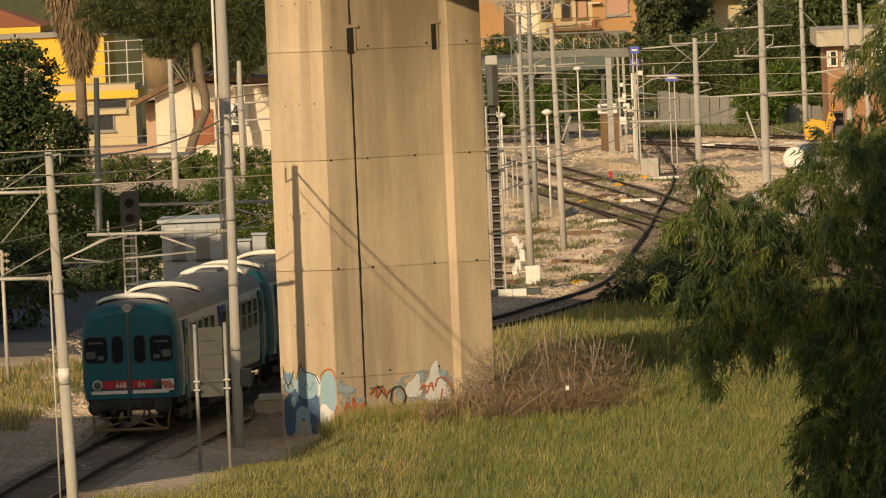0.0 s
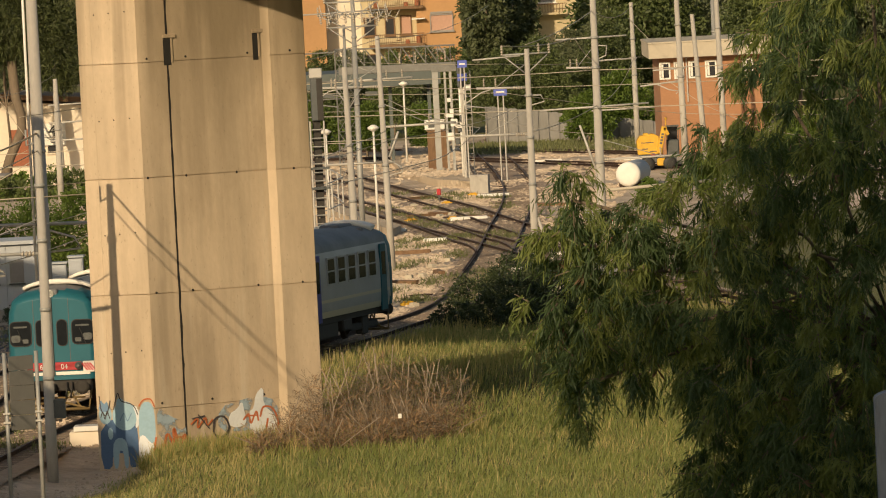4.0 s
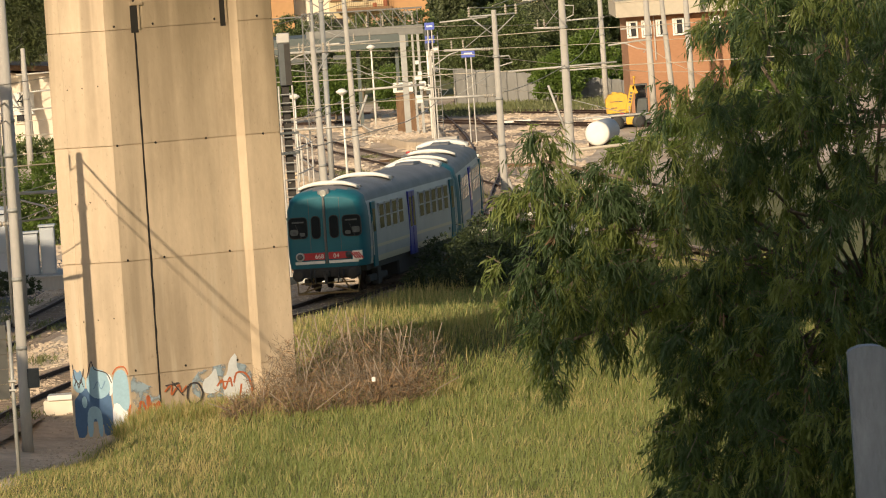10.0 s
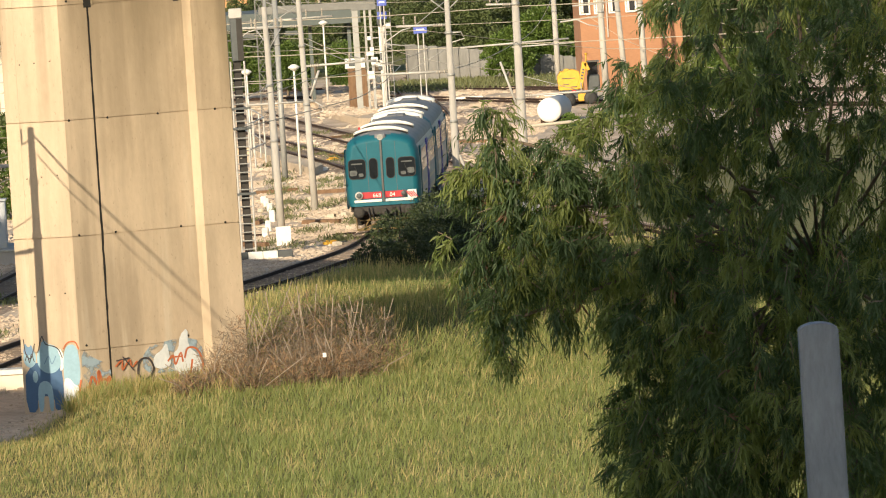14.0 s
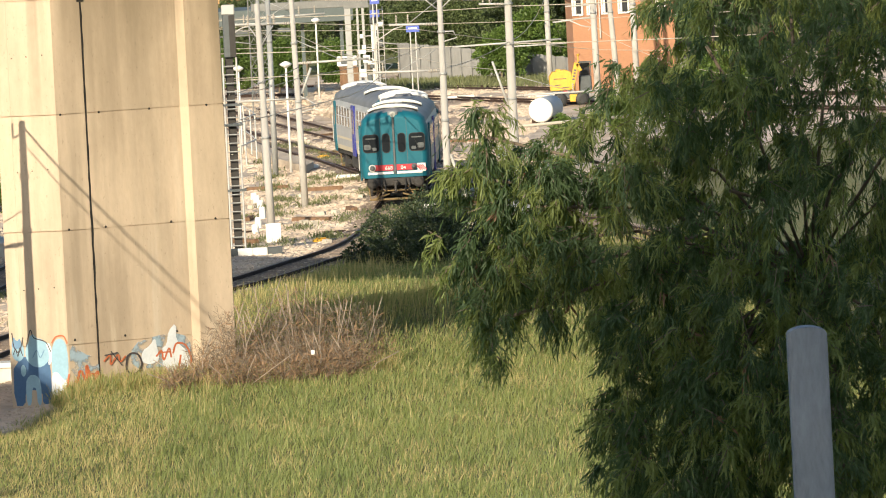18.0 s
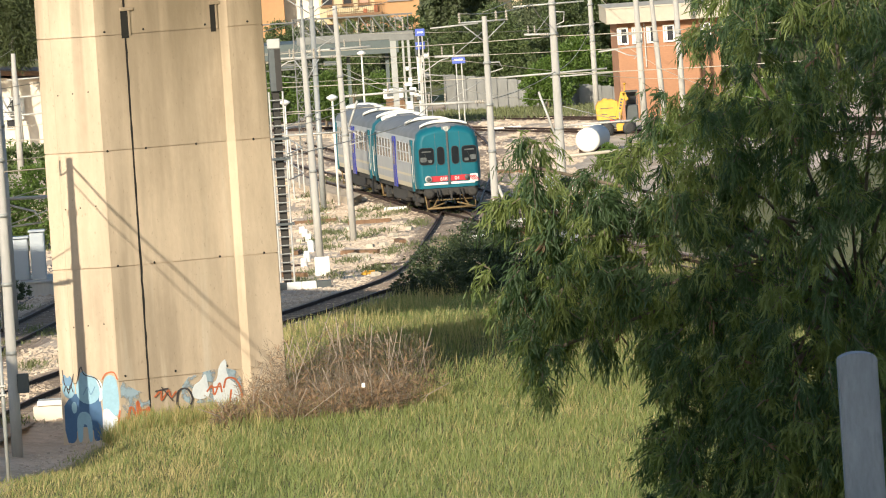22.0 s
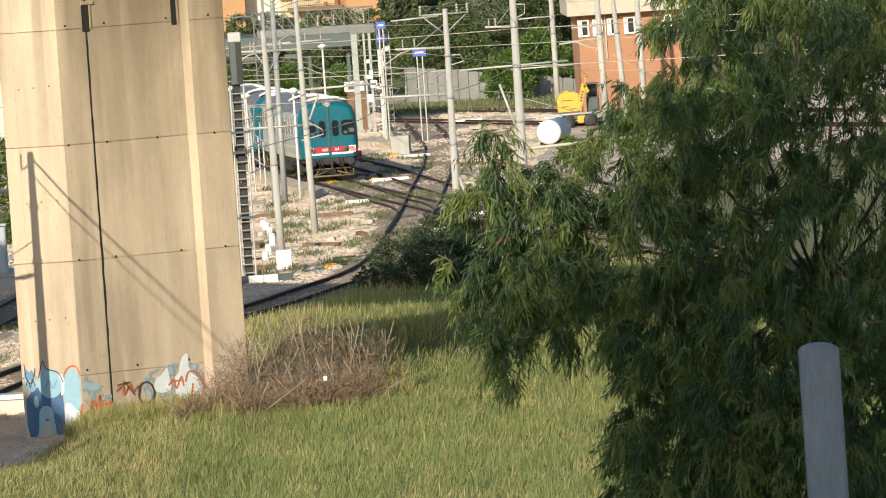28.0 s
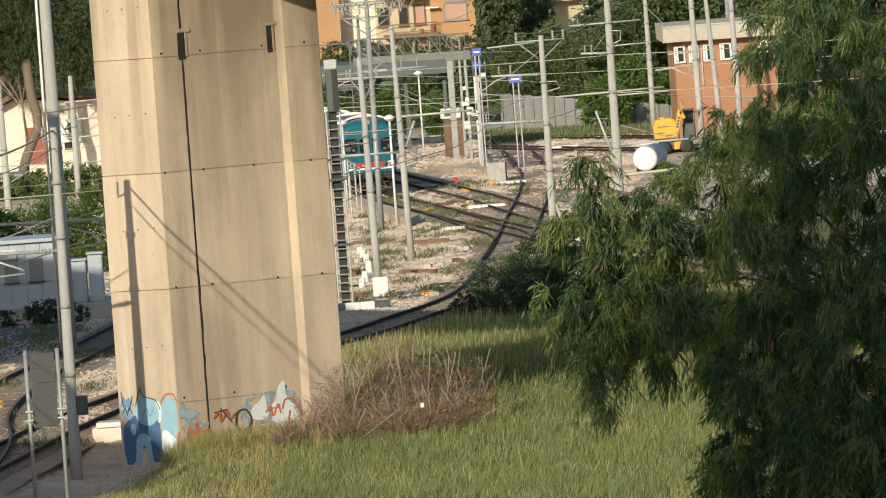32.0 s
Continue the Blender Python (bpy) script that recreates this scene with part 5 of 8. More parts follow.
def window_unit(parent, x0, x1, z0, z1, y, frame_mat, pane_mat, depth=0.12, sill=True, shutters=None):
    """A recessed window in a wall that faces the camera."""
    t = 0.09
    bm = bmesh.new()
    box(bm, x0 - t, x0, y - depth, y + 0.05, z0 - t, z1 + t)
    box(bm, x1, x1 + t, y - depth, y + 0.05, z0 - t, z1 + t)
    box(bm, x0, x1, y - depth, y + 0.05, z1, z1 + t)
    box(bm, x0, x1, y - depth, y + 0.05, z0 - t, z0)
    w = part("window", bm, frame_mat, parent)
    bm = bmesh.new()
    box(bm, x0, x1, y - depth * 0.35, y - 0.005, z0, z1)
    part("pane", bm, pane_mat, w)
    if sill:
        bm = bmesh.new()
        box(bm, x0 - 0.18, x1 + 0.18, y - depth - 0.1, y, z0 - t - 0.1, z0 - t)
        part("sill", bm, frame_mat, w)
    return w


def brick_building():
    b = thing("signal_building", Matrix(), "orange brick railway building with a flat pale concrete roof", "building")
    block(b, "wall", 11.85, 17.3, 455, 469, -0.3, 5.8, BRICK_RED)
    block(b, "roof_slab", 11.3, 17.9, 454.2, 469.8, 5.82, 6.6, STUCCO_CREAM_DULL, "pale concrete roof slab")
    block(b, "roof_edge", 11.26, 17.94, 454.16, 469.84, 6.61, 6.70, STUCCO_CREAM_DULL)
    for x, w in ((11.93, 0.42), (12.72, 0.36), (13.5, 0.3), (14.4, 0.44), (16.4, 0.4)):
        win = window_unit(b, x, x + w, 4.75, 5.5, 455, WHITE, WINDOW_DARK, sill=False)
        block(win, "casement", x + 0.02, x + 0.14, 454.86, 454.9, 4.77, 5.48, WHITE)
    block(b, "down_pipe", 13.28, 13.34, 454.9, 454.98, 3.4, 5.75, STEEL_LIGHT)
    block(b, "plinth", 11.8, 17.35, 454.9, 469.1, -0.3, 0.5, GREY_TRIM)


STUCCO_CREAM_DULL = material("weathered pale concrete", (0.52, 0.46, 0.36), 0.9, scale=0.5, fine=4, contrast=0.12)
brick_building()


def balcony(parent, x0, x1, y, z, rail_mat, label="balcony with a railing"):
    bm = bmesh.new()
    box(bm, x0, x1, y - 1.2, y, z, z + 0.18)
    bl = part("balcony", bm, STUCCO_CREAM, parent, label)
    bm = bmesh.new()
    box(bm, x0, x1, y - 1.2, y - 1.14, z + 0.9, z + 0.97)
    for i in range(int((x1 - x0) / 0.25)):
        xx = x0 + 0.05 + 0.25 * i
        box(bm, xx, xx + 0.04, y - 1.19, y - 1.15, z + 0.18, z + 0.9)
    part("railing", bm, rail_mat, bl)


def apartment_block():
    a = thing("apartment_building", Matrix(), "orange stuccoed apartment building with balconies beyond the yard", "building")
    block(a, "wall", -14.5, -9.1, 702, 714, 0, 16, STUCCO_ORANGE)
    block(a, "wall", -9.1, -6.2, 704.5, 714, 0, 16, STUCCO_WHITE, "pale recessed wall between the wings")
    block(a, "wall", -6.2, -1.6, 703.2, 714, 0, 16, STUCCO_CREAM, "cream middle bay")
    block(a, "wall", -1.6, 2.1, 702, 714, 0, 16, STUCCO_ORANGE)
    for z in (1.8, 4.85, 7.95):
        window_unit(a, -0.4, 1.35, z + 0.05, z + 1.3, 702, GREY_TRIM, SHUTTER)
        block(a, "shutter_box", -0.45, 1.4, 701.82, 701.98, z + 1.42, z + 1.6, GREY_TRIM, "dark roller shutter box")
        window_unit(a, -13.2, -12.0, z, z + 1.4, 702, STUCCO_CREAM, SHUTTER)
        window_unit(a, -2.85, -2.1, z - 0.1, z + 1.35, 703.2, TIMBER, SHUTTER)
        window_unit(a, -4.15, -3.5, z - 0.1, z + 1.2, 703.2, TIMBER, WINDOW_DARK)
        window_unit(a, -5.9, -5.1, z - 0.1, z + 1.3, 703.2, TIMBER, WINDOW_DARK)
        block(a, "pier_strip", -3.35, -3.0, 703.0, 703.2, z - 0.6, z + 1.7, STUCCO_CREAM)
        # a deep brown balcony box with pots and a rail
        bl = block(a, "balcony", -5.6, -1.0, 701.4, 703.1, z - 1.15, z - 0.92, TIMBER, "brown balcony with pots on it")
        bm = bmesh.new()
        for i in range(30):
            x = -5.55 + 0.155 * i
            rod(bm, (x, 701.45, z - 0.92), (x, 701.45, z - 0.1), 0.02, 0.02, 4)
        rod(bm, (-5.6, 701.45, z - 0.1), (-1.0, 701.45, z - 0.1), 0.04, 0.04, 5)
        part("railing", bm, TIMBER, bl)
        for x, h in ((-4.9, 0.5), (-2.4, 0.35), (-1.5, 0.6)):
            block(bl, "flower_pot", x - 0.17, x + 0.17, 701.7, 702.0, z - 0.92, z - 0.92 + h, TERRACOTTA, bevel=0.04)
        block(a, "awning", -2.0, -0.9, 701.2, 702.0, z + 1.05, z + 1.14, WHITE)
    block(a, "cornice", -14.8, 2.4, 701.6, 714.4, 16, 16.5, STUCCO_CREAM)
    c = thing("apartment_building", Matrix(), "pale yellow house with a flat balcony above the trees", "building")
    block(c, "wall", 6.4, 12.0, 722, 734, 0, 13, STUCCO_CREAM)
    window_unit(c, 8.9, 10.2, 6.6, 9.0, 722, WHITE, GREY_TRIM)
    window_unit(c, 6.9, 7.9, 4.0, 5.4, 722, WHITE, SHUTTER)
    balcony(c, 8.0, 11.2, 722, 5.5, TIMBER, "brown balcony")


apartment_block()


def hip_roof(parent, x0, x1, y0, y1, z, rise, mat):
    bm = bmesh.new()
    h = min(x1 - x0, y1 - y0) / 2
    a = [bm.verts.new(p) for p in ((x0, y0, z), (x1, y0, z), (x1, y1, z), (x0, y1, z))]
    cx, cy = (x0 + x1) / 2, (y0 + y1) / 2
    r = [bm.verts.new((x0 + h, cy, z + rise)), bm.verts.new((x1 - h - 0.01, cy, z + rise))]
    bm.faces.new((a[0], a[1], r[1], r[0]))
    bm.faces.new((a[1], a[2], r[1]))
    bm.faces.new((a[2], a[3], r[0], r[1]))
    bm.faces.new((a[3], a[0], r[0]))
    bm.faces.new(a[::-1])
    return part("roof", bm, mat, parent, "terracotta tiled hip roof")


def yellow_house():
    h = thing("villa", Matrix(), "bright yellow villa with a terracotta hip roof", "house")
    block(h, "wall", -46, -33.1, 540, 552, -0.3, 7.0, STUCCO_YELLOW)
    block(h, "cornice", -46.3, -32.8, 539.7, 552.3, 7.0, 7.35, GREY_TRIM)
    block(h, "parapet", -46.1, -37.2, 539.8, 551, 7.36, 7.75, STUCCO_YELLOW)
    hip_roof(h, -46.4, -37.0, 540, 552, 7.78, 1.7, TERRACOTTA)
    window_unit(h, -39.3, -38.0, 3.9, 5.75, 540, GREY_TRIM, SHUTTER)
    block(h, "window_hood", -39.7, -37.5, 539.6, 540, 6.0, 6.3, GREY_TRIM)
    block(h, "lower_wall", -46, -30.8, 533, 539.5, -0.3, 3.9, STUCCO_CREAM, "tan lower terrace wall")
    block(h, "ledge", -46.2, -30.6, 532.6, 539.6, 3.0, 3.5, STUCCO_YELLOW)
    block(h, "ledge", -46.2, -31.4, 532.6, 539.6, 2.0, 2.3, STUCCO_CREAM)
    window_unit(h, -35.5, -32.3, 1.0, 1.9, 533, GREY_TRIM, WINDOW_DARK)
    window_unit(h, -33.4, -31.4, 2.4, 2.9, 533, GREY_TRIM, WINDOW_DARK, sill=False)
    # pale steel frame of an open porch
    bm = bmesh.new()
    for x in (-33.8, -32.6, -31.4, -30.4):
        rod(bm, (x, 536, 3.7), (x, 536, 6.6), 0.05, 0.05, 6)
    for z in (4.4, 5.2, 6.0, 6.6):
        rod(bm, (-34, 536, z), (-30.2, 536, z + 0.05), 0.04, 0.04, 6)
    part("porch_frame", bm, STEEL_LIGHT, h, "pale steel porch frame")


yellow_house()


def white_house():
    h = thing("cottage", pose(0.7, 0, 0), "cream white cottage with a brown eave and a red-brown door", "house")
    bm = bmesh.new()
    out = [(-27.35, -0.3), (-20.2, -0.3), (-20.2, 4.35), (-25.6, 4.85), (-27.35, 4.05)]
    lo = [bm.verts.new((x, 480, z)) for x, z in out]
    hi = [bm.verts.new((x, 490, z)) for x, z in out]
    for i in range(5):
        bm.faces.new((lo[i], lo[(i + 1) % 5], hi[(i + 1) % 5], hi[i]))
    bm.faces.new(lo[::-1])
    bm.faces.new(hi)
    part("wall", bm, STUCCO_WHITE, h)
    for a, b in (((-28.75, 3.5), (-25.55, 5.0)), ((-25.6, 5.0), (-19.8, 4.5))):
        bm = bmesh.new()
        v = [bm.verts.new((x, y, z + o)) for y in (479.1, 490.6) for (x, z) in (a, b) for o in (0.0, 0.3)]
        for q in ((0, 1, 3, 2), (4, 6, 7, 5), (0, 4, 5, 1), (2, 3, 7, 6), (0, 2, 6, 4), (1, 5, 7, 3)):
            bm.faces.new([v[i] for i in q])
        part("roof", bm, TIMBER, h, "brown sloping eave boards")
    block(h, "door", -25.15, -24.0, 479.93, 480.02, 1.15, 3.2, DOOR_BROWN, "red-brown door")
    window_unit(h, -23.0, -22.3, 1.8, 2.9, 480, STUCCO_WHITE, WINDOW_DARK, sill=False)
    # the side wall's shade is put into its pink colour
    block(h, "side_wall", -28.0, -27.36, 481.5, 489, -0.3, 3.7, STUCCO_PINK, "side wall coloured pink to stand for its shade")
    block(h, "annexe", -30.9, -28.0, 484, 489, -0.3, 1.1, STUCCO_PINK)
    s = thing("number_sign", pose(-22.0, 479.8, 2.85), "white sign with a black figure four", "sign")
    block(s, "plate", -0.75, 0.75, -0.04, 0.0, -0.62, 0.62, WHITE)
    plain_text(s, "4", 0.0, -0.045, -0.12, 0.95, RUBBER)
    block(s, "line", -0.6, 0.6, -0.052, -0.04, -0.2, -0.16, STEEL_DARK)
    block(s, "small_bar", -0.1, 0.3, -0.052, -0.04, -0.48, -0.3, STEEL_DARK)
    low = thing("shed_row", Matrix(), "low pale sheds and rubble below the houses", "shed")
    block(low, "shed", -29.5, -24.2, 465, 470, -0.3, 0.9, STUCCO_WHITE)
    block(low, "shed_roof", -29.8, -24.0, 464.6, 470.3, 0.92, 1.05, GREY_TRIM)
    block(low, "shed", -36, -30.6, 462, 468, -0.3, 1.3, STUCCO_WHITE)
    block(low, "shed_roof", -36.2, -30.4, 461.6, 468.3, 1.32, 1.45, TIMBER)


white_house()


def grey_cabin():
    c = thing("equipment_cabin", Matrix(), "pale grey metal equipment cabin on a concrete plinth beside the tracks", "cabin")
    block(c, "wall", -17.0, -14.72, 304, 307.5, 0.5, 2.86, CABIN_GREY)
    block(c, "roof", -17.15, -14.55, 303.8, 307.8, 2.87, 3.0, CABIN_GREY)
    for x0, x1 in ((-16.97, -16.42), (-16.40, -15.85), (-15.83, -15.30), (-15.28, -14.75)):
        for z0, z1 in ((0.52, 1.40), (1.46, 2.84)):
            block(c, "panel", x0, x1, 303.96, 304.0, z0, z1, CABIN_GREY, bevel=0.008)
    for x0, x1 in ((-16.62, -16.12), (-15.72, -15.22)):
        block(c, "grille", x0, x1, 303.90, 303.955, 1.50, 2.30, GREY_TRIM, "dull grey louvred grille")
        block(c, "grille_lip", x0 - 0.04, x1 + 0.04, 303.85, 303.955, 1.42, 1.48, STEEL_DARK)
    block(c, "notice", -16.86, -16.16, 303.85, 303.895, 2.32, 2.66, WHITE, "pale notice plate")
    pl = thing("plinth_wall", Matrix(), "low grey concrete plinth wall below the cabin", "wall", kind="structure")
    block(pl, "wall", -18.3, -12.8, 303.4, 309, -0.2, 0.47, POLE)
    block(pl, "coping", -18.35, -12.75, 303.35, 309.05, 0.475, 0.55, POLE, bevel=0.01)
    for x, w, h in ((-14.02, 0.28, 2.05), (-13.4, 0.26, 2.25)):
        k = thing("equipment_cabinet", Matrix(), "dark grey upright equipment cabinet on the plinth", "cabinet", "track cabinets")
        block(k, "body", x - w, x + w, 305, 305.8, 0.55, h, CABIN_GREY, bevel=0.02)
        block(k, "door", x - w + 0.05, x + w - 0.05, 304.97, 305, 0.7, h - 0.1, CABIN_GREY)
        block(k, "cap", x - w - 0.04, x + w + 0.04, 304.9, 305.9, h + 0.005, h + 0.07, CABIN_GREY)


grey_cabin()


def canopy():
    c = thing("platform_canopy", Matrix(), "grey-green platform canopy on steel columns", "canopy")
    block(c, "roof", -9.5, 0.0, 480, 492, 5.0, 5.45, CANOPY_GREEN)
    block(c, "fascia", -9.6, 0.1, 479.9, 480.0, 4.6, 5.3, CANOPY_GREEN)
    for x in (-7.6, -5.2, -2.8, -0.6):
        block(c, "column", x - 0.1, x + 0.1, 481, 481.25, 0.3, 5.0, CANOPY_GREEN)
    for x in (-6.6, -4.2):
        block(c, "hanging_sign", x, x + 0.7, 480.2, 480.3, 4.1, 4.35, STEEL_DARK)


CANOPY_GREEN = material("dull green-grey painted canopy", (0.085, 0.105, 0.10), 0.6, contrast=0.12)
canopy()


def yard_things():
    # timber boxes on the platform end
    for x, w in ((-0.45, 0.3), (0.05, 0.16)):
        t = thing("timber_box", pose(x, 459, 0.3), "tall weathered brown timber box on the platform", "box", "timber boxes")
        block(t, "side", -w, w, 0, 0.5, 0, 2.1, TIMBER)
        block(t, "lid", -w - 0.04, w + 0.04, -0.04, 0.54, 2.1, 2.18, TIMBER)
        for i in range(3):
            block(t, "batten", -w + i * w - 0.03, -w + i * w + 0.03, -0.03, 0.0, 0.02, 2.05, TIMBER)
    u = thing("rooftop_unit", pose(-0.3, 459, 2.55), "white metal unit on top of the timber box", "machine")
    block(u, "case", -0.6, 0.5, 0, 0.5, -0.05, 0.5, WHITE, bevel=0.04)
    block(u, "grille", -0.4, 0.1, -0.03, 0.0, 0.08, 0.4, STEEL_DARK)
    k = thing("concrete_block", pose(1.75, 425, 0), "rough grey concrete block beside the platform", "block")
    bm = bmesh.new()
    prism(bm, [(-0.45, -0.4), (0.45, -0.4), (0.55, 0.5), (-0.35, 0.5)], -0.1, 0.95)
    part("block", bm, POLE, k)
    k = thing("concrete_block", pose(-9.75, 229.5, 0), "low whitewashed concrete footing beside the pier", "block")
    block(k, "footing", -0.72, 0.9, -0.5, 0.5, -0.2, 0.34, STUCCO_WHITE, bevel=0.03)
    block(k, "slab", -0.6, 0.9, -0.55, 0.45, 0.345, 0.48, WHITE, bevel=0.01)
    # white plate and stones
    p = thing("white_board", pose(-3.2, 305, 0), "square white board standing on the ballast", "board")
    block(p, "plate", -0.27, 0.27, -0.03, 0.03, -0.05, 0.68, WHITE, bevel=0.01)
    block(p, "stay", -0.04, 0.04, 0.03, 0.5, -0.05, 0.3, STEEL_DARK)
    rng = random.Random(3)
    for i, (x, y) in enumerate(((-3.95, 313), (-3.88, 317), (-3.92, 321), (-3.8, 326), (-3.86, 330), (-4.0, 336), (-4.2, 341), (-4.35, 345))):
        s = thing("marker_stone", pose(x, y, 0, 0, 0, rng.uniform(-20, 20)), "whitewashed marker stone in a row", "stone", "white marker stones")
        block(s, "stone", -0.12, 0.12, -0.1, 0.1, -0.05, 0.34 + rng.uniform(-0.08, 0.08), WHITE, bevel=0.04)
    b = thing("barrier", pose(-3.85, 295.5, 0, 0, 0, 4), "low black and white barrier across the siding end", "barrier")
    for i in range(4):
        block(b, "section", -1.05 + 0.52 * i, -0.54 + 0.52 * i, -0.18, 0.18, -0.05, 0.26, STEEL_DARK if i in (0, 3) else WHITE, bevel=0.02)
    # platform fence
    f = thing("platform_fence", Matrix(), "pale tubular fence along the platform end", "fence")
    pts = [(-5.5, 372), (-5.0, 378), (-4.6, 384), (-4.9, 391), (-5.3, 398), (-5.8, 405)]
    for x, y in pts:
        bm = bmesh.new()
        rod(bm, (x, y, 0.3), (x, y, 2.4), 0.04, 0.04, 6)
        part("post", bm, STEEL_LIGHT, f)
    for z in (1.2, 2.35):
        bm = bmesh.new()
        pipe(bm, [(x, y, z) for x, y in pts], 0.03, 6)
        part("rail", bm, STEEL_LIGHT, f)
    # tank
    t = thing("storage_tank", pose(9.2, 423, 0.66, 0, 0, -8), "white-ended cylindrical tank lying on cradles", "tank")
    bm = bmesh.new()
    turned(bm, [(0.2, -0.06), (0.5, -0.03), (0.6, 0.05), (0.61, 0.1), (0.61, 4.6), (0.5, 4.75)], 28, Matrix.Rotation(radians(-90), 4, "X"))
    part("shell", bm, CABIN_GREY, t)
    bm = bmesh.new()
    turned(bm, [(0.3, -0.075), (0.52, -0.05), (0.615, 0.03), (0.615, 0.09)], 28, Matrix.Rotation(radians(-90), 4, "X"))
    part("end_cap", bm, WHITE, t, "white domed end cap")
    for y in (0.8, 3.6):
        block(t, "cradle", -0.55, 0.55, y - 0.12, y + 0.12, -0.75, -0.35, RUST)
    # small signs
    s = thing("lineside_box", pose(6.12, 359, 0), "pale grey lineside box on a thin post", "box")
    block(s, "box", -0.2, 0.2, -0.1, 0.1, 0.72, 1.2, CABIN_GREY, bevel=0.02)
    block(s, "post", -0.04, 0.04, -0.04, 0.04, -0.1, 0.72, STEEL)
    s = thing("marker_post", pose(6.9, 354.5, 0, 0, 4, 0), "thin red and white striped marker post", "post")
    for i in range(6):
        block(s, "band", -0.03, 0.03, -0.03, 0.03, -0.05 + 0.22 * i, 0.17 + 0.22 * i, WHITE if i % 2 else RED_PAINT)
    # white covers and yellow point motors beside the rails
    for x, y, w, a in ((2.85, 327.6, 0.9, 2), (1.05, 387.8, 1.7, 3), (-0.5, 363, 1.0, -2), (5.8, 473.7, 1.7, 0), (10.6, 470.5, 2.0, 0), (5.7, 350, 1.1, 20), (4.6, 341, 0.9, -8), (2.4, 419, 1.6, 0), (-2.2, 377, 0.8, 50), (7.6, 362, 1.4, 10)):
        c = thing("cable_cover", pose(x, y, 0, 0, 0, a), "long white-painted cable cover beside the rails", "cover", "white covers")
        block(c, "lid", -w / 2, w / 2, -0.22, 0.22, -0.03, 0.17, WHITE, bevel=0.03)
        block(c, "end", w / 2, w / 2 + 0.12, -0.18, 0.18, -0.03, 0.12, GREY_TRIM)
    for x, y, a in ((0.07, 411.5, 10), (1.43, 422.5, -5), (0.33, 389.6, 5), (-1.6, 389.6, 25), (-1.5, 303.4, 40), (-14.35, 251.2, 5), (-14.2, 248.6, 12)):
        c = thing("point_motor", pose(x, y, 0, 0, 0, a), "small yellow point motor beside the switch rails", "machine", "yellow point motors")
        block(c, "case", -0.26, 0.26, -0.2, 0.2, -0.03, 0.10, YELLOW_PAINT, bevel=0.03)
        block(c, "lid", -0.16, 0.16, -0.13, 0.13, 0.10, 0.15, YELLOW_PAINT, bevel=0.02)
        block(c, "rod", 0.3, 0.75, -0.03, 0.03, 0.02, 0.08, STEEL_DARK)
    c = thing("stop_lamp", pose(-0.28, 416.5, 0), "small red stop lamp on a stake", "lamp")
    block(c, "lamp", -0.1, 0.1, -0.08, 0.08, 0.3, 0.62, RED_PAINT, bevel=0.03)
    block(c, "stake", -0.03, 0.03, -0.03, 0.03, -0.05, 0.3, STEEL_DARK)
    c = thing("fire_hydrant", pose(-15.95, 256, 0), "red pipe stub with a dark valve beside the siding", "valve")
    bm = bmesh.new()
    rod(bm, (-0.5, 0, 0.2), (0.15, 0, 0.2), 0.17, 0.17, 12)
    part("pipe", bm, RED_PAINT, c)
    bm = bmesh.new()
    rod(bm, (0.15, 0, 0.2), (0.7, 0, 0.18), 0.1, 0.06, 10)
    part("valve", bm, STEEL_DARK, c)
    for x, y, h in ((-16.3, 277, 0.5), (-16.7, 283, 0.35), (-16.9, 280, 0.3)):
        s = thing("marker_stone", pose(x, y, 0), "whitewashed marker stone near the ladder signal", "stone", "white marker stones")
        block(s, "stone", -0.14, 0.14, -0.12, 0.12, -0.05, h, WHITE, bevel=0.05)
    # slabs of broken concrete in the shade of the tree
    for x, y, a in ((4.0, 318, 15), (5.0, 312, -10), (5.6, 322, 30)):
        s = thing("concrete_slab", pose(x, y, 0.1, 8, 4, a), "grey broken concrete slab by the track", "slab", "broken slabs")
        block(s, "slab", -0.9, 0.9, -1.4, 1.4, -0.1, 0.12, POLE, bevel=0.04)
    # grey wall
    w = thing("boundary_wall", Matrix(), "long pale grey concrete boundary wall", "wall", kind="structure")
    n = 18
    for i in range(n):
        x = 2.75 + 0.62 * i
        h = 2.35 - 0.075 * i
        block(w, "panel", x, x + 0.6, 517 - 0.5 * i, 517.2 - 0.5 * i, -0.2, h, WALL_GREY)
        block(w, "post", x - 0.03, x + 0.05, 516.9 - 0.5 * i, 517.0 - 0.5 * i, -0.2, h + 0.04, WALL_GREY)
    for i in range(5):
        x = -30 + 3.2 * i
        block(w, "panel", x, x + 3.15, 530, 530.3, -0.2, 2.2, STUCCO_CREAM_DULL)


yard_things()


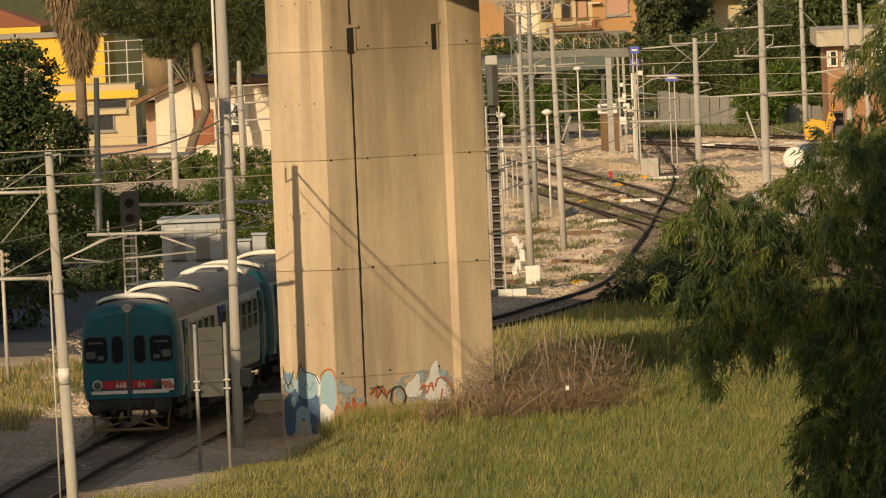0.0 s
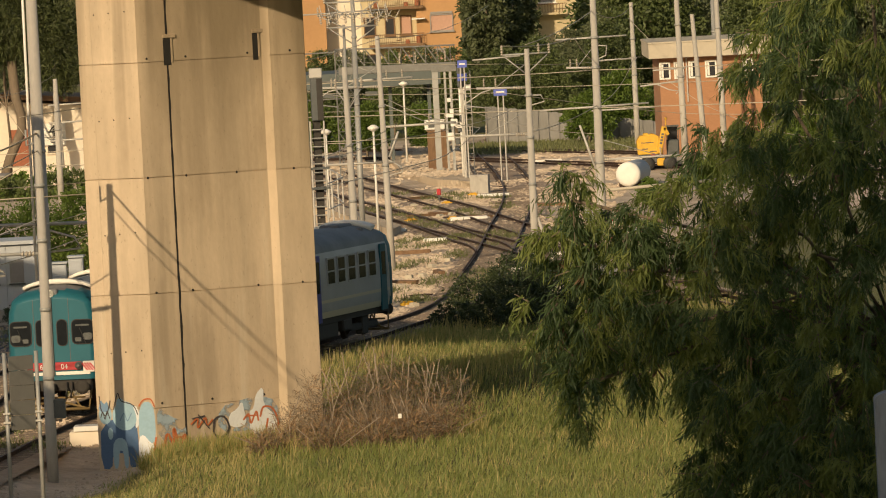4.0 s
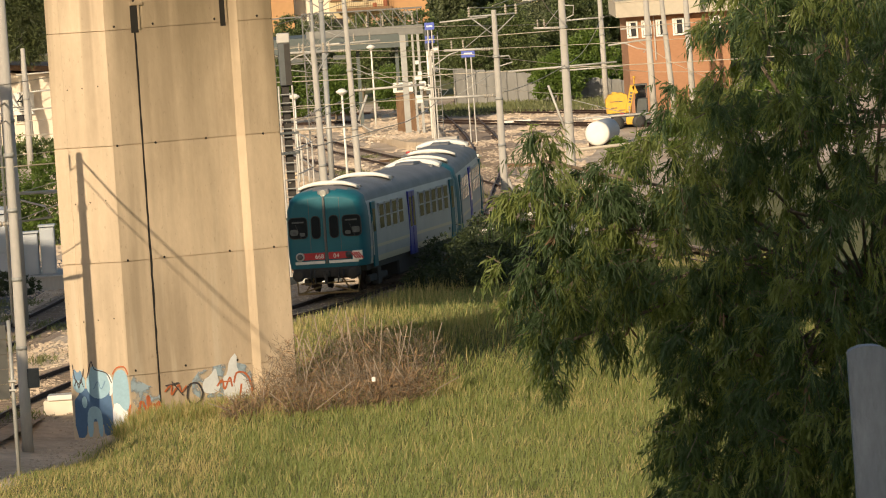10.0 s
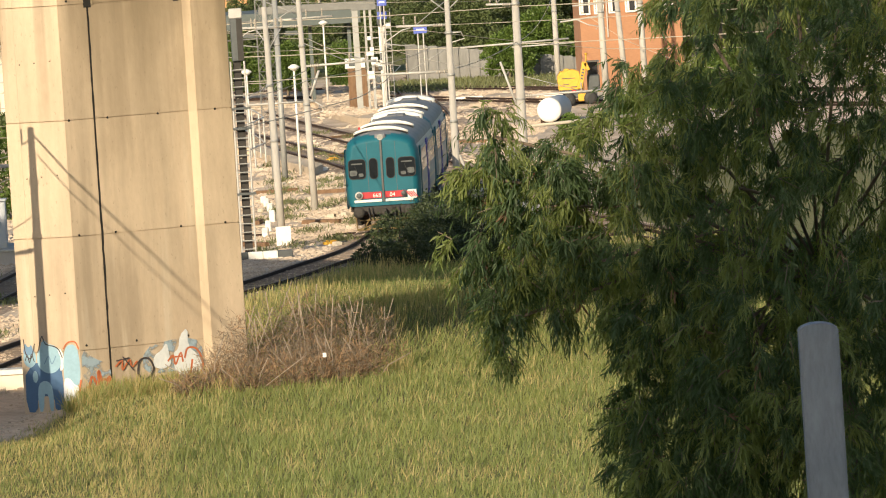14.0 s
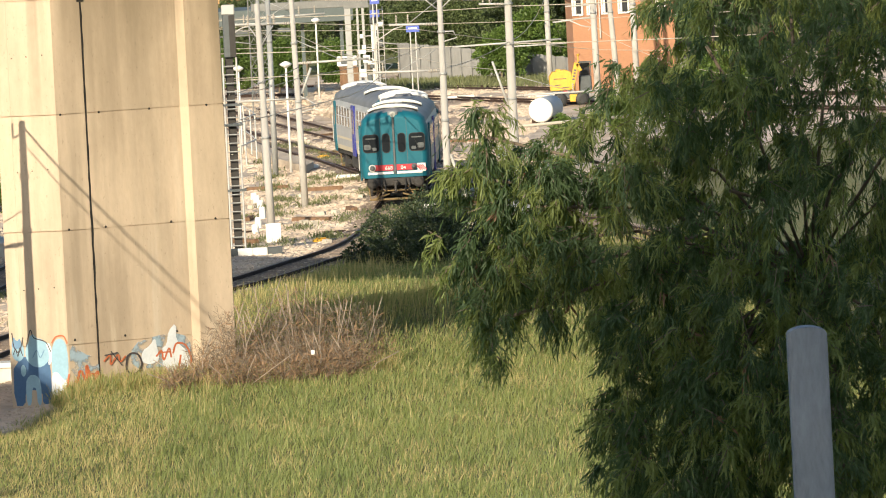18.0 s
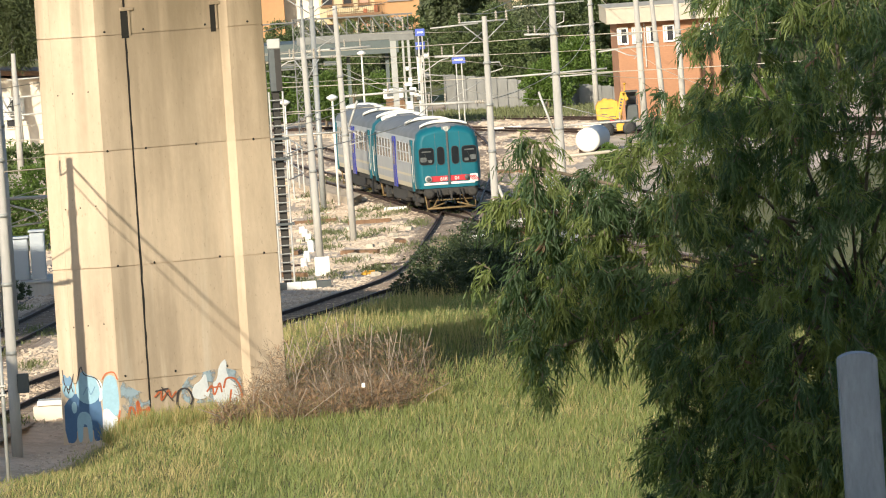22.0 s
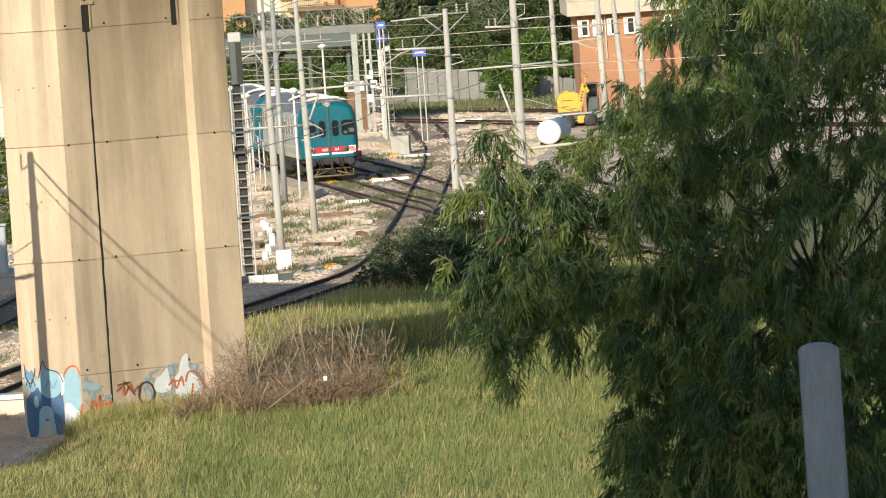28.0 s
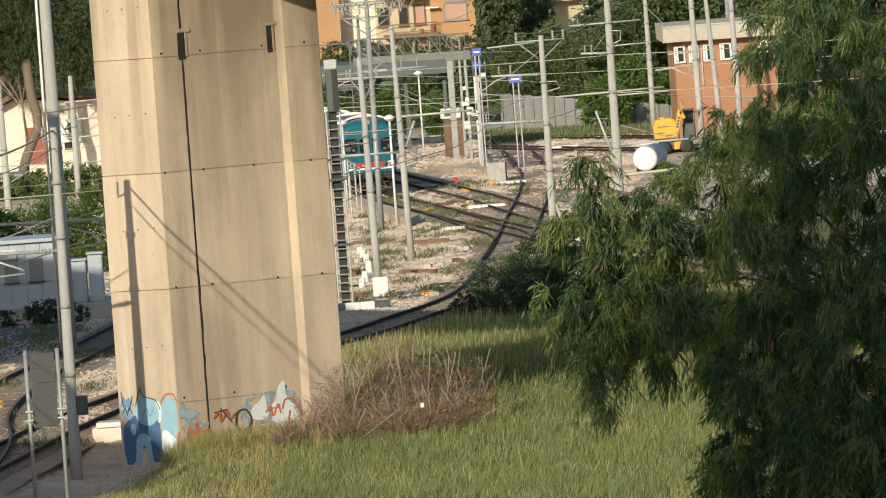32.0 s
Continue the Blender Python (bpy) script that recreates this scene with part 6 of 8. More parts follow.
def yellow_machine():
    y = thing("track_machine", pose(11.35, 450, 0) @ Matrix.Diagonal((0.9, 0.9, 0.9, 1)), "yellow rail excavator with a raised dark boom parked by the tracks", "excavator")
    bm = bmesh.new()
    v = [bm.verts.new(p) for p in ((-1.1, -0.8, 0.95), (0.15, -0.8, 0.95), (0.15, -0.8, 2.0), (-0.2, -0.8, 2.15), (-0.95, -0.8, 2.05), (-1.15, -0.8, 1.75))]
    w = [bm.verts.new(p.co + Vector((0, 1.8, 0))) for p in v]
    for i in range(6):
        bm.faces.new((v[i], v[(i + 1) % 6], w[(i + 1) % 6], w[i]))
    bm.faces.new(v[::-1])
    bm.faces.new(w)
    bmesh.ops.bevel(bm, geom=bm.edges[:], offset=0.02, segments=1, affect="EDGES")
    part("engine_cover", bm, YELLOW_PAINT, y, "bright yellow engine cover")
    block(y, "bumper", -1.05, 0.1, -0.86, -0.78, 0.78, 0.95, STEEL_DARK, bevel=0.02)
    block(y, "tail_lamp", -0.35, -0.1, -0.89, -0.85, 0.82, 0.93, RED_PAINT)
    block(y, "chassis", -0.75, 1.15, -0.7, 0.9, 0.42, 0.78, STEEL_DARK, bevel=0.05)
    block(y, "side_skirt", 0.0, 0.95, -0.84, -0.72, 0.25, 0.7, YELLOW_PAINT, bevel=0.05)
    block(y, "cab", 0.62, 1.35, -0.4, 0.8, 0.8, 1.75, STEEL_DARK, "dark lower cab", bevel=0.06)
    for x in (0.62, 1.3):
        block(y, "cab_post", x, x + 0.05, -0.4, -0.35, 1.75, 2.5, YELLOW_PAINT if x < 1 else STEEL_DARK)
    block(y, "cab_roof", 0.6, 1.37, -0.42, 0.8, 2.5, 2.58, STEEL_DARK)
    block(y, "cab_glass", 0.68, 1.29, 0.3, 0.33, 1.75, 2.48, WINDOW_DARK)
    for x0, x1, z0, z1 in ((-0.85, -0.5, 1.25, 1.3), (-0.4, 0.05, 1.1, 1.15), (-0.9, -0.15, 1.62, 1.66)):
        block(y, "panel_gap", x0, x1, -0.83, -0.795, z0, z1, STEEL_DARK)
    block(y, "filler", -0.75, -0.45, -0.5, -0.2, 2.05, 2.2, YELLOW_PAINT, bevel=0.03)
    block(y, "step", 0.0, 0.35, -0.95, -0.8, 0.95, 1.35, YELLOW_PAINT, bevel=0.03)
    for x in (-0.55, 0.75):
        for yy in (-0.75, 0.85):
            bm = bmesh.new()
            turned(bm, [(0.15, -0.12), (0.36, -0.14), (0.42, -0.08), (0.42, 0.08), (0.36, 0.14), (0.15, 0.12)], 16, Matrix.Translation((x, yy, 0.38)) @ Matrix.Rotation(radians(90), 4, "X"))
            part("wheel", bm, RUBBER, y)
    # boom: two slanting box arms with a row of dark marks
    for x0, z0, x1, z1, w_ in ((0.12, 1.0, 0.5, 2.55, 0.15), (0.5, 2.5, 0.72, 2.05, 0.1)):
        a = math.atan2(x1 - x0, z1 - z0)
        ln = math.hypot(x1 - x0, z1 - z0)
        bm = bmesh.new()
        box(bm, -w_, w_, -0.16, 0.16, 0, ln, m=Matrix.Translation((x0, -0.95, z0)) @ Matrix.Rotation(a, 4, "Y"), bevel=0.03)
        arm = part("boom", bm, YELLOW_PAINT, y, "yellow box boom")
        for i in range(4 if w_ > 0.12 else 0):
            bm = bmesh.new()
            box(bm, -0.07, 0.07, -0.175, -0.165, 0.55 + 0.18 * i, 0.66 + 0.18 * i, m=Matrix.Translation((x0, -0.95, z0)) @ Matrix.Rotation(a, 4, "Y"))
            part("dark_mark", bm, STEEL_DARK, arm)
    bm = bmesh.new()
    rod(bm, (0.6, -0.3, 2.4), (0.62, -0.3, 2.95), 0.05, 0.04, 6)
    rod(bm, (0.62, -0.3, 2.95), (0.62, -0.3, 3.05), 0.09, 0.09, 8)
    part("beacon", bm, YELLOW_PAINT, y, "yellow beacon on a stalk")


yellow_machine()


def corner_post():
    p = thing("concrete_post", pose(2.33, 45, 0), "grey square concrete post with a rounded top", "post")
    bm = bmesh.new()
    g = ground_height(2.33, 45)
    n = 8
    out = []
    for i in range(n + 1):
        a = math.pi * i / n
        out.append((0.105 * math.cos(a), 10.875 + 0.04 * math.sin(a)))
    prof = [(0.105, g - 0.3)] + out + [(-0.105, g - 0.3)]
    lo = [bm.verts.new((x, -0.1, z)) for x, z in prof]
    hi = [bm.verts.new((x, 0.1, z)) for x, z in prof]
    k = len(prof)
    for i in range(k):
        bm.faces.new((lo[i], lo[(i + 1) % k], hi[(i + 1) % k], hi[i]))
    bm.faces.new(lo[::-1])
    bm.faces.new(hi)
    bmesh.ops.bevel(bm, geom=[e for e in bm.edges if abs(e.verts[0].co.y - e.verts[1].co.y) < 0.01], offset=0.012, segments=2, affect="EDGES")
    part("shaft", bm, POST_GREY, p)


POST_GREY = material("stained grey concrete", (0.30, 0.32, 0.355), 0.9, second=(0.19, 0.205, 0.235), scale=5, fine=45, bump=0.4, contrast=0.22, stretch=(1, 1, 0.3))
corner_post()

# unseen blocks added behind the camera, stepped to shade the near tree
rear = thing("apartment_building", Matrix(), "unseen pale block added behind the viewpoint to shade the tree", "building")
block(rear, "wall", -90, -42.8, -52, -34, 8, 52.8, STUCCO_CREAM)
block(rear, "upper_blocker", -42.8, -40.8, -52, -34, 8, 53.7, STUCCO_CREAM)
block(rear, "top_blocker", -40.8, -24, -54, -33, 8, 54.9, STUCCO_CREAM)

# ---- plants ----
LEAF_NEAR = leaf_material("hanging olive leaves", (0.105, 0.155, 0.055), (0.045, 0.08, 0.035), 0.3)
LEAF_OLIVE = leaf_material("lighter olive leaves", (0.205, 0.235, 0.06), (0.11, 0.145, 0.045), 0.33)
LEAF_PINE = leaf_material("olive pine needles", (0.085, 0.105, 0.03), (0.05, 0.065, 0.02), 0.15)
LEAF_DARK = leaf_material("dark pine needles", (0.045, 0.07, 0.018), (0.028, 0.045, 0.013), 0.12)
LEAF_CYPRESS = leaf_material("grey-green cypress scales", (0.10, 0.12, 0.05), (0.06, 0.075, 0.033), 0.15)
LEAF_MID = leaf_material("broad green leaves", (0.11, 0.14, 0.045), (0.065, 0.09, 0.03), 0.2)
LEAF_BRIGHT = leaf_material("fresh green leaves", (0.13, 0.19, 0.03), (0.08, 0.13, 0.022), 0.25)
LEAF_GREY = leaf_material("grey-green leaves", (0.15, 0.17, 0.085), (0.09, 0.11, 0.055), 0.15)
LEAF_BUSH = leaf_material("dull dark green leaves", (0.05, 0.07, 0.022), (0.03, 0.045, 0.016), 0.1)
GRASS_BLADE = leaf_material("meadow grass", (0.235, 0.25, 0.075), (0.11, 0.15, 0.048), 0.3, 0.4)
LEAF_WEED = leaf_material("dusty weeds", (0.17, 0.18, 0.07), (0.10, 0.11, 0.05), 0.2)
GRASS_DRY = leaf_material("dry straw grass", (0.46, 0.38, 0.17), (0.34, 0.27, 0.11), 0.25, 0.2)
TWIG = material("dry brown twigs", (0.25, 0.20, 0.145), 0.9, second=(0.11, 0.088, 0.062), scale=2.0, per_piece=0.4, contrast=0.2)
TWIG_RED = material("reddish dead leaves", (0.27, 0.165, 0.085), 0.9, second=(0.18, 0.115, 0.065), per_piece=0.4)
STEM_GREY = material("bleached grey stem", (0.36, 0.29, 0.22), 0.9, contrast=0.2)
BARK = material("grey-brown bark", (0.20, 0.155, 0.11), 0.95, second=(0.13, 0.10, 0.07), scale=3, fine=15, bump=0.6, contrast=0.25, stretch=(1, 1, 0.25))
PALM_SKIRT = material("dry palm skirt", (0.26, 0.19, 0.11), 0.95, second=(0.17, 0.12, 0.07), scale=4, fine=20, contrast=0.3, stretch=(2, 2, 0.2), per_piece=0.3)


def blades(root, way, side, length, width, bend):
    """Many narrow leaves as two quads each: arrays of roots, directions, side vectors and sizes. Returns verts and faces."""
    n = len(root)
    L, W = length[:, None], width[:, None]
    fall = np.zeros((n, 3))
    fall[:, 2] = -1
    mid = root + way * L * 0.5 + fall * (bend[:, None] * L * 0.12)
    tip = root + way * L + fall * (bend[:, None] * L * 0.45)
    v = np.empty((n, 5, 3))
    v[:, 0] = root - side * W * 0.2
    v[:, 1] = root + side * W * 0.2
    v[:, 2] = mid + side * W * 0.5
    v[:, 3] = mid - side * W * 0.5
    v[:, 4] = tip
    base = (np.arange(n) * 5)[:, None]
    quads = base + np.array([0, 1, 2, 3])
    tris = base + np.array([3, 2, 4])
    return v.reshape(-1, 3), quads, tris


def mesh_from(name, v, quads, tris):
    me = bpy.data.meshes.new(name)
    nq, nt_ = len(quads), len(tris)
    me.vertices.add(len(v))
    me.vertices.foreach_set("co", v.astype(np.float32).ravel())
    loops = np.concatenate([quads.ravel(), tris.ravel()]).astype(np.int32)
    me.loops.add(len(loops))
    me.loops.foreach_set("vertex_index", loops)
    me.polygons.add(nq + nt_)
    starts = np.concatenate([np.arange(nq) * 4, nq * 4 + np.arange(nt_) * 3]).astype(np.int32)
    me.polygons.foreach_set("loop_start", starts)
    me.update(calc_edges=True)
    me.validate()
    return me


def unit(a):
    return a / np.maximum(1e-9, np.linalg.norm(a, axis=1))[:, None]


def leaf_object(name, parent, root, way, length, width, bend, mat, rng, label=""):
    side = unit(np.cross(way, rng.normal(size=way.shape)))
    me = mesh_from(name, *blades(root, way, side, length, width, bend))
    me.materials.append(mat)
    ob = new(name, me)
    if parent is not None:
        ob.parent = parent
    if label:
        ob["label"] = label
    return ob


def crown_points(rng, lobes, count, shell=0.55):
    """Points in a set of ellipsoids (x, y, z, rx, ry, rz), mostly toward their surface and gathered in clumps."""
    vol = np.array([l[3] * l[4] * l[5] for l in lobes]) ** 0.75
    clumps = max(12, count // 26)
    pick = rng.choice(len(lobes), clumps, p=vol / vol.sum())
    lob = np.array(lobes)[pick]
    d = unit(rng.normal(size=(clumps, 3)))
    r = shell + (1 - shell) * rng.random(clumps) ** 0.7
    c = lob[:, :3] + d * lob[:, 3:] * r[:, None]
    size = lob[:, 3:].min(axis=1) * rng.uniform(0.1, 0.3, clumps)
    which = rng.integers(0, clumps, count)
    p = c[which] + rng.normal(size=(count, 3)) * (size[which] * 0.55)[:, None] * np.array([1, 1, 0.7])
    return p, d[which]


def tree(name, x, y, h, lobes, count, leaf, mat, label, category, seed, trunk=0.25, droop=0.3, group="", z0=None, wide=(0.4, 0.7)):
    z0 = ground_height(x, y) if z0 is None else z0
    t = thing(name, pose(x, y, z0), label, category, group)
    rng = np.random.default_rng(seed)
    bm = bmesh.new()
    top = max(l[2] for l in lobes)
    pts = [Vector((0, 0, -0.3)), Vector((0.1, 0, top * 0.25)), Vector((-0.1, 0.1, top * 0.5)), Vector((0.1, 0, top * 0.8))]
    for i in range(3):
        rod(bm, pts[i], pts[i + 1], trunk * (1 - 0.25 * i), trunk * (0.75 - 0.25 * i), 9)
    part("trunk", bm, BARK, t)
    for l in lobes:
        bm = bmesh.new()
        rod(bm, pts[2] * 0.6 + pts[1] * 0.4, Vector(l[:3]), trunk * 0.35, trunk * 0.1, 6)
        part("limb", bm, BARK, t)
    p, out = crown_points(rng, lobes, count)
    way = unit(out * 0.8 + rng.normal(size=(count, 3)) * 0.8 + np.array([0, 0, -droop]))
    leaf_object("crown", t, p, way, rng.uniform(0.6, 1.4, count) * leaf, rng.uniform(*wide, count) * leaf, rng.uniform(0, 1, count) * droop, mat, rng)
    return t


# the near tree: hanging narrow leaves on drooping twigs
def near_tree():
    g = ground_height(4.2, 76)
    t = thing("weeping_tree", Matrix(), "weeping tree with narrow olive-green hanging leaves", "tree")
    rng = np.random.default_rng(11)
    lobes = [(1.2, 10.0, 0.58, 0.42), (1.05, 10.62, 0.26, 0.22), (1.13, 11.0, 0.16, 0.26), (1.18, 9.35, 0.22, 0.5), (1.6, 9.75, 0.5, 0.5), (1.55, 10.35, 0.4, 0.35),
             (2.25, 8.75, 0.2, 0.45), (2.2, 8.1, 0.2, 0.55), (2.0, 10.6, 0.6, 0.45), (2.35, 9.9, 0.6, 0.7), (2.55, 10.9, 0.5, 0.65), (2.75, 9.2, 0.65, 0.8), (2.6, 8.0, 0.5, 0.8),
             (3.15, 11.7, 0.55, 0.9), (3.3, 10.4, 0.8, 1.2), (3.5, 8.6, 0.9, 1.1), (3.9, 12.6, 0.9, 1.1), (4.4, 10.6, 1.1, 1.6), (4.8, 8.6, 1.2, 1.3), (5.6, 11.5, 1.3, 2.0), (6.4, 9.3, 1.2, 1.8), (4.6, 14.0, 1.4, 1.0), (7.0, 12.0, 1.2, 2.0), (3.0, 8.3, 0.55, 0.7), (3.6, 7.9, 0.7, 0.8), (4.2, 8.6, 0.8, 1.0), (2.7, 7.7, 0.4, 0.6), (3.4, 9.2, 0.6, 0.6)]
    # sprays: tufts of hanging twigs that fan out from the branch ends
    area = np.array([a[2] * a[3] for a in lobes]) ** 0.85
    sprays = 2650
    pick = rng.choice(len(lobes), sprays, p=area / area.sum())
    lo = np.array(lobes)[pick]
    ang, rad = rng.uniform(0, 2 * np.pi, sprays), rng.random(sprays) ** 0.5
    cx = lo[:, 0] + lo[:, 2] * rad * np.cos(ang)
    cz = lo[:, 1] + lo[:, 3] * rad * np.sin(ang)
    depth = np.clip((cx - 0.4) * 0.7, 0.35, 2.2)
    cy = 75.6 + rng.uniform(-1, 1, sprays) * depth
    heart = np.stack([cx, cy, cz + 0.08], 1)
    fan = unit(np.stack([np.cos(ang) * 0.7 - 0.15, rng.normal(0, 0.5, sprays), np.sin(ang) * 0.45 - 0.35], 1))
    size = rng.uniform(0.6, 1.35, sprays)
    each = 9
    which = np.repeat(np.arange(sprays), each)
    twigs = sprays * each
    head = heart[which] + rng.normal(0, 0.035, (twigs, 3)) * size[which][:, None]
    lean = unit(fan[which] * 0.8 + rng.normal(0, 0.42, (twigs, 3)) + np.array([0, 0, -0.35]))
    span = rng.uniform(0.10, 0.27, twigs) * size[which]
    per = 12
    u = np.tile(np.linspace(0.05, 1.0, per), twigs)
    idx = np.repeat(np.arange(twigs), per)
    n = twigs * per
    sagging = np.zeros((n, 3))
    sagging[:, 2] = -0.38 * (span[idx] * u) * u
    root = head[idx] + lean[idx] * (span[idx] * u)[:, None] + sagging + rng.normal(0, 0.008, (n, 3))
    way = unit(lean[idx] * 0.55 + rng.normal(0, 0.45, (n, 3)) + np.array([0, 0, -0.55]))
    tone = rng.random(sprays)[which][idx]
    for sel, mat, nm, lab in ((tone > 0.42, LEAF_NEAR, "foliage", ""), (tone <= 0.42, LEAF_OLIVE, "young_foliage", "yellower young leaves")):
        k = int(sel.sum())
        leaf_object(nm, t, root[sel], way[sel], rng.uniform(0.055, 0.12, k), rng.uniform(0.010, 0.018, k), rng.uniform(0.1, 0.7, k), mat, rng, lab)
    # some leaves gone brown
    k = rng.choice(twigs, 110)
    idx = np.repeat(k, 7)
    root = head[idx] + lean[idx] * (span[idx] * rng.random(len(idx)))[:, None]
    leaf_object("withered_foliage", t, root, unit(lean[idx] + rng.normal(0, 0.6, (len(idx), 3))), rng.uniform(0.07, 0.14, len(idx)), rng.uniform(0.015, 0.03, len(idx)), rng.uniform(0, 0.6, len(idx)), TWIG_RED, rng, "brown withered leaves")
    bm = bmesh.new()
    foot = Vector((4.3, 76.4, g - 0.3))
    fork = Vector((4.0, 76.2, 9.6))
    rod(bm, foot, fork, 0.2, 0.15, 10)
    part("trunk", bm, BARK, t)
    for a in lobes:
        bm = bmesh.new()
        tip = Vector((a[0], 75.6, a[1]))
        mid = fork.lerp(tip, 0.55) + Vector((0, 0, 0.25))
        pipe(bm, [fork, mid, tip], 0.016, 6)
        part("limb", bm, BARK, t)
    bm = bmesh.new()
    for i in range(0, twigs, 5):
        rod(bm, heart[which[i]], head[i] + lean[i] * span[i] * 0.8, 0.005, 0.003, 3, caps=False)
    tagged(part("twig_work", bm, BARK, t), kind="stuff")


near_tree()


# meadow
def meadow():
    rng = np.random.default_rng(5)
    n = 390000
    x = rng.uniform(-13, 13, n)
    y = 158 + 138 * rng.random(n) ** 0.95
    keep = (y < 287 + 5.0 * x + rng.normal(0, 2.0, n)) & (y < 296)
    keep &= (x > np.minimum(-8.3, -10.5 + 0.11 * (y - 201)) + rng.normal(0, 0.25, n)) | (y < 196 + rng.normal(0, 1.2, n))
    keep &= ~((x > -9.6) & (x < -3.4) & (y > np.where(x < -7.86, 221.9, 221.85 + SKEW * (x + 7.86))) & (y < 228.6))
    keep &= ~((x < -8.0) & (y > 222))
    x, y = x[keep], y[keep]
    n = len(x)
    patch = np.array([noise.noise(Vector((a * 0.45, b * 0.16, 0))) for a, b in zip(x, y)])
    z = np.array([ground_height(a, b) for a, b in zip(x, y)]) - 0.02
    lean = np.stack([rng.normal(0.12, 0.3, n), rng.normal(0, 0.3, n), np.ones(n)], 1)
    tuft = np.array([noise.noise(Vector((a * 1.9, b * 0.7, 5.0))) for a, b in zip(x, y)])
    hgt = np.clip(0.27 + 0.09 * patch + 0.05 * tuft + rng.normal(0, 0.08, n), 0.07, 0.7)
    hgt *= np.where(x < -6, 0.75, 1.0)
    dry = rng.random(n) < np.clip(0.09 + 0.45 * np.clip(-patch, 0, 1) + 0.15 * np.clip(tuft, 0, 1) + 0.28 * (x < -5) + 0.10 * (y > 240), 0, 1)
    for sel, mat, nm, lab, f in ((~dry, GRASS_BLADE, "grass", "lush green meadow grass in evening sun", 1.0), (dry, GRASS_DRY, "dry_grass", "straw-coloured dry stalks among the grass", 1.25)):
        k = int(sel.sum())
        root = np.stack([x[sel], y[sel], z[sel]], 1)
        ob = leaf_object(nm, None, root, unit(lean[sel]), hgt[sel] * f, rng.uniform(0.011, 0.025, k) * (1 if f == 1 else 0.7), rng.uniform(0, 0.9, k), mat, rng)
        tagged(ob, lab, "grass", kind="stuff")
    # rank grass along the foot of the pier and round the dead shrub
    k = 5200
    xs = np.concatenate([rng.uniform(-8.3, -3.3, k), rng.uniform(-5, 0.8, k // 2)])
    ys = np.concatenate([np.where(xs[:k] < -7.86, 221.6, 221.7 + SKEW * (xs[:k] + 7.86)) - rng.random(k) ** 2 * 2.2, 221 + rng.random(k // 2) * 3 + 0.9 * (xs[k:] + 3)])
    k = len(xs)
    root = np.stack([xs, ys, np.array([ground_height(a, b) for a, b in zip(xs, ys)]) - 0.02], 1)
    way = unit(np.stack([rng.normal(0.05, 0.28, k), rng.normal(0, 0.28, k), np.ones(k)], 1))
    mixed = rng.random(k) < 0.45
    for sel, mat, nm, lab in ((mixed, GRASS_BLADE, "foot_grass", "rank green grass along the foot of the pier"), (~mixed, GRASS_DRY, "foot_straw", "dry straw along the foot of the pier")):
        q = int(sel.sum())
        ob = leaf_object(nm, None, root[sel], way[sel], rng.uniform(0.2, 0.75, q), rng.uniform(0.010, 0.022, q), rng.uniform(0, 0.8, q), mat, rng)
        tagged(ob, lab, "grass", kind="stuff")
    # tall pale stalks at the back edge of the meadow
    k = 4200
    xs = rng.uniform(-4.2, 6, k)
    ys = np.where(rng.random(k) < 0.6, 238 + 3.4 * xs + rng.normal(-1, 3, k), 283 + 5.0 * xs + rng.normal(-4, 4, k))
    ok = ys < 294
    root = np.stack([xs, ys, np.array([ground_height(a, b) for a, b in zip(xs, ys)])], 1)[ok]
    k = len(root)
    ob = leaf_object("tall_stalks", None, root, unit(np.stack([rng.normal(0.05, 0.15, k), rng.normal(0, 0.15, k), np.ones(k)], 1)), rng.uniform(0.25, 0.75, k), rng.uniform(0.01, 0.022, k), rng.uniform(0, 0.3, k), GRASS_DRY, rng)
    tagged(ob, "tall pale stalks along the track edge of the meadow", "grass", kind="stuff")
    # weeds on the yard
    k = 14000
    c = rng.integers(0, 110, k)
    cx = rng.uniform(-4.5, 3.0, 110)
    cy = 300 + rng.random(110) ** 1.6 * 130
    cx2, cy2 = rng.uniform(-18, -9.5, 110), rng.uniform(215, 300, 110)
    side_ = rng.random(110) < 0.3
    cx, cy = np.where(side_, cx2, cx), np.where(side_, cy2, cy)
    root = np.stack([cx[c] + rng.normal(0, 0.3, k), cy[c] + rng.normal(0, 1.2, k), np.zeros(k)], 1)
    ob = leaf_object("weeds", None, root, unit(np.stack([rng.normal(0, 0.5, k), rng.normal(0, 0.5, k), np.ones(k)], 1)), rng.uniform(0.1, 0.35, k), rng.uniform(0.02, 0.05, k), rng.uniform(0, 1, k), LEAF_WEED, rng)
    tagged(ob, "scattered green weeds on the ballast", "weeds", kind="stuff")


meadow()


def verge():
    """Rough grass between the far tracks and the boundary wall."""
    rng = np.random.default_rng(8)
    k = 16000
    x = rng.uniform(-2, 26, k)
    y = 516 - 0.55 * (x - 2) - rng.random(k) ** 1.5 * 22
    ob = leaf_object("verge_grass", None, np.stack([x, y, np.zeros(k)], 1), unit(np.stack([rng.normal(0, 0.35, k), rng.normal(0, 0.35, k), np.ones(k)], 1)), rng.uniform(0.12, 0.5, k), rng.uniform(0.04, 0.09, k), rng.uniform(0, 0.8, k), LEAF_WEED, rng)
    tagged(ob, "rough dusty grass before the boundary wall", "grass", kind="stuff")


verge()


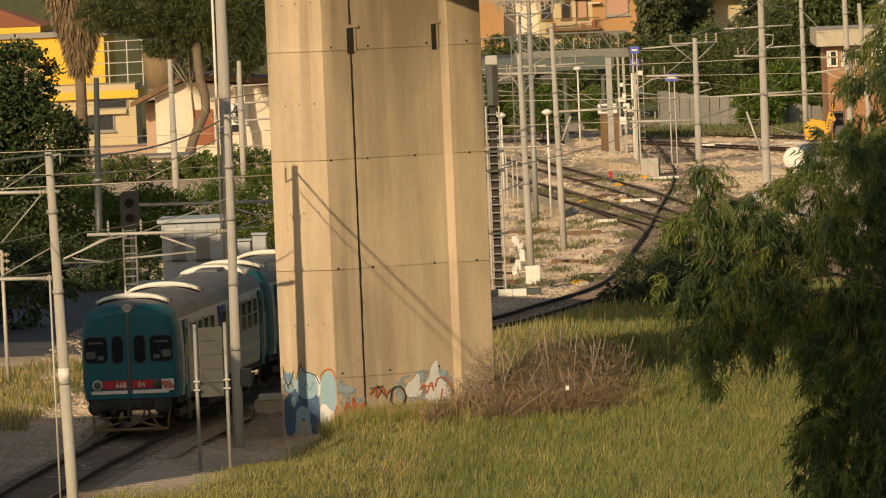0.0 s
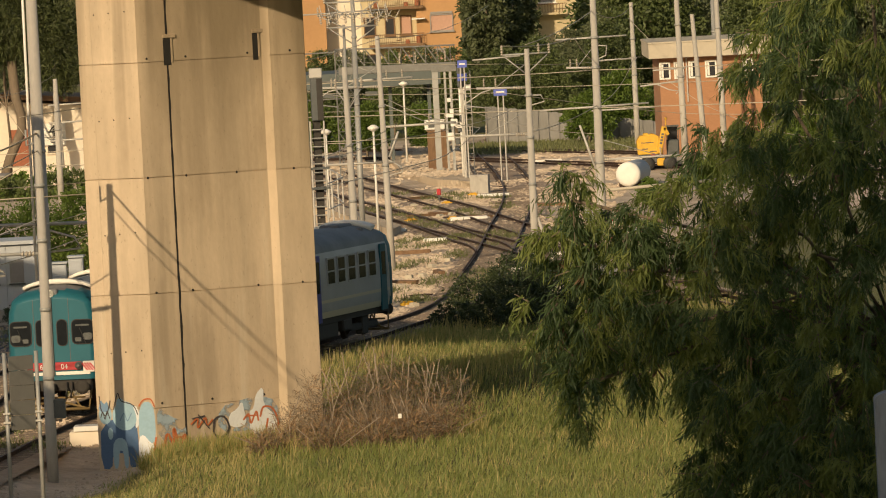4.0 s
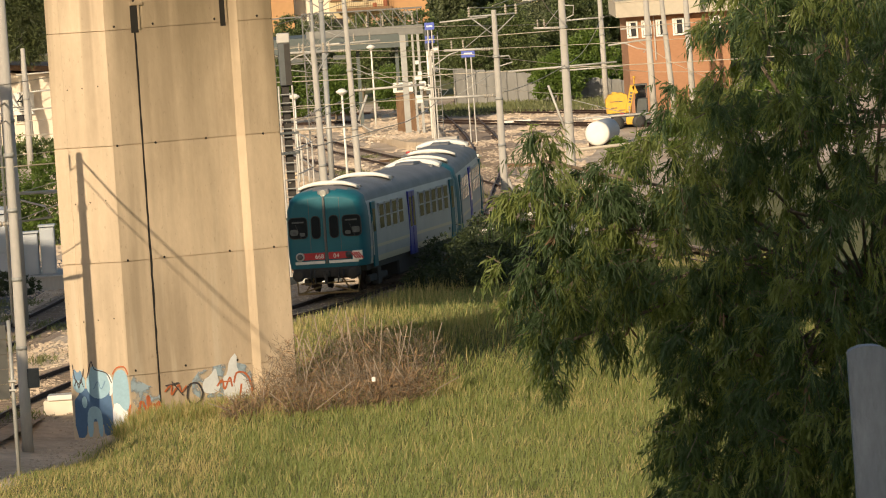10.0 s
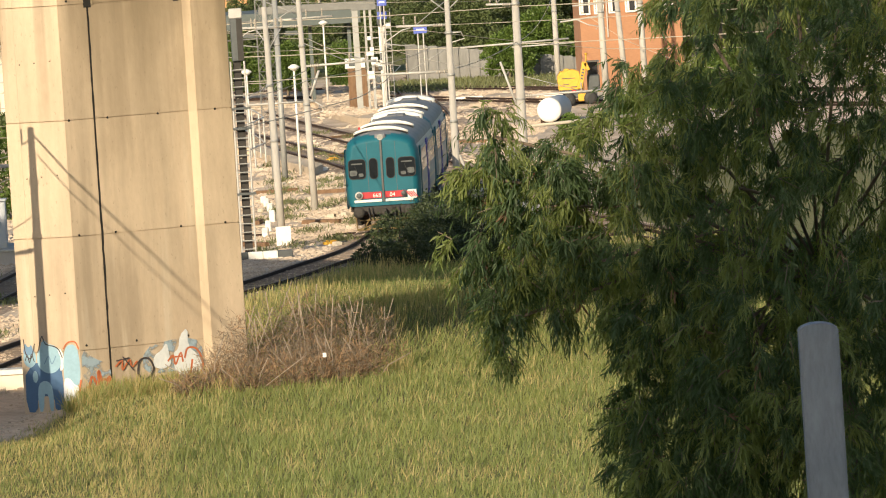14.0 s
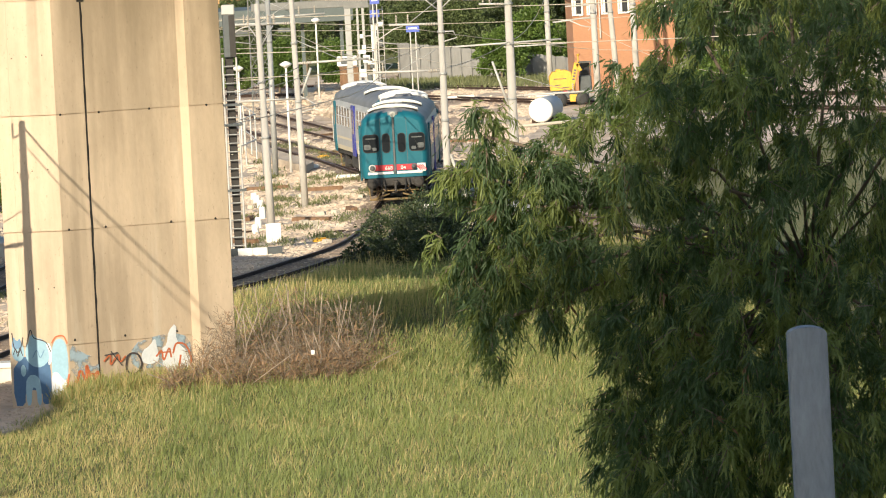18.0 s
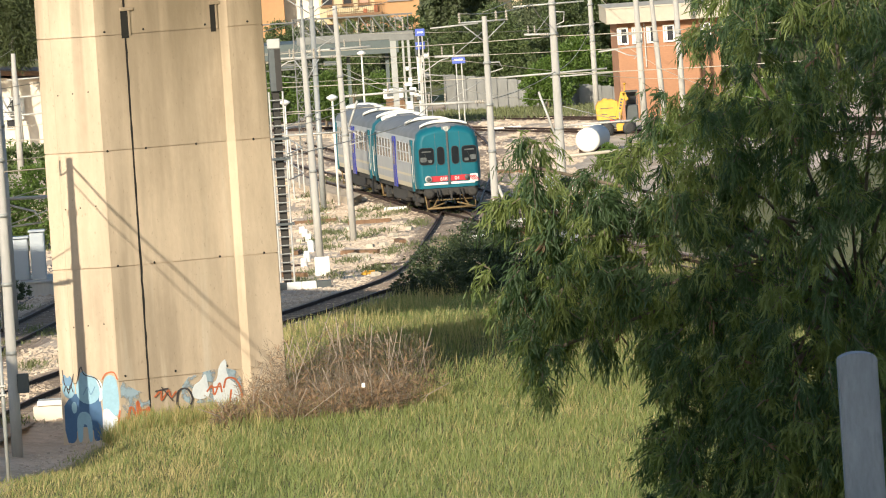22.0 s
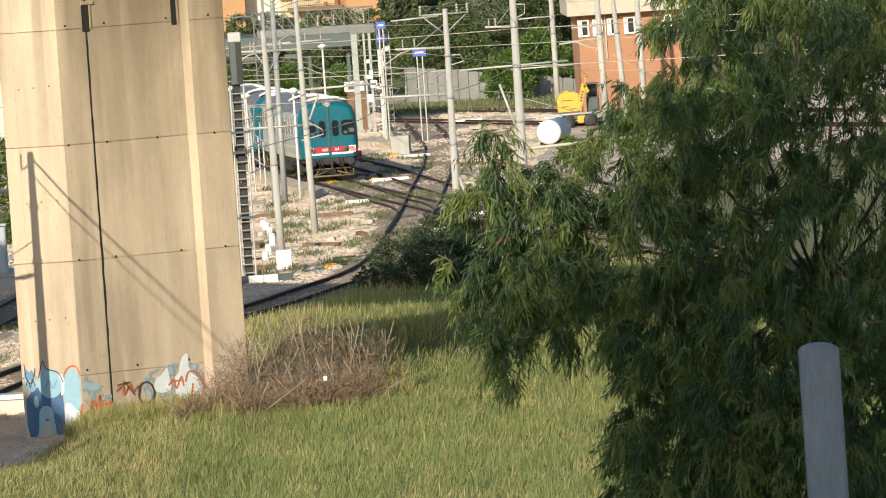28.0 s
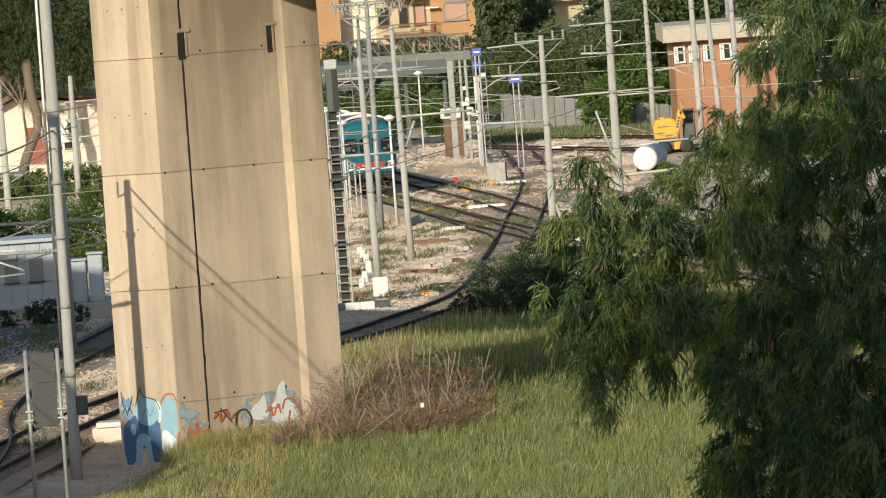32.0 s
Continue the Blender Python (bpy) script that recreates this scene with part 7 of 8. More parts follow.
def west_verge():
    """Dry grass and weeds on the rough ground west of the tracks."""
    rng = np.random.default_rng(9)
    k = 14000
    y = rng.uniform(224, 258, k)
    x = -16.7 - rng.random(k) ** 1.3 * 7
    lump = np.array([noise.noise(Vector((a * 0.6, b * 0.2, 3.0))) for a, b in zip(x, y)])
    keep = lump > -0.05 - 0.25 * (x < -18)
    x, y, lump = x[keep], y[keep], lump[keep]
    k = len(x)
    dry = rng.random(k) < 0.5
    for sel, mat, nm, lab in ((dry, GRASS_DRY, "dry_grass", "dry yellow grass west of the tracks"), (~dry, LEAF_WEED, "weeds", "dusty green weeds west of the tracks")):
        q = int(sel.sum())
        ob = leaf_object(nm, None, np.stack([x[sel], y[sel], np.zeros(q)], 1), unit(np.stack([rng.normal(0.05, 0.3, q), rng.normal(0, 0.3, q), np.ones(q)], 1)), rng.uniform(0.2, 0.55, q) * (1 + lump[sel]), rng.uniform(0.015, 0.035, q), rng.uniform(0, 0.8, q), mat, rng)
        tagged(ob, lab, "grass", kind="stuff")


west_verge()


def brush_pile():
    rng = np.random.default_rng(21)
    b = thing("dead_shrub", Matrix(), "tangled brown dead shrub against the pier", "shrub")
    heaps = [(-4.8, 220.2, 0.5, 0.6), (-4.2, 221.2, 0.6, 1.15), (-3.6, 222.4, 0.75, 1.75), (-3.0, 223.4, 0.85, 2.0), (-2.2, 223.8, 0.95, 2.1), (-1.4, 224.4, 1.0, 2.1), (-0.7, 225.2, 0.95, 2.0), (0.0, 226.2, 0.8, 1.75), (0.5, 227.2, 0.5, 1.2), (-1.6, 226.5, 1.0, 2.0), (-3.3, 219.8, 0.7, 0.9), (-2.2, 220.8, 0.9, 1.1), (-1.2, 221.8, 0.9, 1.05), (-0.3, 223, 0.6, 0.9)]
    pts, way, ln = [], [], []
    heaps = [(a - 0.15, b_, c * 1.05, d * 1.14) for a, b_, c, d in heaps if a < 0.3]
    for hx, hy, r, h in heaps:
        k = int(2000 * r)
        d = unit(rng.normal(size=(k, 3)))
        d[:, 2] = np.abs(d[:, 2])
        rr = rng.random(k)[:, None] ** 0.6
        pts.append(np.array([hx, hy, ground_height(hx, hy)]) + d * rr * np.array([r, r * 1.6, h * 0.95]))
        way.append(unit(d * 0.5 + rng.normal(0, 0.8, (k, 3)) + np.array([0, 0, 0.25])))
        ln.append(rng.uniform(0.08, 0.34, k) * (1 + (rng.random(k) < 0.06) * 1.2))
    pts, way, ln = np.concatenate(pts), np.concatenate(way), np.concatenate(ln)
    n = len(pts)
    red = rng.random(n) < 0.14 + 0.25 * (pts[:, 2] < 0.7)
    for sel, mat, nm, w in ((~red, TWIG, "twig_tangle", 0.011), (red, TWIG_RED, "dead_foliage", 0.024)):
        ob = leaf_object(nm, b, pts[sel], way[sel], ln[sel], np.full(int(sel.sum()), w), rng.uniform(0, 0.4, int(sel.sum())), mat, rng)
        tagged(ob, kind="stuff")
    for i in range(60):
        hx, hy, r, h = heaps[i % len(heaps)]
        a = Vector((hx + rng.normal(0, 0.25), hy + rng.normal(0, 0.4), -0.05))
        c = a + Vector((rng.normal(0, 0.6), rng.normal(0, 0.5), ground_height(a.x, a.y) + rng.uniform(0.6, 1.12) * h))
        bm = bmesh.new()
        pipe(bm, [a, a.lerp(c, 0.5) + Vector((rng.normal(0, 0.08), 0, 0.08)), c], 0.012, 5)
        part("stem", bm, STEM_GREY, b, "bare grey stem")
    s = thing("litter", pose(-1.45, 219.9, 0.85), "small scrap of white paper caught in the shrub", "litter")
    bm = bmesh.new()
    box(bm, -0.05, 0.05, -0.02, 0.02, -0.06, 0.06, bevel=0.015)
    part("scrap", bm, WHITE, s)


brush_pile()


def shrub(x, y, lobes, count, leaf, mat, label, seed):
    s = thing("bush", pose(x, y, ground_height(x, y)), label, "bush")
    rng = np.random.default_rng(seed)
    bm = bmesh.new()
    for l in lobes:
        rod(bm, (l[0] * 0.3, l[1] * 0.3, -0.1), Vector(l[:3]), 0.05, 0.015, 5)
    tagged(part("brushwood", bm, BARK, s), kind="stuff")
    p, out = crown_points(rng, lobes, count, 0.45)
    p[:, 2] = np.maximum(p[:, 2], 0.02)
    way = unit(out + rng.normal(size=(count, 3)) * 0.8)
    leaf_object("foliage", s, p, way, rng.uniform(0.6, 1.4, count) * leaf, rng.uniform(0.35, 0.6, count) * leaf, rng.uniform(0, 0.6, count), mat, rng)
    return s


shrub(2.2, 283, [(0, 0, 0.9, 1.2, 1.6, 1.0), (1.1, 0.5, 0.95, 1.2, 1.6, 1.1), (-1.0, -0.5, 0.55, 0.9, 1.2, 0.7), (2.3, 1, 0.8, 1.2, 1.6, 0.9), (3.4, 2, 0.8, 1.2, 1.6, 0.9), (0.4, -2, 0.5, 1.3, 1.2, 0.6), (-1.2, 6, 0.7, 1.2, 2.0, 0.9), (0.2, 8, 1.0, 1.3, 2.0, 1.1), (1.6, 6, 1.1, 1.4, 2.0, 1.2), (-2.0, 1, 0.4, 0.9, 1.6, 0.5)], 36000, 0.11, LEAF_BUSH, "dark green bush between meadow and track", 31)
shrub(-15.2, 301.5, [(0, 0, 0.4, 0.7, 0.8, 0.5), (1.0, 0, 0.3, 0.6, 0.8, 0.4), (-1.5, 0, 0.25, 0.6, 0.8, 0.35)], 4500, 0.10, LEAF_BUSH, "low dark shrub before the grey cabin", 32)
# the green hedge in the shade behind the cabin
shrub(-17.0, 345, [(0, 0, 1.6, 1.8, 1.5, 1.6), (2.6, 0, 1.9, 1.8, 1.5, 1.8), (-2.6, 0, 1.7, 1.8, 1.5, 1.6), (-5.2, 0, 1.6, 1.8, 1.5, 1.5), (4.8, 1, 1.5, 1.4, 1.5, 1.6)], 30000, 0.15, LEAF_BRIGHT, "leafy green hedge behind the equipment cabin", 33)
shrub(-23, 352, [(0, 0, 1.6, 1.8, 1.5, 1.8), (-2.6, 0, 1.9, 1.8, 1.5, 2.0), (2.2, 0, 1.2, 1.6, 1.5, 1.3)], 18000, 0.15, LEAF_BRIGHT, "leafy green hedge in the siding shade", 34)
shrub(-27, 452, [(0, 0, 0.7, 2, 1.5, 0.7), (3.5, 0, 0.6, 2, 1.5, 0.6), (-4, 0, 0.8, 2.2, 1.5, 0.8), (7, 0, 0.7, 1.6, 1.2, 0.8)], 7000, 0.25, LEAF_MID, "scrubby bushes below the cottage", 35)

shrub(-27.2, 457, [(0, 0, 0.5, 1.6, 1.2, 0.9), (-2.4, 0, 0.4, 1.5, 1.2, 0.7), (2.2, 0, 0.35, 1.3, 1.2, 0.6)], 5000, 0.22, STEM_GREY, "heap of pruned grey branches below the cottage", 37)
shrub(-22.6, 456, [(0, 0, 0.5, 1.2, 1.2, 0.9), (1.6, 0, 0.6, 1.0, 1.2, 1.0)], 4000, 0.2, LEAF_BRIGHT, "young green shrub below the cottage", 38)
tree("broadleaf_tree", -26.0, 335, 10, [(0, 0, 6.6, 2.8, 2.0, 2.6), (1.6, 0, 8.0, 1.6, 1.8, 1.5), (-2.5, 0, 6.6, 2.6, 2, 3.0), (2.6, -0.5, 5.4, 1.9, 1.6, 1.6), (0.5, 0, 3.0, 3.2, 2, 2.4)], 40000, 0.21, LEAF_DARK, "dark leafy tree at the edge of the siding", "tree", 41, 0.3)
# dark shrubs, added also to cover ground that should lie in shade
shrub(-20.6, 314, [(0, 0, 1.0, 1.8, 1.4, 1.3), (2.0, 0, 0.7, 1.2, 1.2, 1.0), (-3.0, 0, 1.2, 2.2, 1.5, 1.5), (-5.6, 0, 1.3, 2.0, 1.5, 1.6)], 26000, 0.14, LEAF_DARK, "dark shrubs covering shaded ground beside the equipment cabin", 39)
shrub(-26, 285, [(0, 0, 2.0, 3.5, 2.5, 2.0), (4.5, 0, 1.5, 2.4, 2.2, 1.5), (-5, 0, 3.0, 4, 2.5, 2.8)], 9000, 0.24, LEAF_DARK, "dark overgrown shrubs along the west side", 36)

# umbrella pine and palm by the houses
tree("umbrella_pine", -24.2, 474, 11, [(0.9, 0, 9.2, 3.4, 3, 2.0), (-2.6, 0, 9.4, 3.0, 3, 1.7), (2.9, 0, 8.0, 1.9, 2.2, 2.5), (-4.8, 0, 9.2, 1.6, 2, 1.2), (0, 1, 11.6, 4.8, 3, 1.8), (3.0, 0, 6.4, 1.2, 1.5, 1.3), (-1.4, 0, 7.6, 1.5, 1.6, 1.2)], 60000, 0.30, LEAF_PINE, "umbrella pine with a dark spreading crown", "tree", 51, 0.10, wide=(0.12, 0.22))
lean_bole = thing("leaning_trunk", pose(0.3, 0, 0), "leaning brown pine trunk before the cottage", "tree trunk")
bm = bmesh.new()
pipe(bm, [(-24.95, 473.5, -0.3), (-24.88, 473.5, 0.5), (-24.44, 473.5, 1.8), (-23.7, 473.5, 3.3), (-23.72, 473.5, 4.2), (-23.95, 473.5, 5.1), (-24.1, 473.5, 7.2)], 0.27, 10)
part("trunk", bm, BARK, lean_bole)
lean_trunk = thing("bare_trunk", pose(-27.4, 500, -0.4), "thick flaring brown trunk behind the cottage", "tree trunk")
bm = bmesh.new()
rod(bm, (0.2, 0, -0.3), (0, 0, 4.6), 0.7, 0.8, 12)
rod(bm, (0, 0, 4.55), (0.1, 0, 6.7), 0.8, 1.15, 12)
part("trunk", bm, PALM_SKIRT, lean_trunk)


def palm():
    p = thing("palm_tree", pose(-32.2, 500, 0), "palm with a thick skirt of dry hanging fronds", "palm")
    rng = np.random.default_rng(61)
    bm = bmesh.new()
    rod(bm, (0, 0, -0.3), (0, 0, 9.5), 0.36, 0.30, 10)
    part("trunk", bm, BARK, p)
    n = 5200
    a = rng.uniform(0, 2 * np.pi, n)
    z = rng.uniform(5.8, 10.4, n)
    r = 0.32 + (z - 5.8) * 0.34 * rng.random(n) ** 0.5
    root = np.stack([r * np.cos(a), r * np.sin(a), z], 1)
    leaf_object("dry_skirt", p, root, unit(np.stack([np.cos(a) * 0.25, np.sin(a) * 0.25, -np.ones(n)], 1) + rng.normal(0, 0.15, (n, 3))), rng.uniform(0.5, 1.2, n), rng.uniform(0.05, 0.12, n), np.zeros(n), PALM_SKIRT, rng, "dry brown hanging fronds")
    n = 2600
    f = rng.integers(0, 34, n)
    fa, fe = rng.uniform(0, 2 * np.pi, 34), rng.uniform(-0.35, 0.9, 34)
    u = rng.random(n)
    d = np.stack([np.cos(fa) * np.cos(fe), np.sin(fa) * np.cos(fe), np.sin(fe)], 1)[f]
    root = np.array([0, 0, 10.4]) + d * (u * 2.9)[:, None] - np.array([0, 0, 1]) * (u ** 2 * 0.9)[:, None]
    leaf_object("fronds", p, root, unit(d + rng.normal(0, 0.5, (n, 3)) + np.array([0, 0, -0.4])), rng.uniform(0.4, 0.8, n), rng.uniform(0.05, 0.1, n), rng.uniform(0, 0.5, n), LEAF_GREY, rng, "green fan fronds")


palm()

# woods behind the yard: a few kinds of tree, copied
KINDS = [tree("broadleaf_tree", 10.6, 512, 5, [(0, 0, 2.4, 1.7, 1.6, 1.6), (1.2, 0, 2.0, 1.3, 1.4, 1.4), (-1.1, 0, 1.8, 1.2, 1.3, 1.3), (0.3, 0, 3.4, 1.2, 1.2, 0.9)], 9000, 0.21, LEAF_BRIGHT, "fresh green leafy tree beside the yard", "tree", 71, 0.12, group="yard trees"),
         tree("broadleaf_tree", 16.8, 600, 11, [(0, 0, 7, 3.4, 3, 3.4), (2.4, 0, 5.5, 2.4, 2.4, 2.6), (-2.4, 0, 5.2, 2.4, 2.4, 2.8), (0.5, 0, 9.5, 2.4, 2.4, 2.0), (0, -1, 3.4, 2.8, 2.2, 2.0)], 14000, 0.30, LEAF_GREY, "grey-green leafy tree in the woods behind", "tree", 72, 0.3, group="woods"),
         tree("broadleaf_tree", 14.0, 556, 11, [(0, 0, 6.4, 3.0, 3, 3.4), (2.0, 0, 4.6, 2.6, 2.4, 2.8), (-2.0, 0, 4.2, 2.6, 2.4, 2.6), (-0.5, 0, 9.0, 2.2, 2.2, 2.2)], 14000, 0.29, LEAF_MID, "dark green leafy tree in the woods behind", "tree", 73, 0.3, group="woods"),
         tree("cypress", 3.6, 600, 14, [(0, 0, 3.0, 1.5, 1.5, 2.8), (0, 0, 7.0, 1.5, 1.5, 3.4), (0, 0, 11.0, 1.0, 1.0, 3.4)], 9000, 0.32, LEAF_CYPRESS, "tall dark cypress behind the yard", "tree", 74, 0.2, group="woods")]
rng_woods = random.Random(17)
for k, x, y, s in ((1, 5.4, 545, 0.42), (1, 7.6, 549, 0.48), (1, 9.6, 553, 0.5), (1, 11.4, 556, 0.62), (1, 9.2, 590, 0.5), (2, 1.0, 548, 0.5), (1, 18.5, 560, 1.0), (2, 23, 545, 1.0), (1, 28, 552, 1.1), (2, -3.0, 545, 0.5), (2, -7.5, 548, 0.52), (1, -11, 552, 0.6), (3, 5.6, 612, 0.95), (3, 4.8, 606, 0.9), (1, 13.2, 585, 0.85), (2, 6.6, 540, 0.55),
                   (2, 3.9, 538, 0.5), (1, 16, 590, 1.1), (1, 22, 600, 1.3), (2, 30, 590, 1.3), (2, -17, 556, 0.6), (1, -50, 585, 0.8), (1, -30, 585, 0.7), (1, 7.2, 590, 0.45), (2, 26, 575, 1.1), (1, 34, 565, 1.2), (2, 10.8, 548, 0.6), (1, -1, 552, 0.5), (1, -5.4, 556, 0.5),
                   (2, 20, 535, 0.8), (1, 25, 640, 1.6), (2, 16, 640, 1.3), (2, 34, 620, 1.6), (1, 5.0, 650, 0.5), (2, 13.5, 620, 1.0), (3, 3.4, 640, 1.0), (3, 6.6, 640, 0.8)):
    m = pose(x, y, ground_height(x, y), 0, 0, rng_woods.uniform(0, 360)) @ Matrix.Diagonal((s, s, s, 1))
    c = copy_thing(KINDS[k], m)
    c.scale = (s, s, s)
for x, y, s in ((8.8, 508, 0.75), (18.6, 448, 0.6), (20.5, 445, 0.8), (16.2, 446, 0.45), (12.9, 432, 0.3), (14.6, 428, 0.36), (17.0, 420, 0.5), (9.6, 396, 0.3), (12.5, 400, 0.45), (-4.5, 505, 0.75), (-1.0, 508, 0.7), (-7.5, 504, 0.8), (14.6, 515, 0.9)):
    c = copy_thing(KINDS[0], pose(x, y, 0, 0, 0, rng_woods.uniform(0, 360)))
    c.scale = (s, s, s)

# ---- graffiti on the pier: flat painted shapes on its faces ----
PAINTS = {}


def paint(name, rgb):
    if name not in PAINTS:
        m = material("spray paint " + name, rgb, 0.75, scale=3, fine=14, contrast=0.12)
        PAINTS[name] = m
    return PAINTS[name]


def soft_paint(name, rgb):
    """Paint that thins out and lets the concrete through in patches."""
    m = paint(name, rgb)
    nt = m.node_tree
    noise_node = nt.nodes.new("ShaderNodeTexNoise")
    noise_node.inputs["Scale"].default_value = 3.5
    noise_node.inputs["Detail"].default_value = 6
    coord = nt.nodes.new("ShaderNodeTexCoord")
    nt.links.new(coord.outputs["Object"], noise_node.inputs["Vector"])
    ramp = nt.nodes.new("ShaderNodeMapRange")
    ramp.inputs["From Min"].default_value = 0.42
    ramp.inputs["From Max"].default_value = 0.62
    nt.links.new(noise_node.outputs["Fac"], ramp.inputs["Value"])
    nt.links.new(ramp.outputs["Result"], nt.nodes["Principled BSDF"].inputs["Alpha"])
    return m


_a, _b = face_point(-7.86), face_point(-4.60)
_kx, _ky = (_b[0] - _a[0]) / 3.26, (_b[1] - _a[1]) / 3.26
_n = math.hypot(_kx, _ky)
FRONT = Matrix(((_kx, 0, -_ky / _n, _a[0] + 7.86 * _kx), (_ky, 0, _kx / _n, _a[1] + 7.86 * _ky), (0, 1, 0, 0), (0, 0, 0, 1)))
_dx, _dy = 1.56, -0.62
_l = math.hypot(_dx, _dy)
FACET = Matrix(((_dx / 1.94, 0, -_dy / _l, -9.42), (_dy / 1.94, 0, _dx / _l, 222.62), (0, 1, 0, 0), (0, 0, 0, 1)))
MURAL = thing("graffiti", Matrix(), "blue, white and red spray-painted graffiti on the pier foot", "graffiti")
LAYER = [0]


def patch(m, pts, mat, round_=2, label=""):
    """A flat painted patch; m maps (u, v) on the face to the world."""
    LAYER[0] += 1
    p = [Vector(q) for q in pts]
    for _ in range(round_):
        p = [q for a, b in zip(p, p[1:] + p[:1]) for q in (a * 0.75 + b * 0.25, a * 0.25 + b * 0.75)]
    bm = bmesh.new()
    bm.faces.new([bm.verts.new((a.x, a.y, 0)) for a in p])
    bmesh.ops.triangulate(bm, faces=bm.faces)
    off = Matrix.Translation((0, 0, -0.004 - 0.0012 * LAYER[0])) if m is FRONT else Matrix.Translation((0, 0, -0.004 - 0.0012 * LAYER[0]))
    bmesh.ops.transform(bm, matrix=m @ off, verts=bm.verts)
    return part("paint_patch", bm, mat, MURAL, label)


def stroke(m, pts, w, mat, closed=False):
    LAYER[0] += 1
    p = [Vector((a, b, 0)) for a, b in pts]
    p = spline(p + ([p[0]] if closed else []), 0.05)
    bm = bmesh.new()
    prev = None
    for i, q in enumerate(p):
        d = (p[min(i + 1, len(p) - 1)] - p[max(i - 1, 0)])
        d.normalize()
        s = Vector((-d.y, d.x, 0)) * (w / 2)
        cur = (bm.verts.new(q + s), bm.verts.new(q - s))
        if prev:
            bm.faces.new((prev[0], prev[1], cur[1], cur[0]))
        prev = cur
    bmesh.ops.transform(bm, matrix=m @ Matrix.Translation((0, 0, -0.004 - 0.0012 * LAYER[0])), verts=bm.verts)
    return part("paint_line", bm, mat, MURAL)


BLUE_D, BLUE_L, BLUE_M = paint("deep blue", (0.07, 0.14, 0.26)), paint("light blue", (0.30, 0.46, 0.55)), paint("mid blue", (0.16, 0.27, 0.40))
PALE, REDP, BLACKP = paint("white", (0.72, 0.74, 0.74)), paint("orange red", (0.50, 0.14, 0.05)), paint("black", (0.06, 0.05, 0.05))
HAZE = soft_paint("thin blue haze", (0.33, 0.42, 0.48))
# left facet (u runs 0 to 1.94)
def oval(m, u, v, ru, rv, mat):
    return patch(m, [(u + ru * math.cos(a * math.pi / 5), v + rv * math.sin(a * math.pi / 5)) for a in range(10)], mat, 1)


patch(FACET, [(0.06, -0.3), (0.42, -0.32), (0.46, 0.1), (1.0, 0.1), (1.02, -0.32), (1.32, -0.3), (1.33, 0.75), (1.2, 0.95), (0.1, 1.0)], BLUE_D, 1)
oval(FACET, 0.27, 1.12, 0.22, 0.26, BLUE_L)
patch(FACET, [(0.05, 1.2), (0.12, 1.55), (0.25, 1.38), (0.35, 1.5), (0.42, 1.2)], BLUE_M, 1)
oval(FACET, 0.92, 1.08, 0.43, 0.40, BLUE_L)
patch(FACET, [(0.58, 1.2), (0.72, 1.62), (0.95, 1.44), (1.2, 1.32), (1.1, 1.1), (0.75, 1.05)], BLUE_L, 1)
patch(FACET, [(1.18, 1.36), (1.36, 1.3), (1.42, 1.0), (1.35, 0.78), (1.24, 0.74), (1.32, 1.05)], PALE, 1)
oval(FACET, 0.42, 0.62, 0.09, 0.16, BLUE_L)
patch(FACET, [(0.48, -0.3), (0.47, 0.3), (0.6, 0.5), (0.85, 0.5), (0.98, 0.3), (0.98, -0.3), (0.84, -0.3), (0.82, 0.15), (0.68, 0.18), (0.64, -0.3)], BLUE_L, 1)
patch(FACET, [(1.36, 0.42), (1.38, 1.15), (1.52, 1.42), (1.78, 1.44), (1.91, 1.2), (1.92, 0.5), (1.8, 0.32), (1.5, 0.34)], BLUE_L, 1)
patch(FACET, [(1.33, -0.14), (1.34, 0.5), (1.52, 0.58), (1.7, 0.38), (1.88, 0.3), (1.86, 0.0), (1.7, -0.16)], PALE, 1)
stroke(FACET, [(0.1, 1.62), (0.15, 1.25), (0.3, 1.1), (0.4, 1.3), (0.46, 1.5)], 0.03, BLACKP)
stroke(FACET, [(0.12, 1.05), (0.2, 1.2), (0.26, 1.0), (0.34, 1.22), (0.42, 1.02)], 0.028, BLACKP)
stroke(FACET, [(0.55, 1.25), (0.72, 1.68), (0.82, 1.48), (1.2, 1.36), (1.36, 1.1)], 0.03, BLACKP)
stroke(FACET, [(0.75, 0.95), (0.9, 1.15), (1.0, 0.95), (1.15, 1.15)], 0.028, BLUE_M)
stroke(FACET, [(1.40, 1.32), (1.55, 1.48), (1.8, 1.5), (1.92, 1.3)], 0.04, REDP)
stroke(FACET, [(1.93, 0.5), (1.86, 0.15), (1.92, -0.05)], 0.06, REDP)
# main face (u is world x)
patch(FRONT, [(-7.84, 0.35), (-7.84, 1.35), (-7.5, 1.0), (-7.1, 0.85), (-7.1, 0.3)], HAZE, 1)
patch(FRONT, [(-6.3, 0.5), (-6.2, 1.15), (-5.6, 1.3), (-5.1, 1.35), (-4.7, 1.2), (-4.62, 0.6), (-5.4, 0.45)], HAZE, 1)
stroke(FRONT, [(-7.72, 0.1), (-7.6, 0.55), (-7.45, 0.3), (-7.42, 0.68), (-7.3, 0.25), (-7.15, 0.5), (-7.1, 0.2)], 0.07, REDP)
stroke(FRONT, [(-7.75, 0.3), (-7.5, 0.2), (-7.3, 0.45), (-7.1, 0.3)], 0.06, REDP)
stroke(FRONT, [(-7.55, 0.05), (-7.4, 0.4), (-7.25, 0.05)], 0.06, REDP)
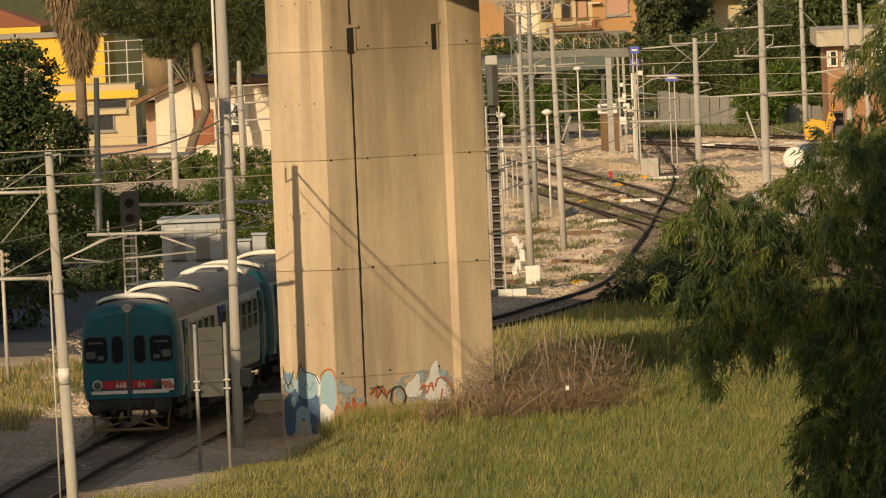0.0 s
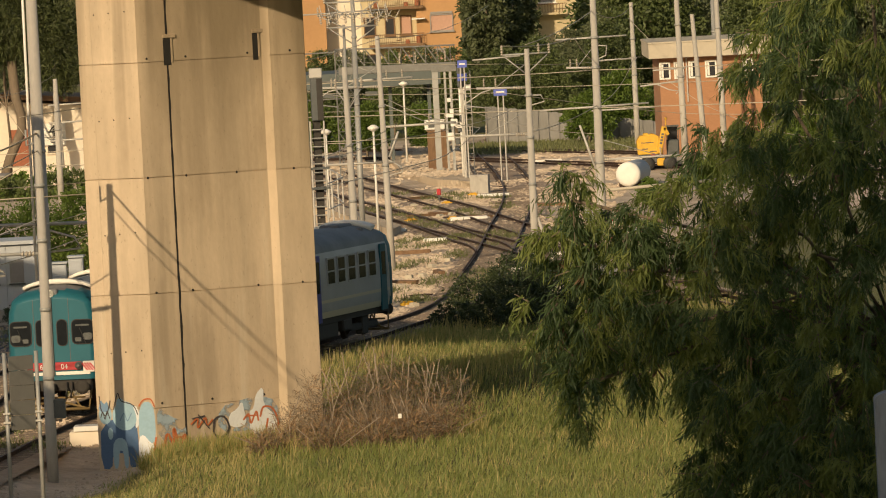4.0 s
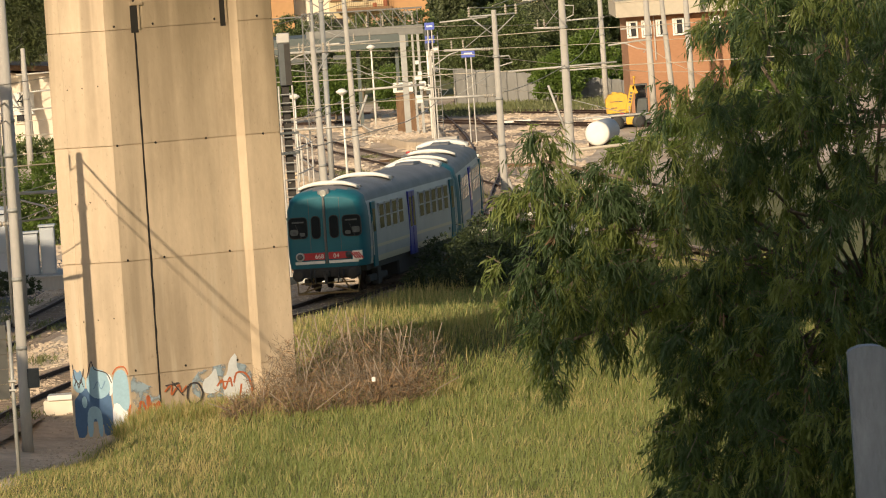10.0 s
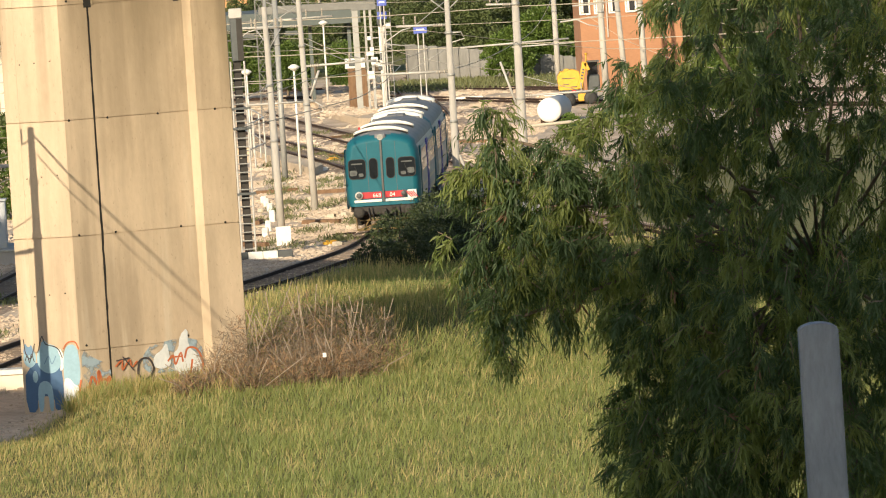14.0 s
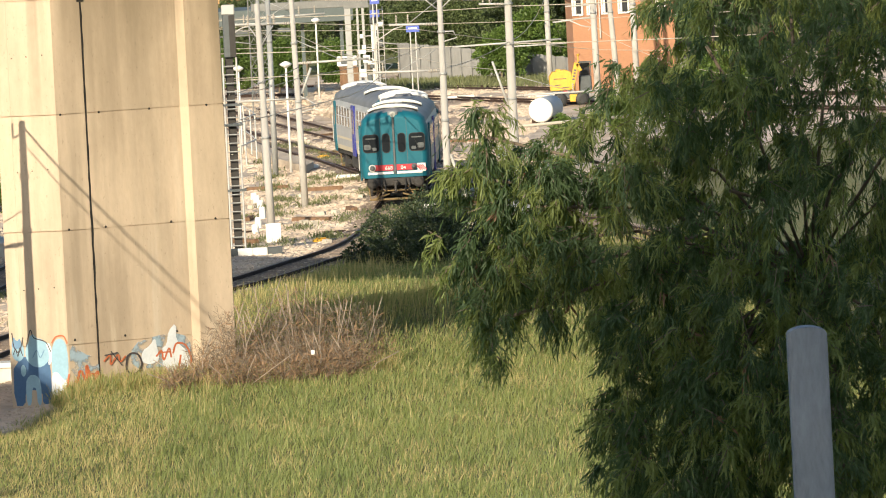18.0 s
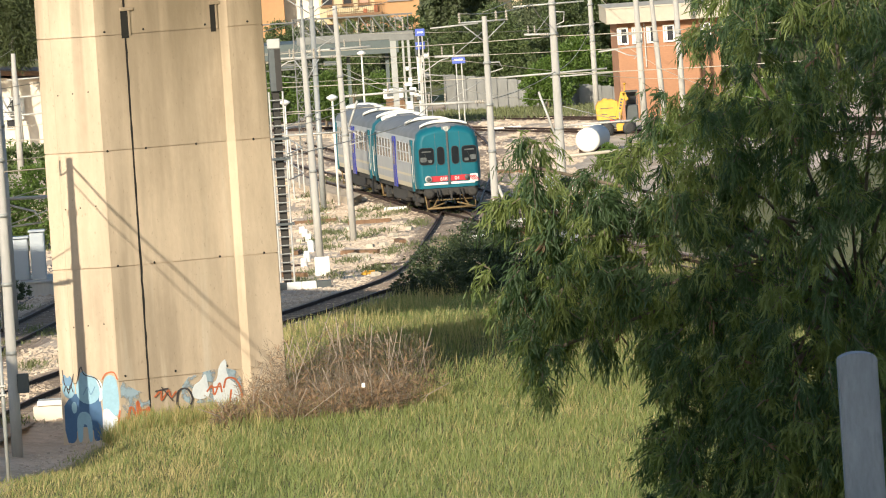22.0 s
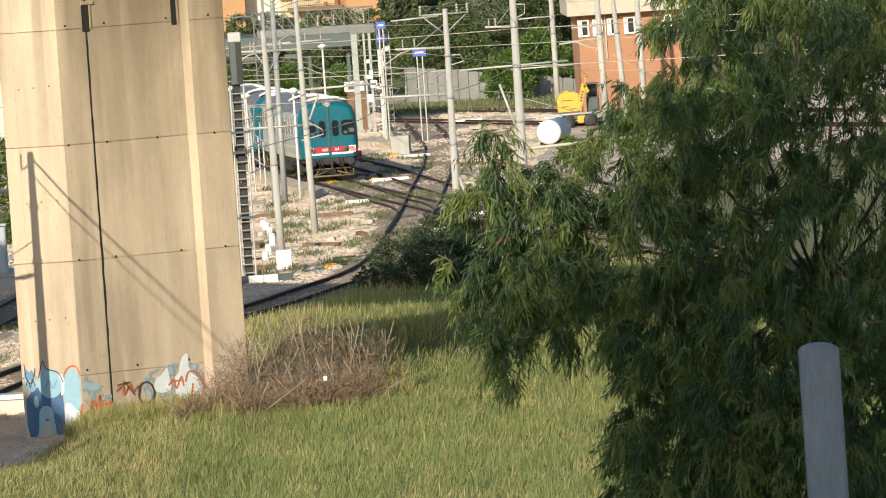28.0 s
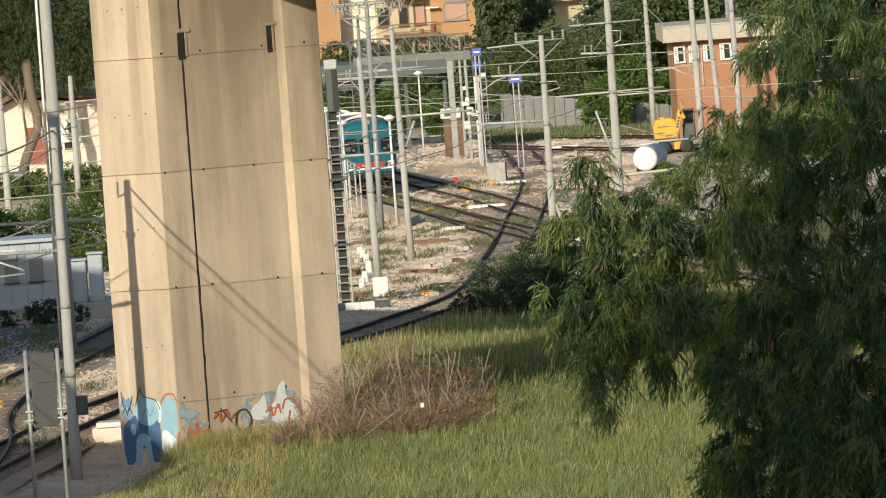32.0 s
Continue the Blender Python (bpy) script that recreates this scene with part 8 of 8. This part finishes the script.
patch(FRONT, [(-6.0, 0.65), (-5.95, 0.95), (-5.75, 1.05), (-5.6, 1.28), (-5.55, 0.95), (-5.5, 0.65), (-5.75, 0.55)], PALE, 1)
patch(FRONT, [(-5.42, 0.4), (-5.45, 0.95), (-5.3, 1.05), (-5.25, 1.4), (-5.02, 1.62), (-5.05, 1.1), (-4.78, 0.85), (-4.68, 0.55), (-4.85, 0.3), (-5.1, 0.3)], PALE, 1)
stroke(FRONT, [(-6.4, 0.55), (-6.33, 0.85), (-6.1, 0.88), (-5.98, 0.6), (-6.15, 0.35), (-6.35, 0.42)], 0.05, BLACKP, True)
stroke(FRONT, [(-5.15, 0.8), (-5.05, 1.05), (-4.82, 1.0), (-4.68, 0.65), (-4.8, 0.3), (-5.0, 0.35), (-4.95, 0.75)], 0.05, REDP)
stroke(FRONT, [(-5.6, 0.75), (-5.45, 0.9), (-5.4, 0.65), (-5.25, 0.95), (-5.2, 0.7)], 0.045, REDP)
stroke(FRONT, [(-5.5, 0.85), (-5.2, 0.85)], 0.04, REDP)
stroke(FRONT, [(-6.98, 0.75), (-6.8, 0.9), (-6.8, 0.65), (-6.6, 0.9), (-6.55, 0.7), (-6.4, 0.85)], 0.04, REDP)
stroke(FRONT, [(-6.95, 0.9), (-6.6, 0.95)], 0.035, BLACKP)
stroke(FRONT, [(-6.78, 1.0), (-6.5, 0.6)], 0.03, BLACKP)


# ---- sleepers of the near main line, laid last ----
def sleepers():
    me = bpy.data.meshes.new("sleeper")
    bm = bmesh.new()
    box(bm, -1.3, 1.3, -0.13, 0.13, -0.1, 0.035, bevel=0.015)
    bm.to_mesh(me)
    bm.free()
    me.materials.append(SLEEPER)
    for k, (tops, line, sides) in enumerate(TRACKS):
        if k > 3:
            continue
        reach, last, count = 0.0, None, 0
        verts, faces = [], []
        for i in range(len(line) - 1):
            p, q = line[i], line[i + 1]
            for u in (0.2, 0.8):
                c = p.lerp(q, u)
                d = (q - p).normalized()
                ang = math.atan2(d.y, d.x) - math.pi / 2
                if k < 3 and 200 < c.y < 300 and count < 150 or k == 3 and 340 < c.y < 400:
                    shared("sleeper", me, tops, Matrix.Translation(c + Vector((0, 0, 0.006 * k))) @ Matrix.Rotation(ang, 4, "Z"))
                    count += 1
                elif c.y < 430:
                    s, f = sides[i] * 1.3, d * 0.12
                    o = len(verts)
                    up = Vector((0, 0, 0.04 + 0.004 * k))
                    verts += [c - s - f + up, c + s - f + up, c + s + f + up, c - s + f + up]
                    dn = Vector((0, 0, -0.14))
                    verts += [v + dn for v in verts[o:o + 4]]
                    faces += [(o, o + 1, o + 2, o + 3), (o, o + 4, o + 5, o + 1), (o + 1, o + 5, o + 6, o + 2), (o + 2, o + 6, o + 7, o + 3), (o + 3, o + 7, o + 4, o)]
        if faces:
            tagged(part("sleepers", (verts, faces), SLEEPER, tops), kind="stuff")


sleepers()


def yard_stones():
    """Loose ballast stones and rubble over the yard."""
    rng = np.random.default_rng(77)
    n = 210000
    y = 206 + 304 * rng.random(n) ** 1.25
    x = rng.uniform(-19, 8, n) + np.clip(y - 400, 0, 100) * 0.06
    ok = (y > 288 + 5.0 * x) | (x < np.minimum(-8.6, -10.7 + 0.11 * (y - 201)))
    ok &= ~((x > -12.2) & (x < -8) & (y > 203) & (y < 229) & (rng.random(n) < 0.5))
    worn = np.array([noise.noise(Vector((a * 0.5, b * 0.11, 9.0))) + 0.5 * noise.noise(Vector((a * 1.7, b * 0.4, 2.0))) for a, b in zip(x, y)])
    ok &= worn + rng.normal(0, 0.22, n) > -0.12 + 0.3 * (y > 425)
    x, y = x[ok], y[ok]
    n = len(x)
    s = rng.uniform(0.022, 0.05, n) * (1 + np.clip(y - 300, 0, 200) / 220)
    base = np.array([ground_height(a, b) for a, b in zip(x, y)])
    base += np.where((y > 442) & (x > -2.3) & (x < 1.0), 0.38, 0.0) + np.where((y > 404) & (x < -5.6 - (y - 404) * 0.06), 0.35, 0.0)
    c = np.stack([x, y, base + s * 0.1], 1)
    t = np.array([[-1.3, -0.5, -0.4], [1.3, -0.5, -0.4], [0.7, -0.1, 0.8], [-0.7, -0.1, 0.8], [0, 0.9, -0.4]])
    v = c[:, None, :] + t[None] * s[:, None, None] * rng.uniform(0.55, 1.45, (n, 5, 1))
    b = (np.arange(n) * 5)[:, None]
    me = mesh_from("loose_stones", v.reshape(-1, 3), b + np.array((0, 1, 2, 3)), b + np.array((3, 2, 4)))
    me.materials.append(STONE)
    tagged(new("loose_stones", me), "loose pale ballast stones strewn over the yard", "stones", kind="stuff")


STONE = material("pale ballast stone", (0.66, 0.55, 0.43), 0.95, second=(0.38, 0.29, 0.205), scale=0.5, per_piece=0.4, contrast=0.2)
yard_stones()


def yard_debris():
    """Broken sleepers, slabs and lumps left about the yard."""
    rng = random.Random(91)
    kinds = []
    for label, mat, size in (("pale broken concrete lump on the ballast", STUCCO_CREAM_DULL, (0.15, 0.13, 0.1)), ("rotten brown sleeper lying on the ballast", TIMBER, (0.9, 0.13, 0.1)), ("flat pale concrete slab on the ground", PLATFORM, (0.4, 0.45, 0.03)), ("rusty steel plate lying by the rails", RUST, (0.4, 0.2, 0.04))):
        d = thing("debris", pose(-2.5 + 0.9 * len(kinds), 345 + 6 * len(kinds), 0), label, "debris", "yard debris")
        bm = bmesh.new()
        box(bm, -size[0], size[0], -size[1], size[1], -0.03, size[2] * 1.6, bevel=min(size) * 0.3)
        for v in bm.verts:
            v.co += Vector((rng.uniform(-1, 1), rng.uniform(-1, 1), rng.uniform(-0.5, 0.5))) * min(size) * 0.35
        part("lump", bm, mat, d)
        kinds.append(d)
    for i in range(110):
        y = 300 + 125 * rng.random()
        x = rng.uniform(-4.6, 1.0 + (y - 300) * 0.05) if i % 4 else rng.uniform(2.8, 7)
        if min((Vector((x, y, 0)) - p).length for k in (0, 2) for p in TRACKS[k][1]) < 1.1 or (x < -1.8 and y > 368):
            continue
        copy_thing(kinds[rng.choice((0, 0, 0, 0, 1, 2, 2, 3))], pose(x, y, 0, 0, 0, rng.uniform(0, 180)))


yard_debris()

# ---- what moves ----
PATH = spline([(x, y, 0) for x, y in LINE], 0.5)
REACH = [0.0]
for p, q in zip(PATH[:-1], PATH[1:]):
    REACH.append(REACH[-1] + (q - p).length)
# where the rear end of the train is: seconds, distance north of the camera
REAR = ((0, 216.7), (1, 222.0), (2, 227.4), (3, 232.8), (5.5, 249.5), (8, 266.6), (10, 280.2), (12, 291.8), (13, 298.4), (16, 315.8), (17, 322.7), (19, 335.0), (20, 341.5), (22, 352.5), (24, 363.6), (26, 376.6), (29, 395.8), (31, 408.2), (32, 414.6))


def on_path(s):
    return Vector([float(np.interp(s, REACH, [p[i] for p in PATH])) for i in range(3)])


def rear_reach():
    ts = np.array([t for t, y in REAR], float)
    ss = np.array([np.interp(y, [p.y for p in PATH], REACH) for t, y in REAR])
    return np.poly1d(np.polyfit(ts, ss, 5))


def motions():
    at = rear_reach()
    for car, ahead in ((REAR_CAR, 0.0), (FRONT_CAR, CAR + GAP)):
        rows = []
        for k in range(65):
            t = 0.5 * k
            s = float(at(t)) + ahead
            a, b = on_path(s + 3.2), on_path(s + CAR - 3.2)
            mid = (a + b) / 2
            turn = math.degrees(math.atan2(-(b.x - a.x), b.y - a.y))
            rows.append((t, pose(mid.x, mid.y, 0.30, 0, 0, turn)))
        walk(car, rows)


motions()
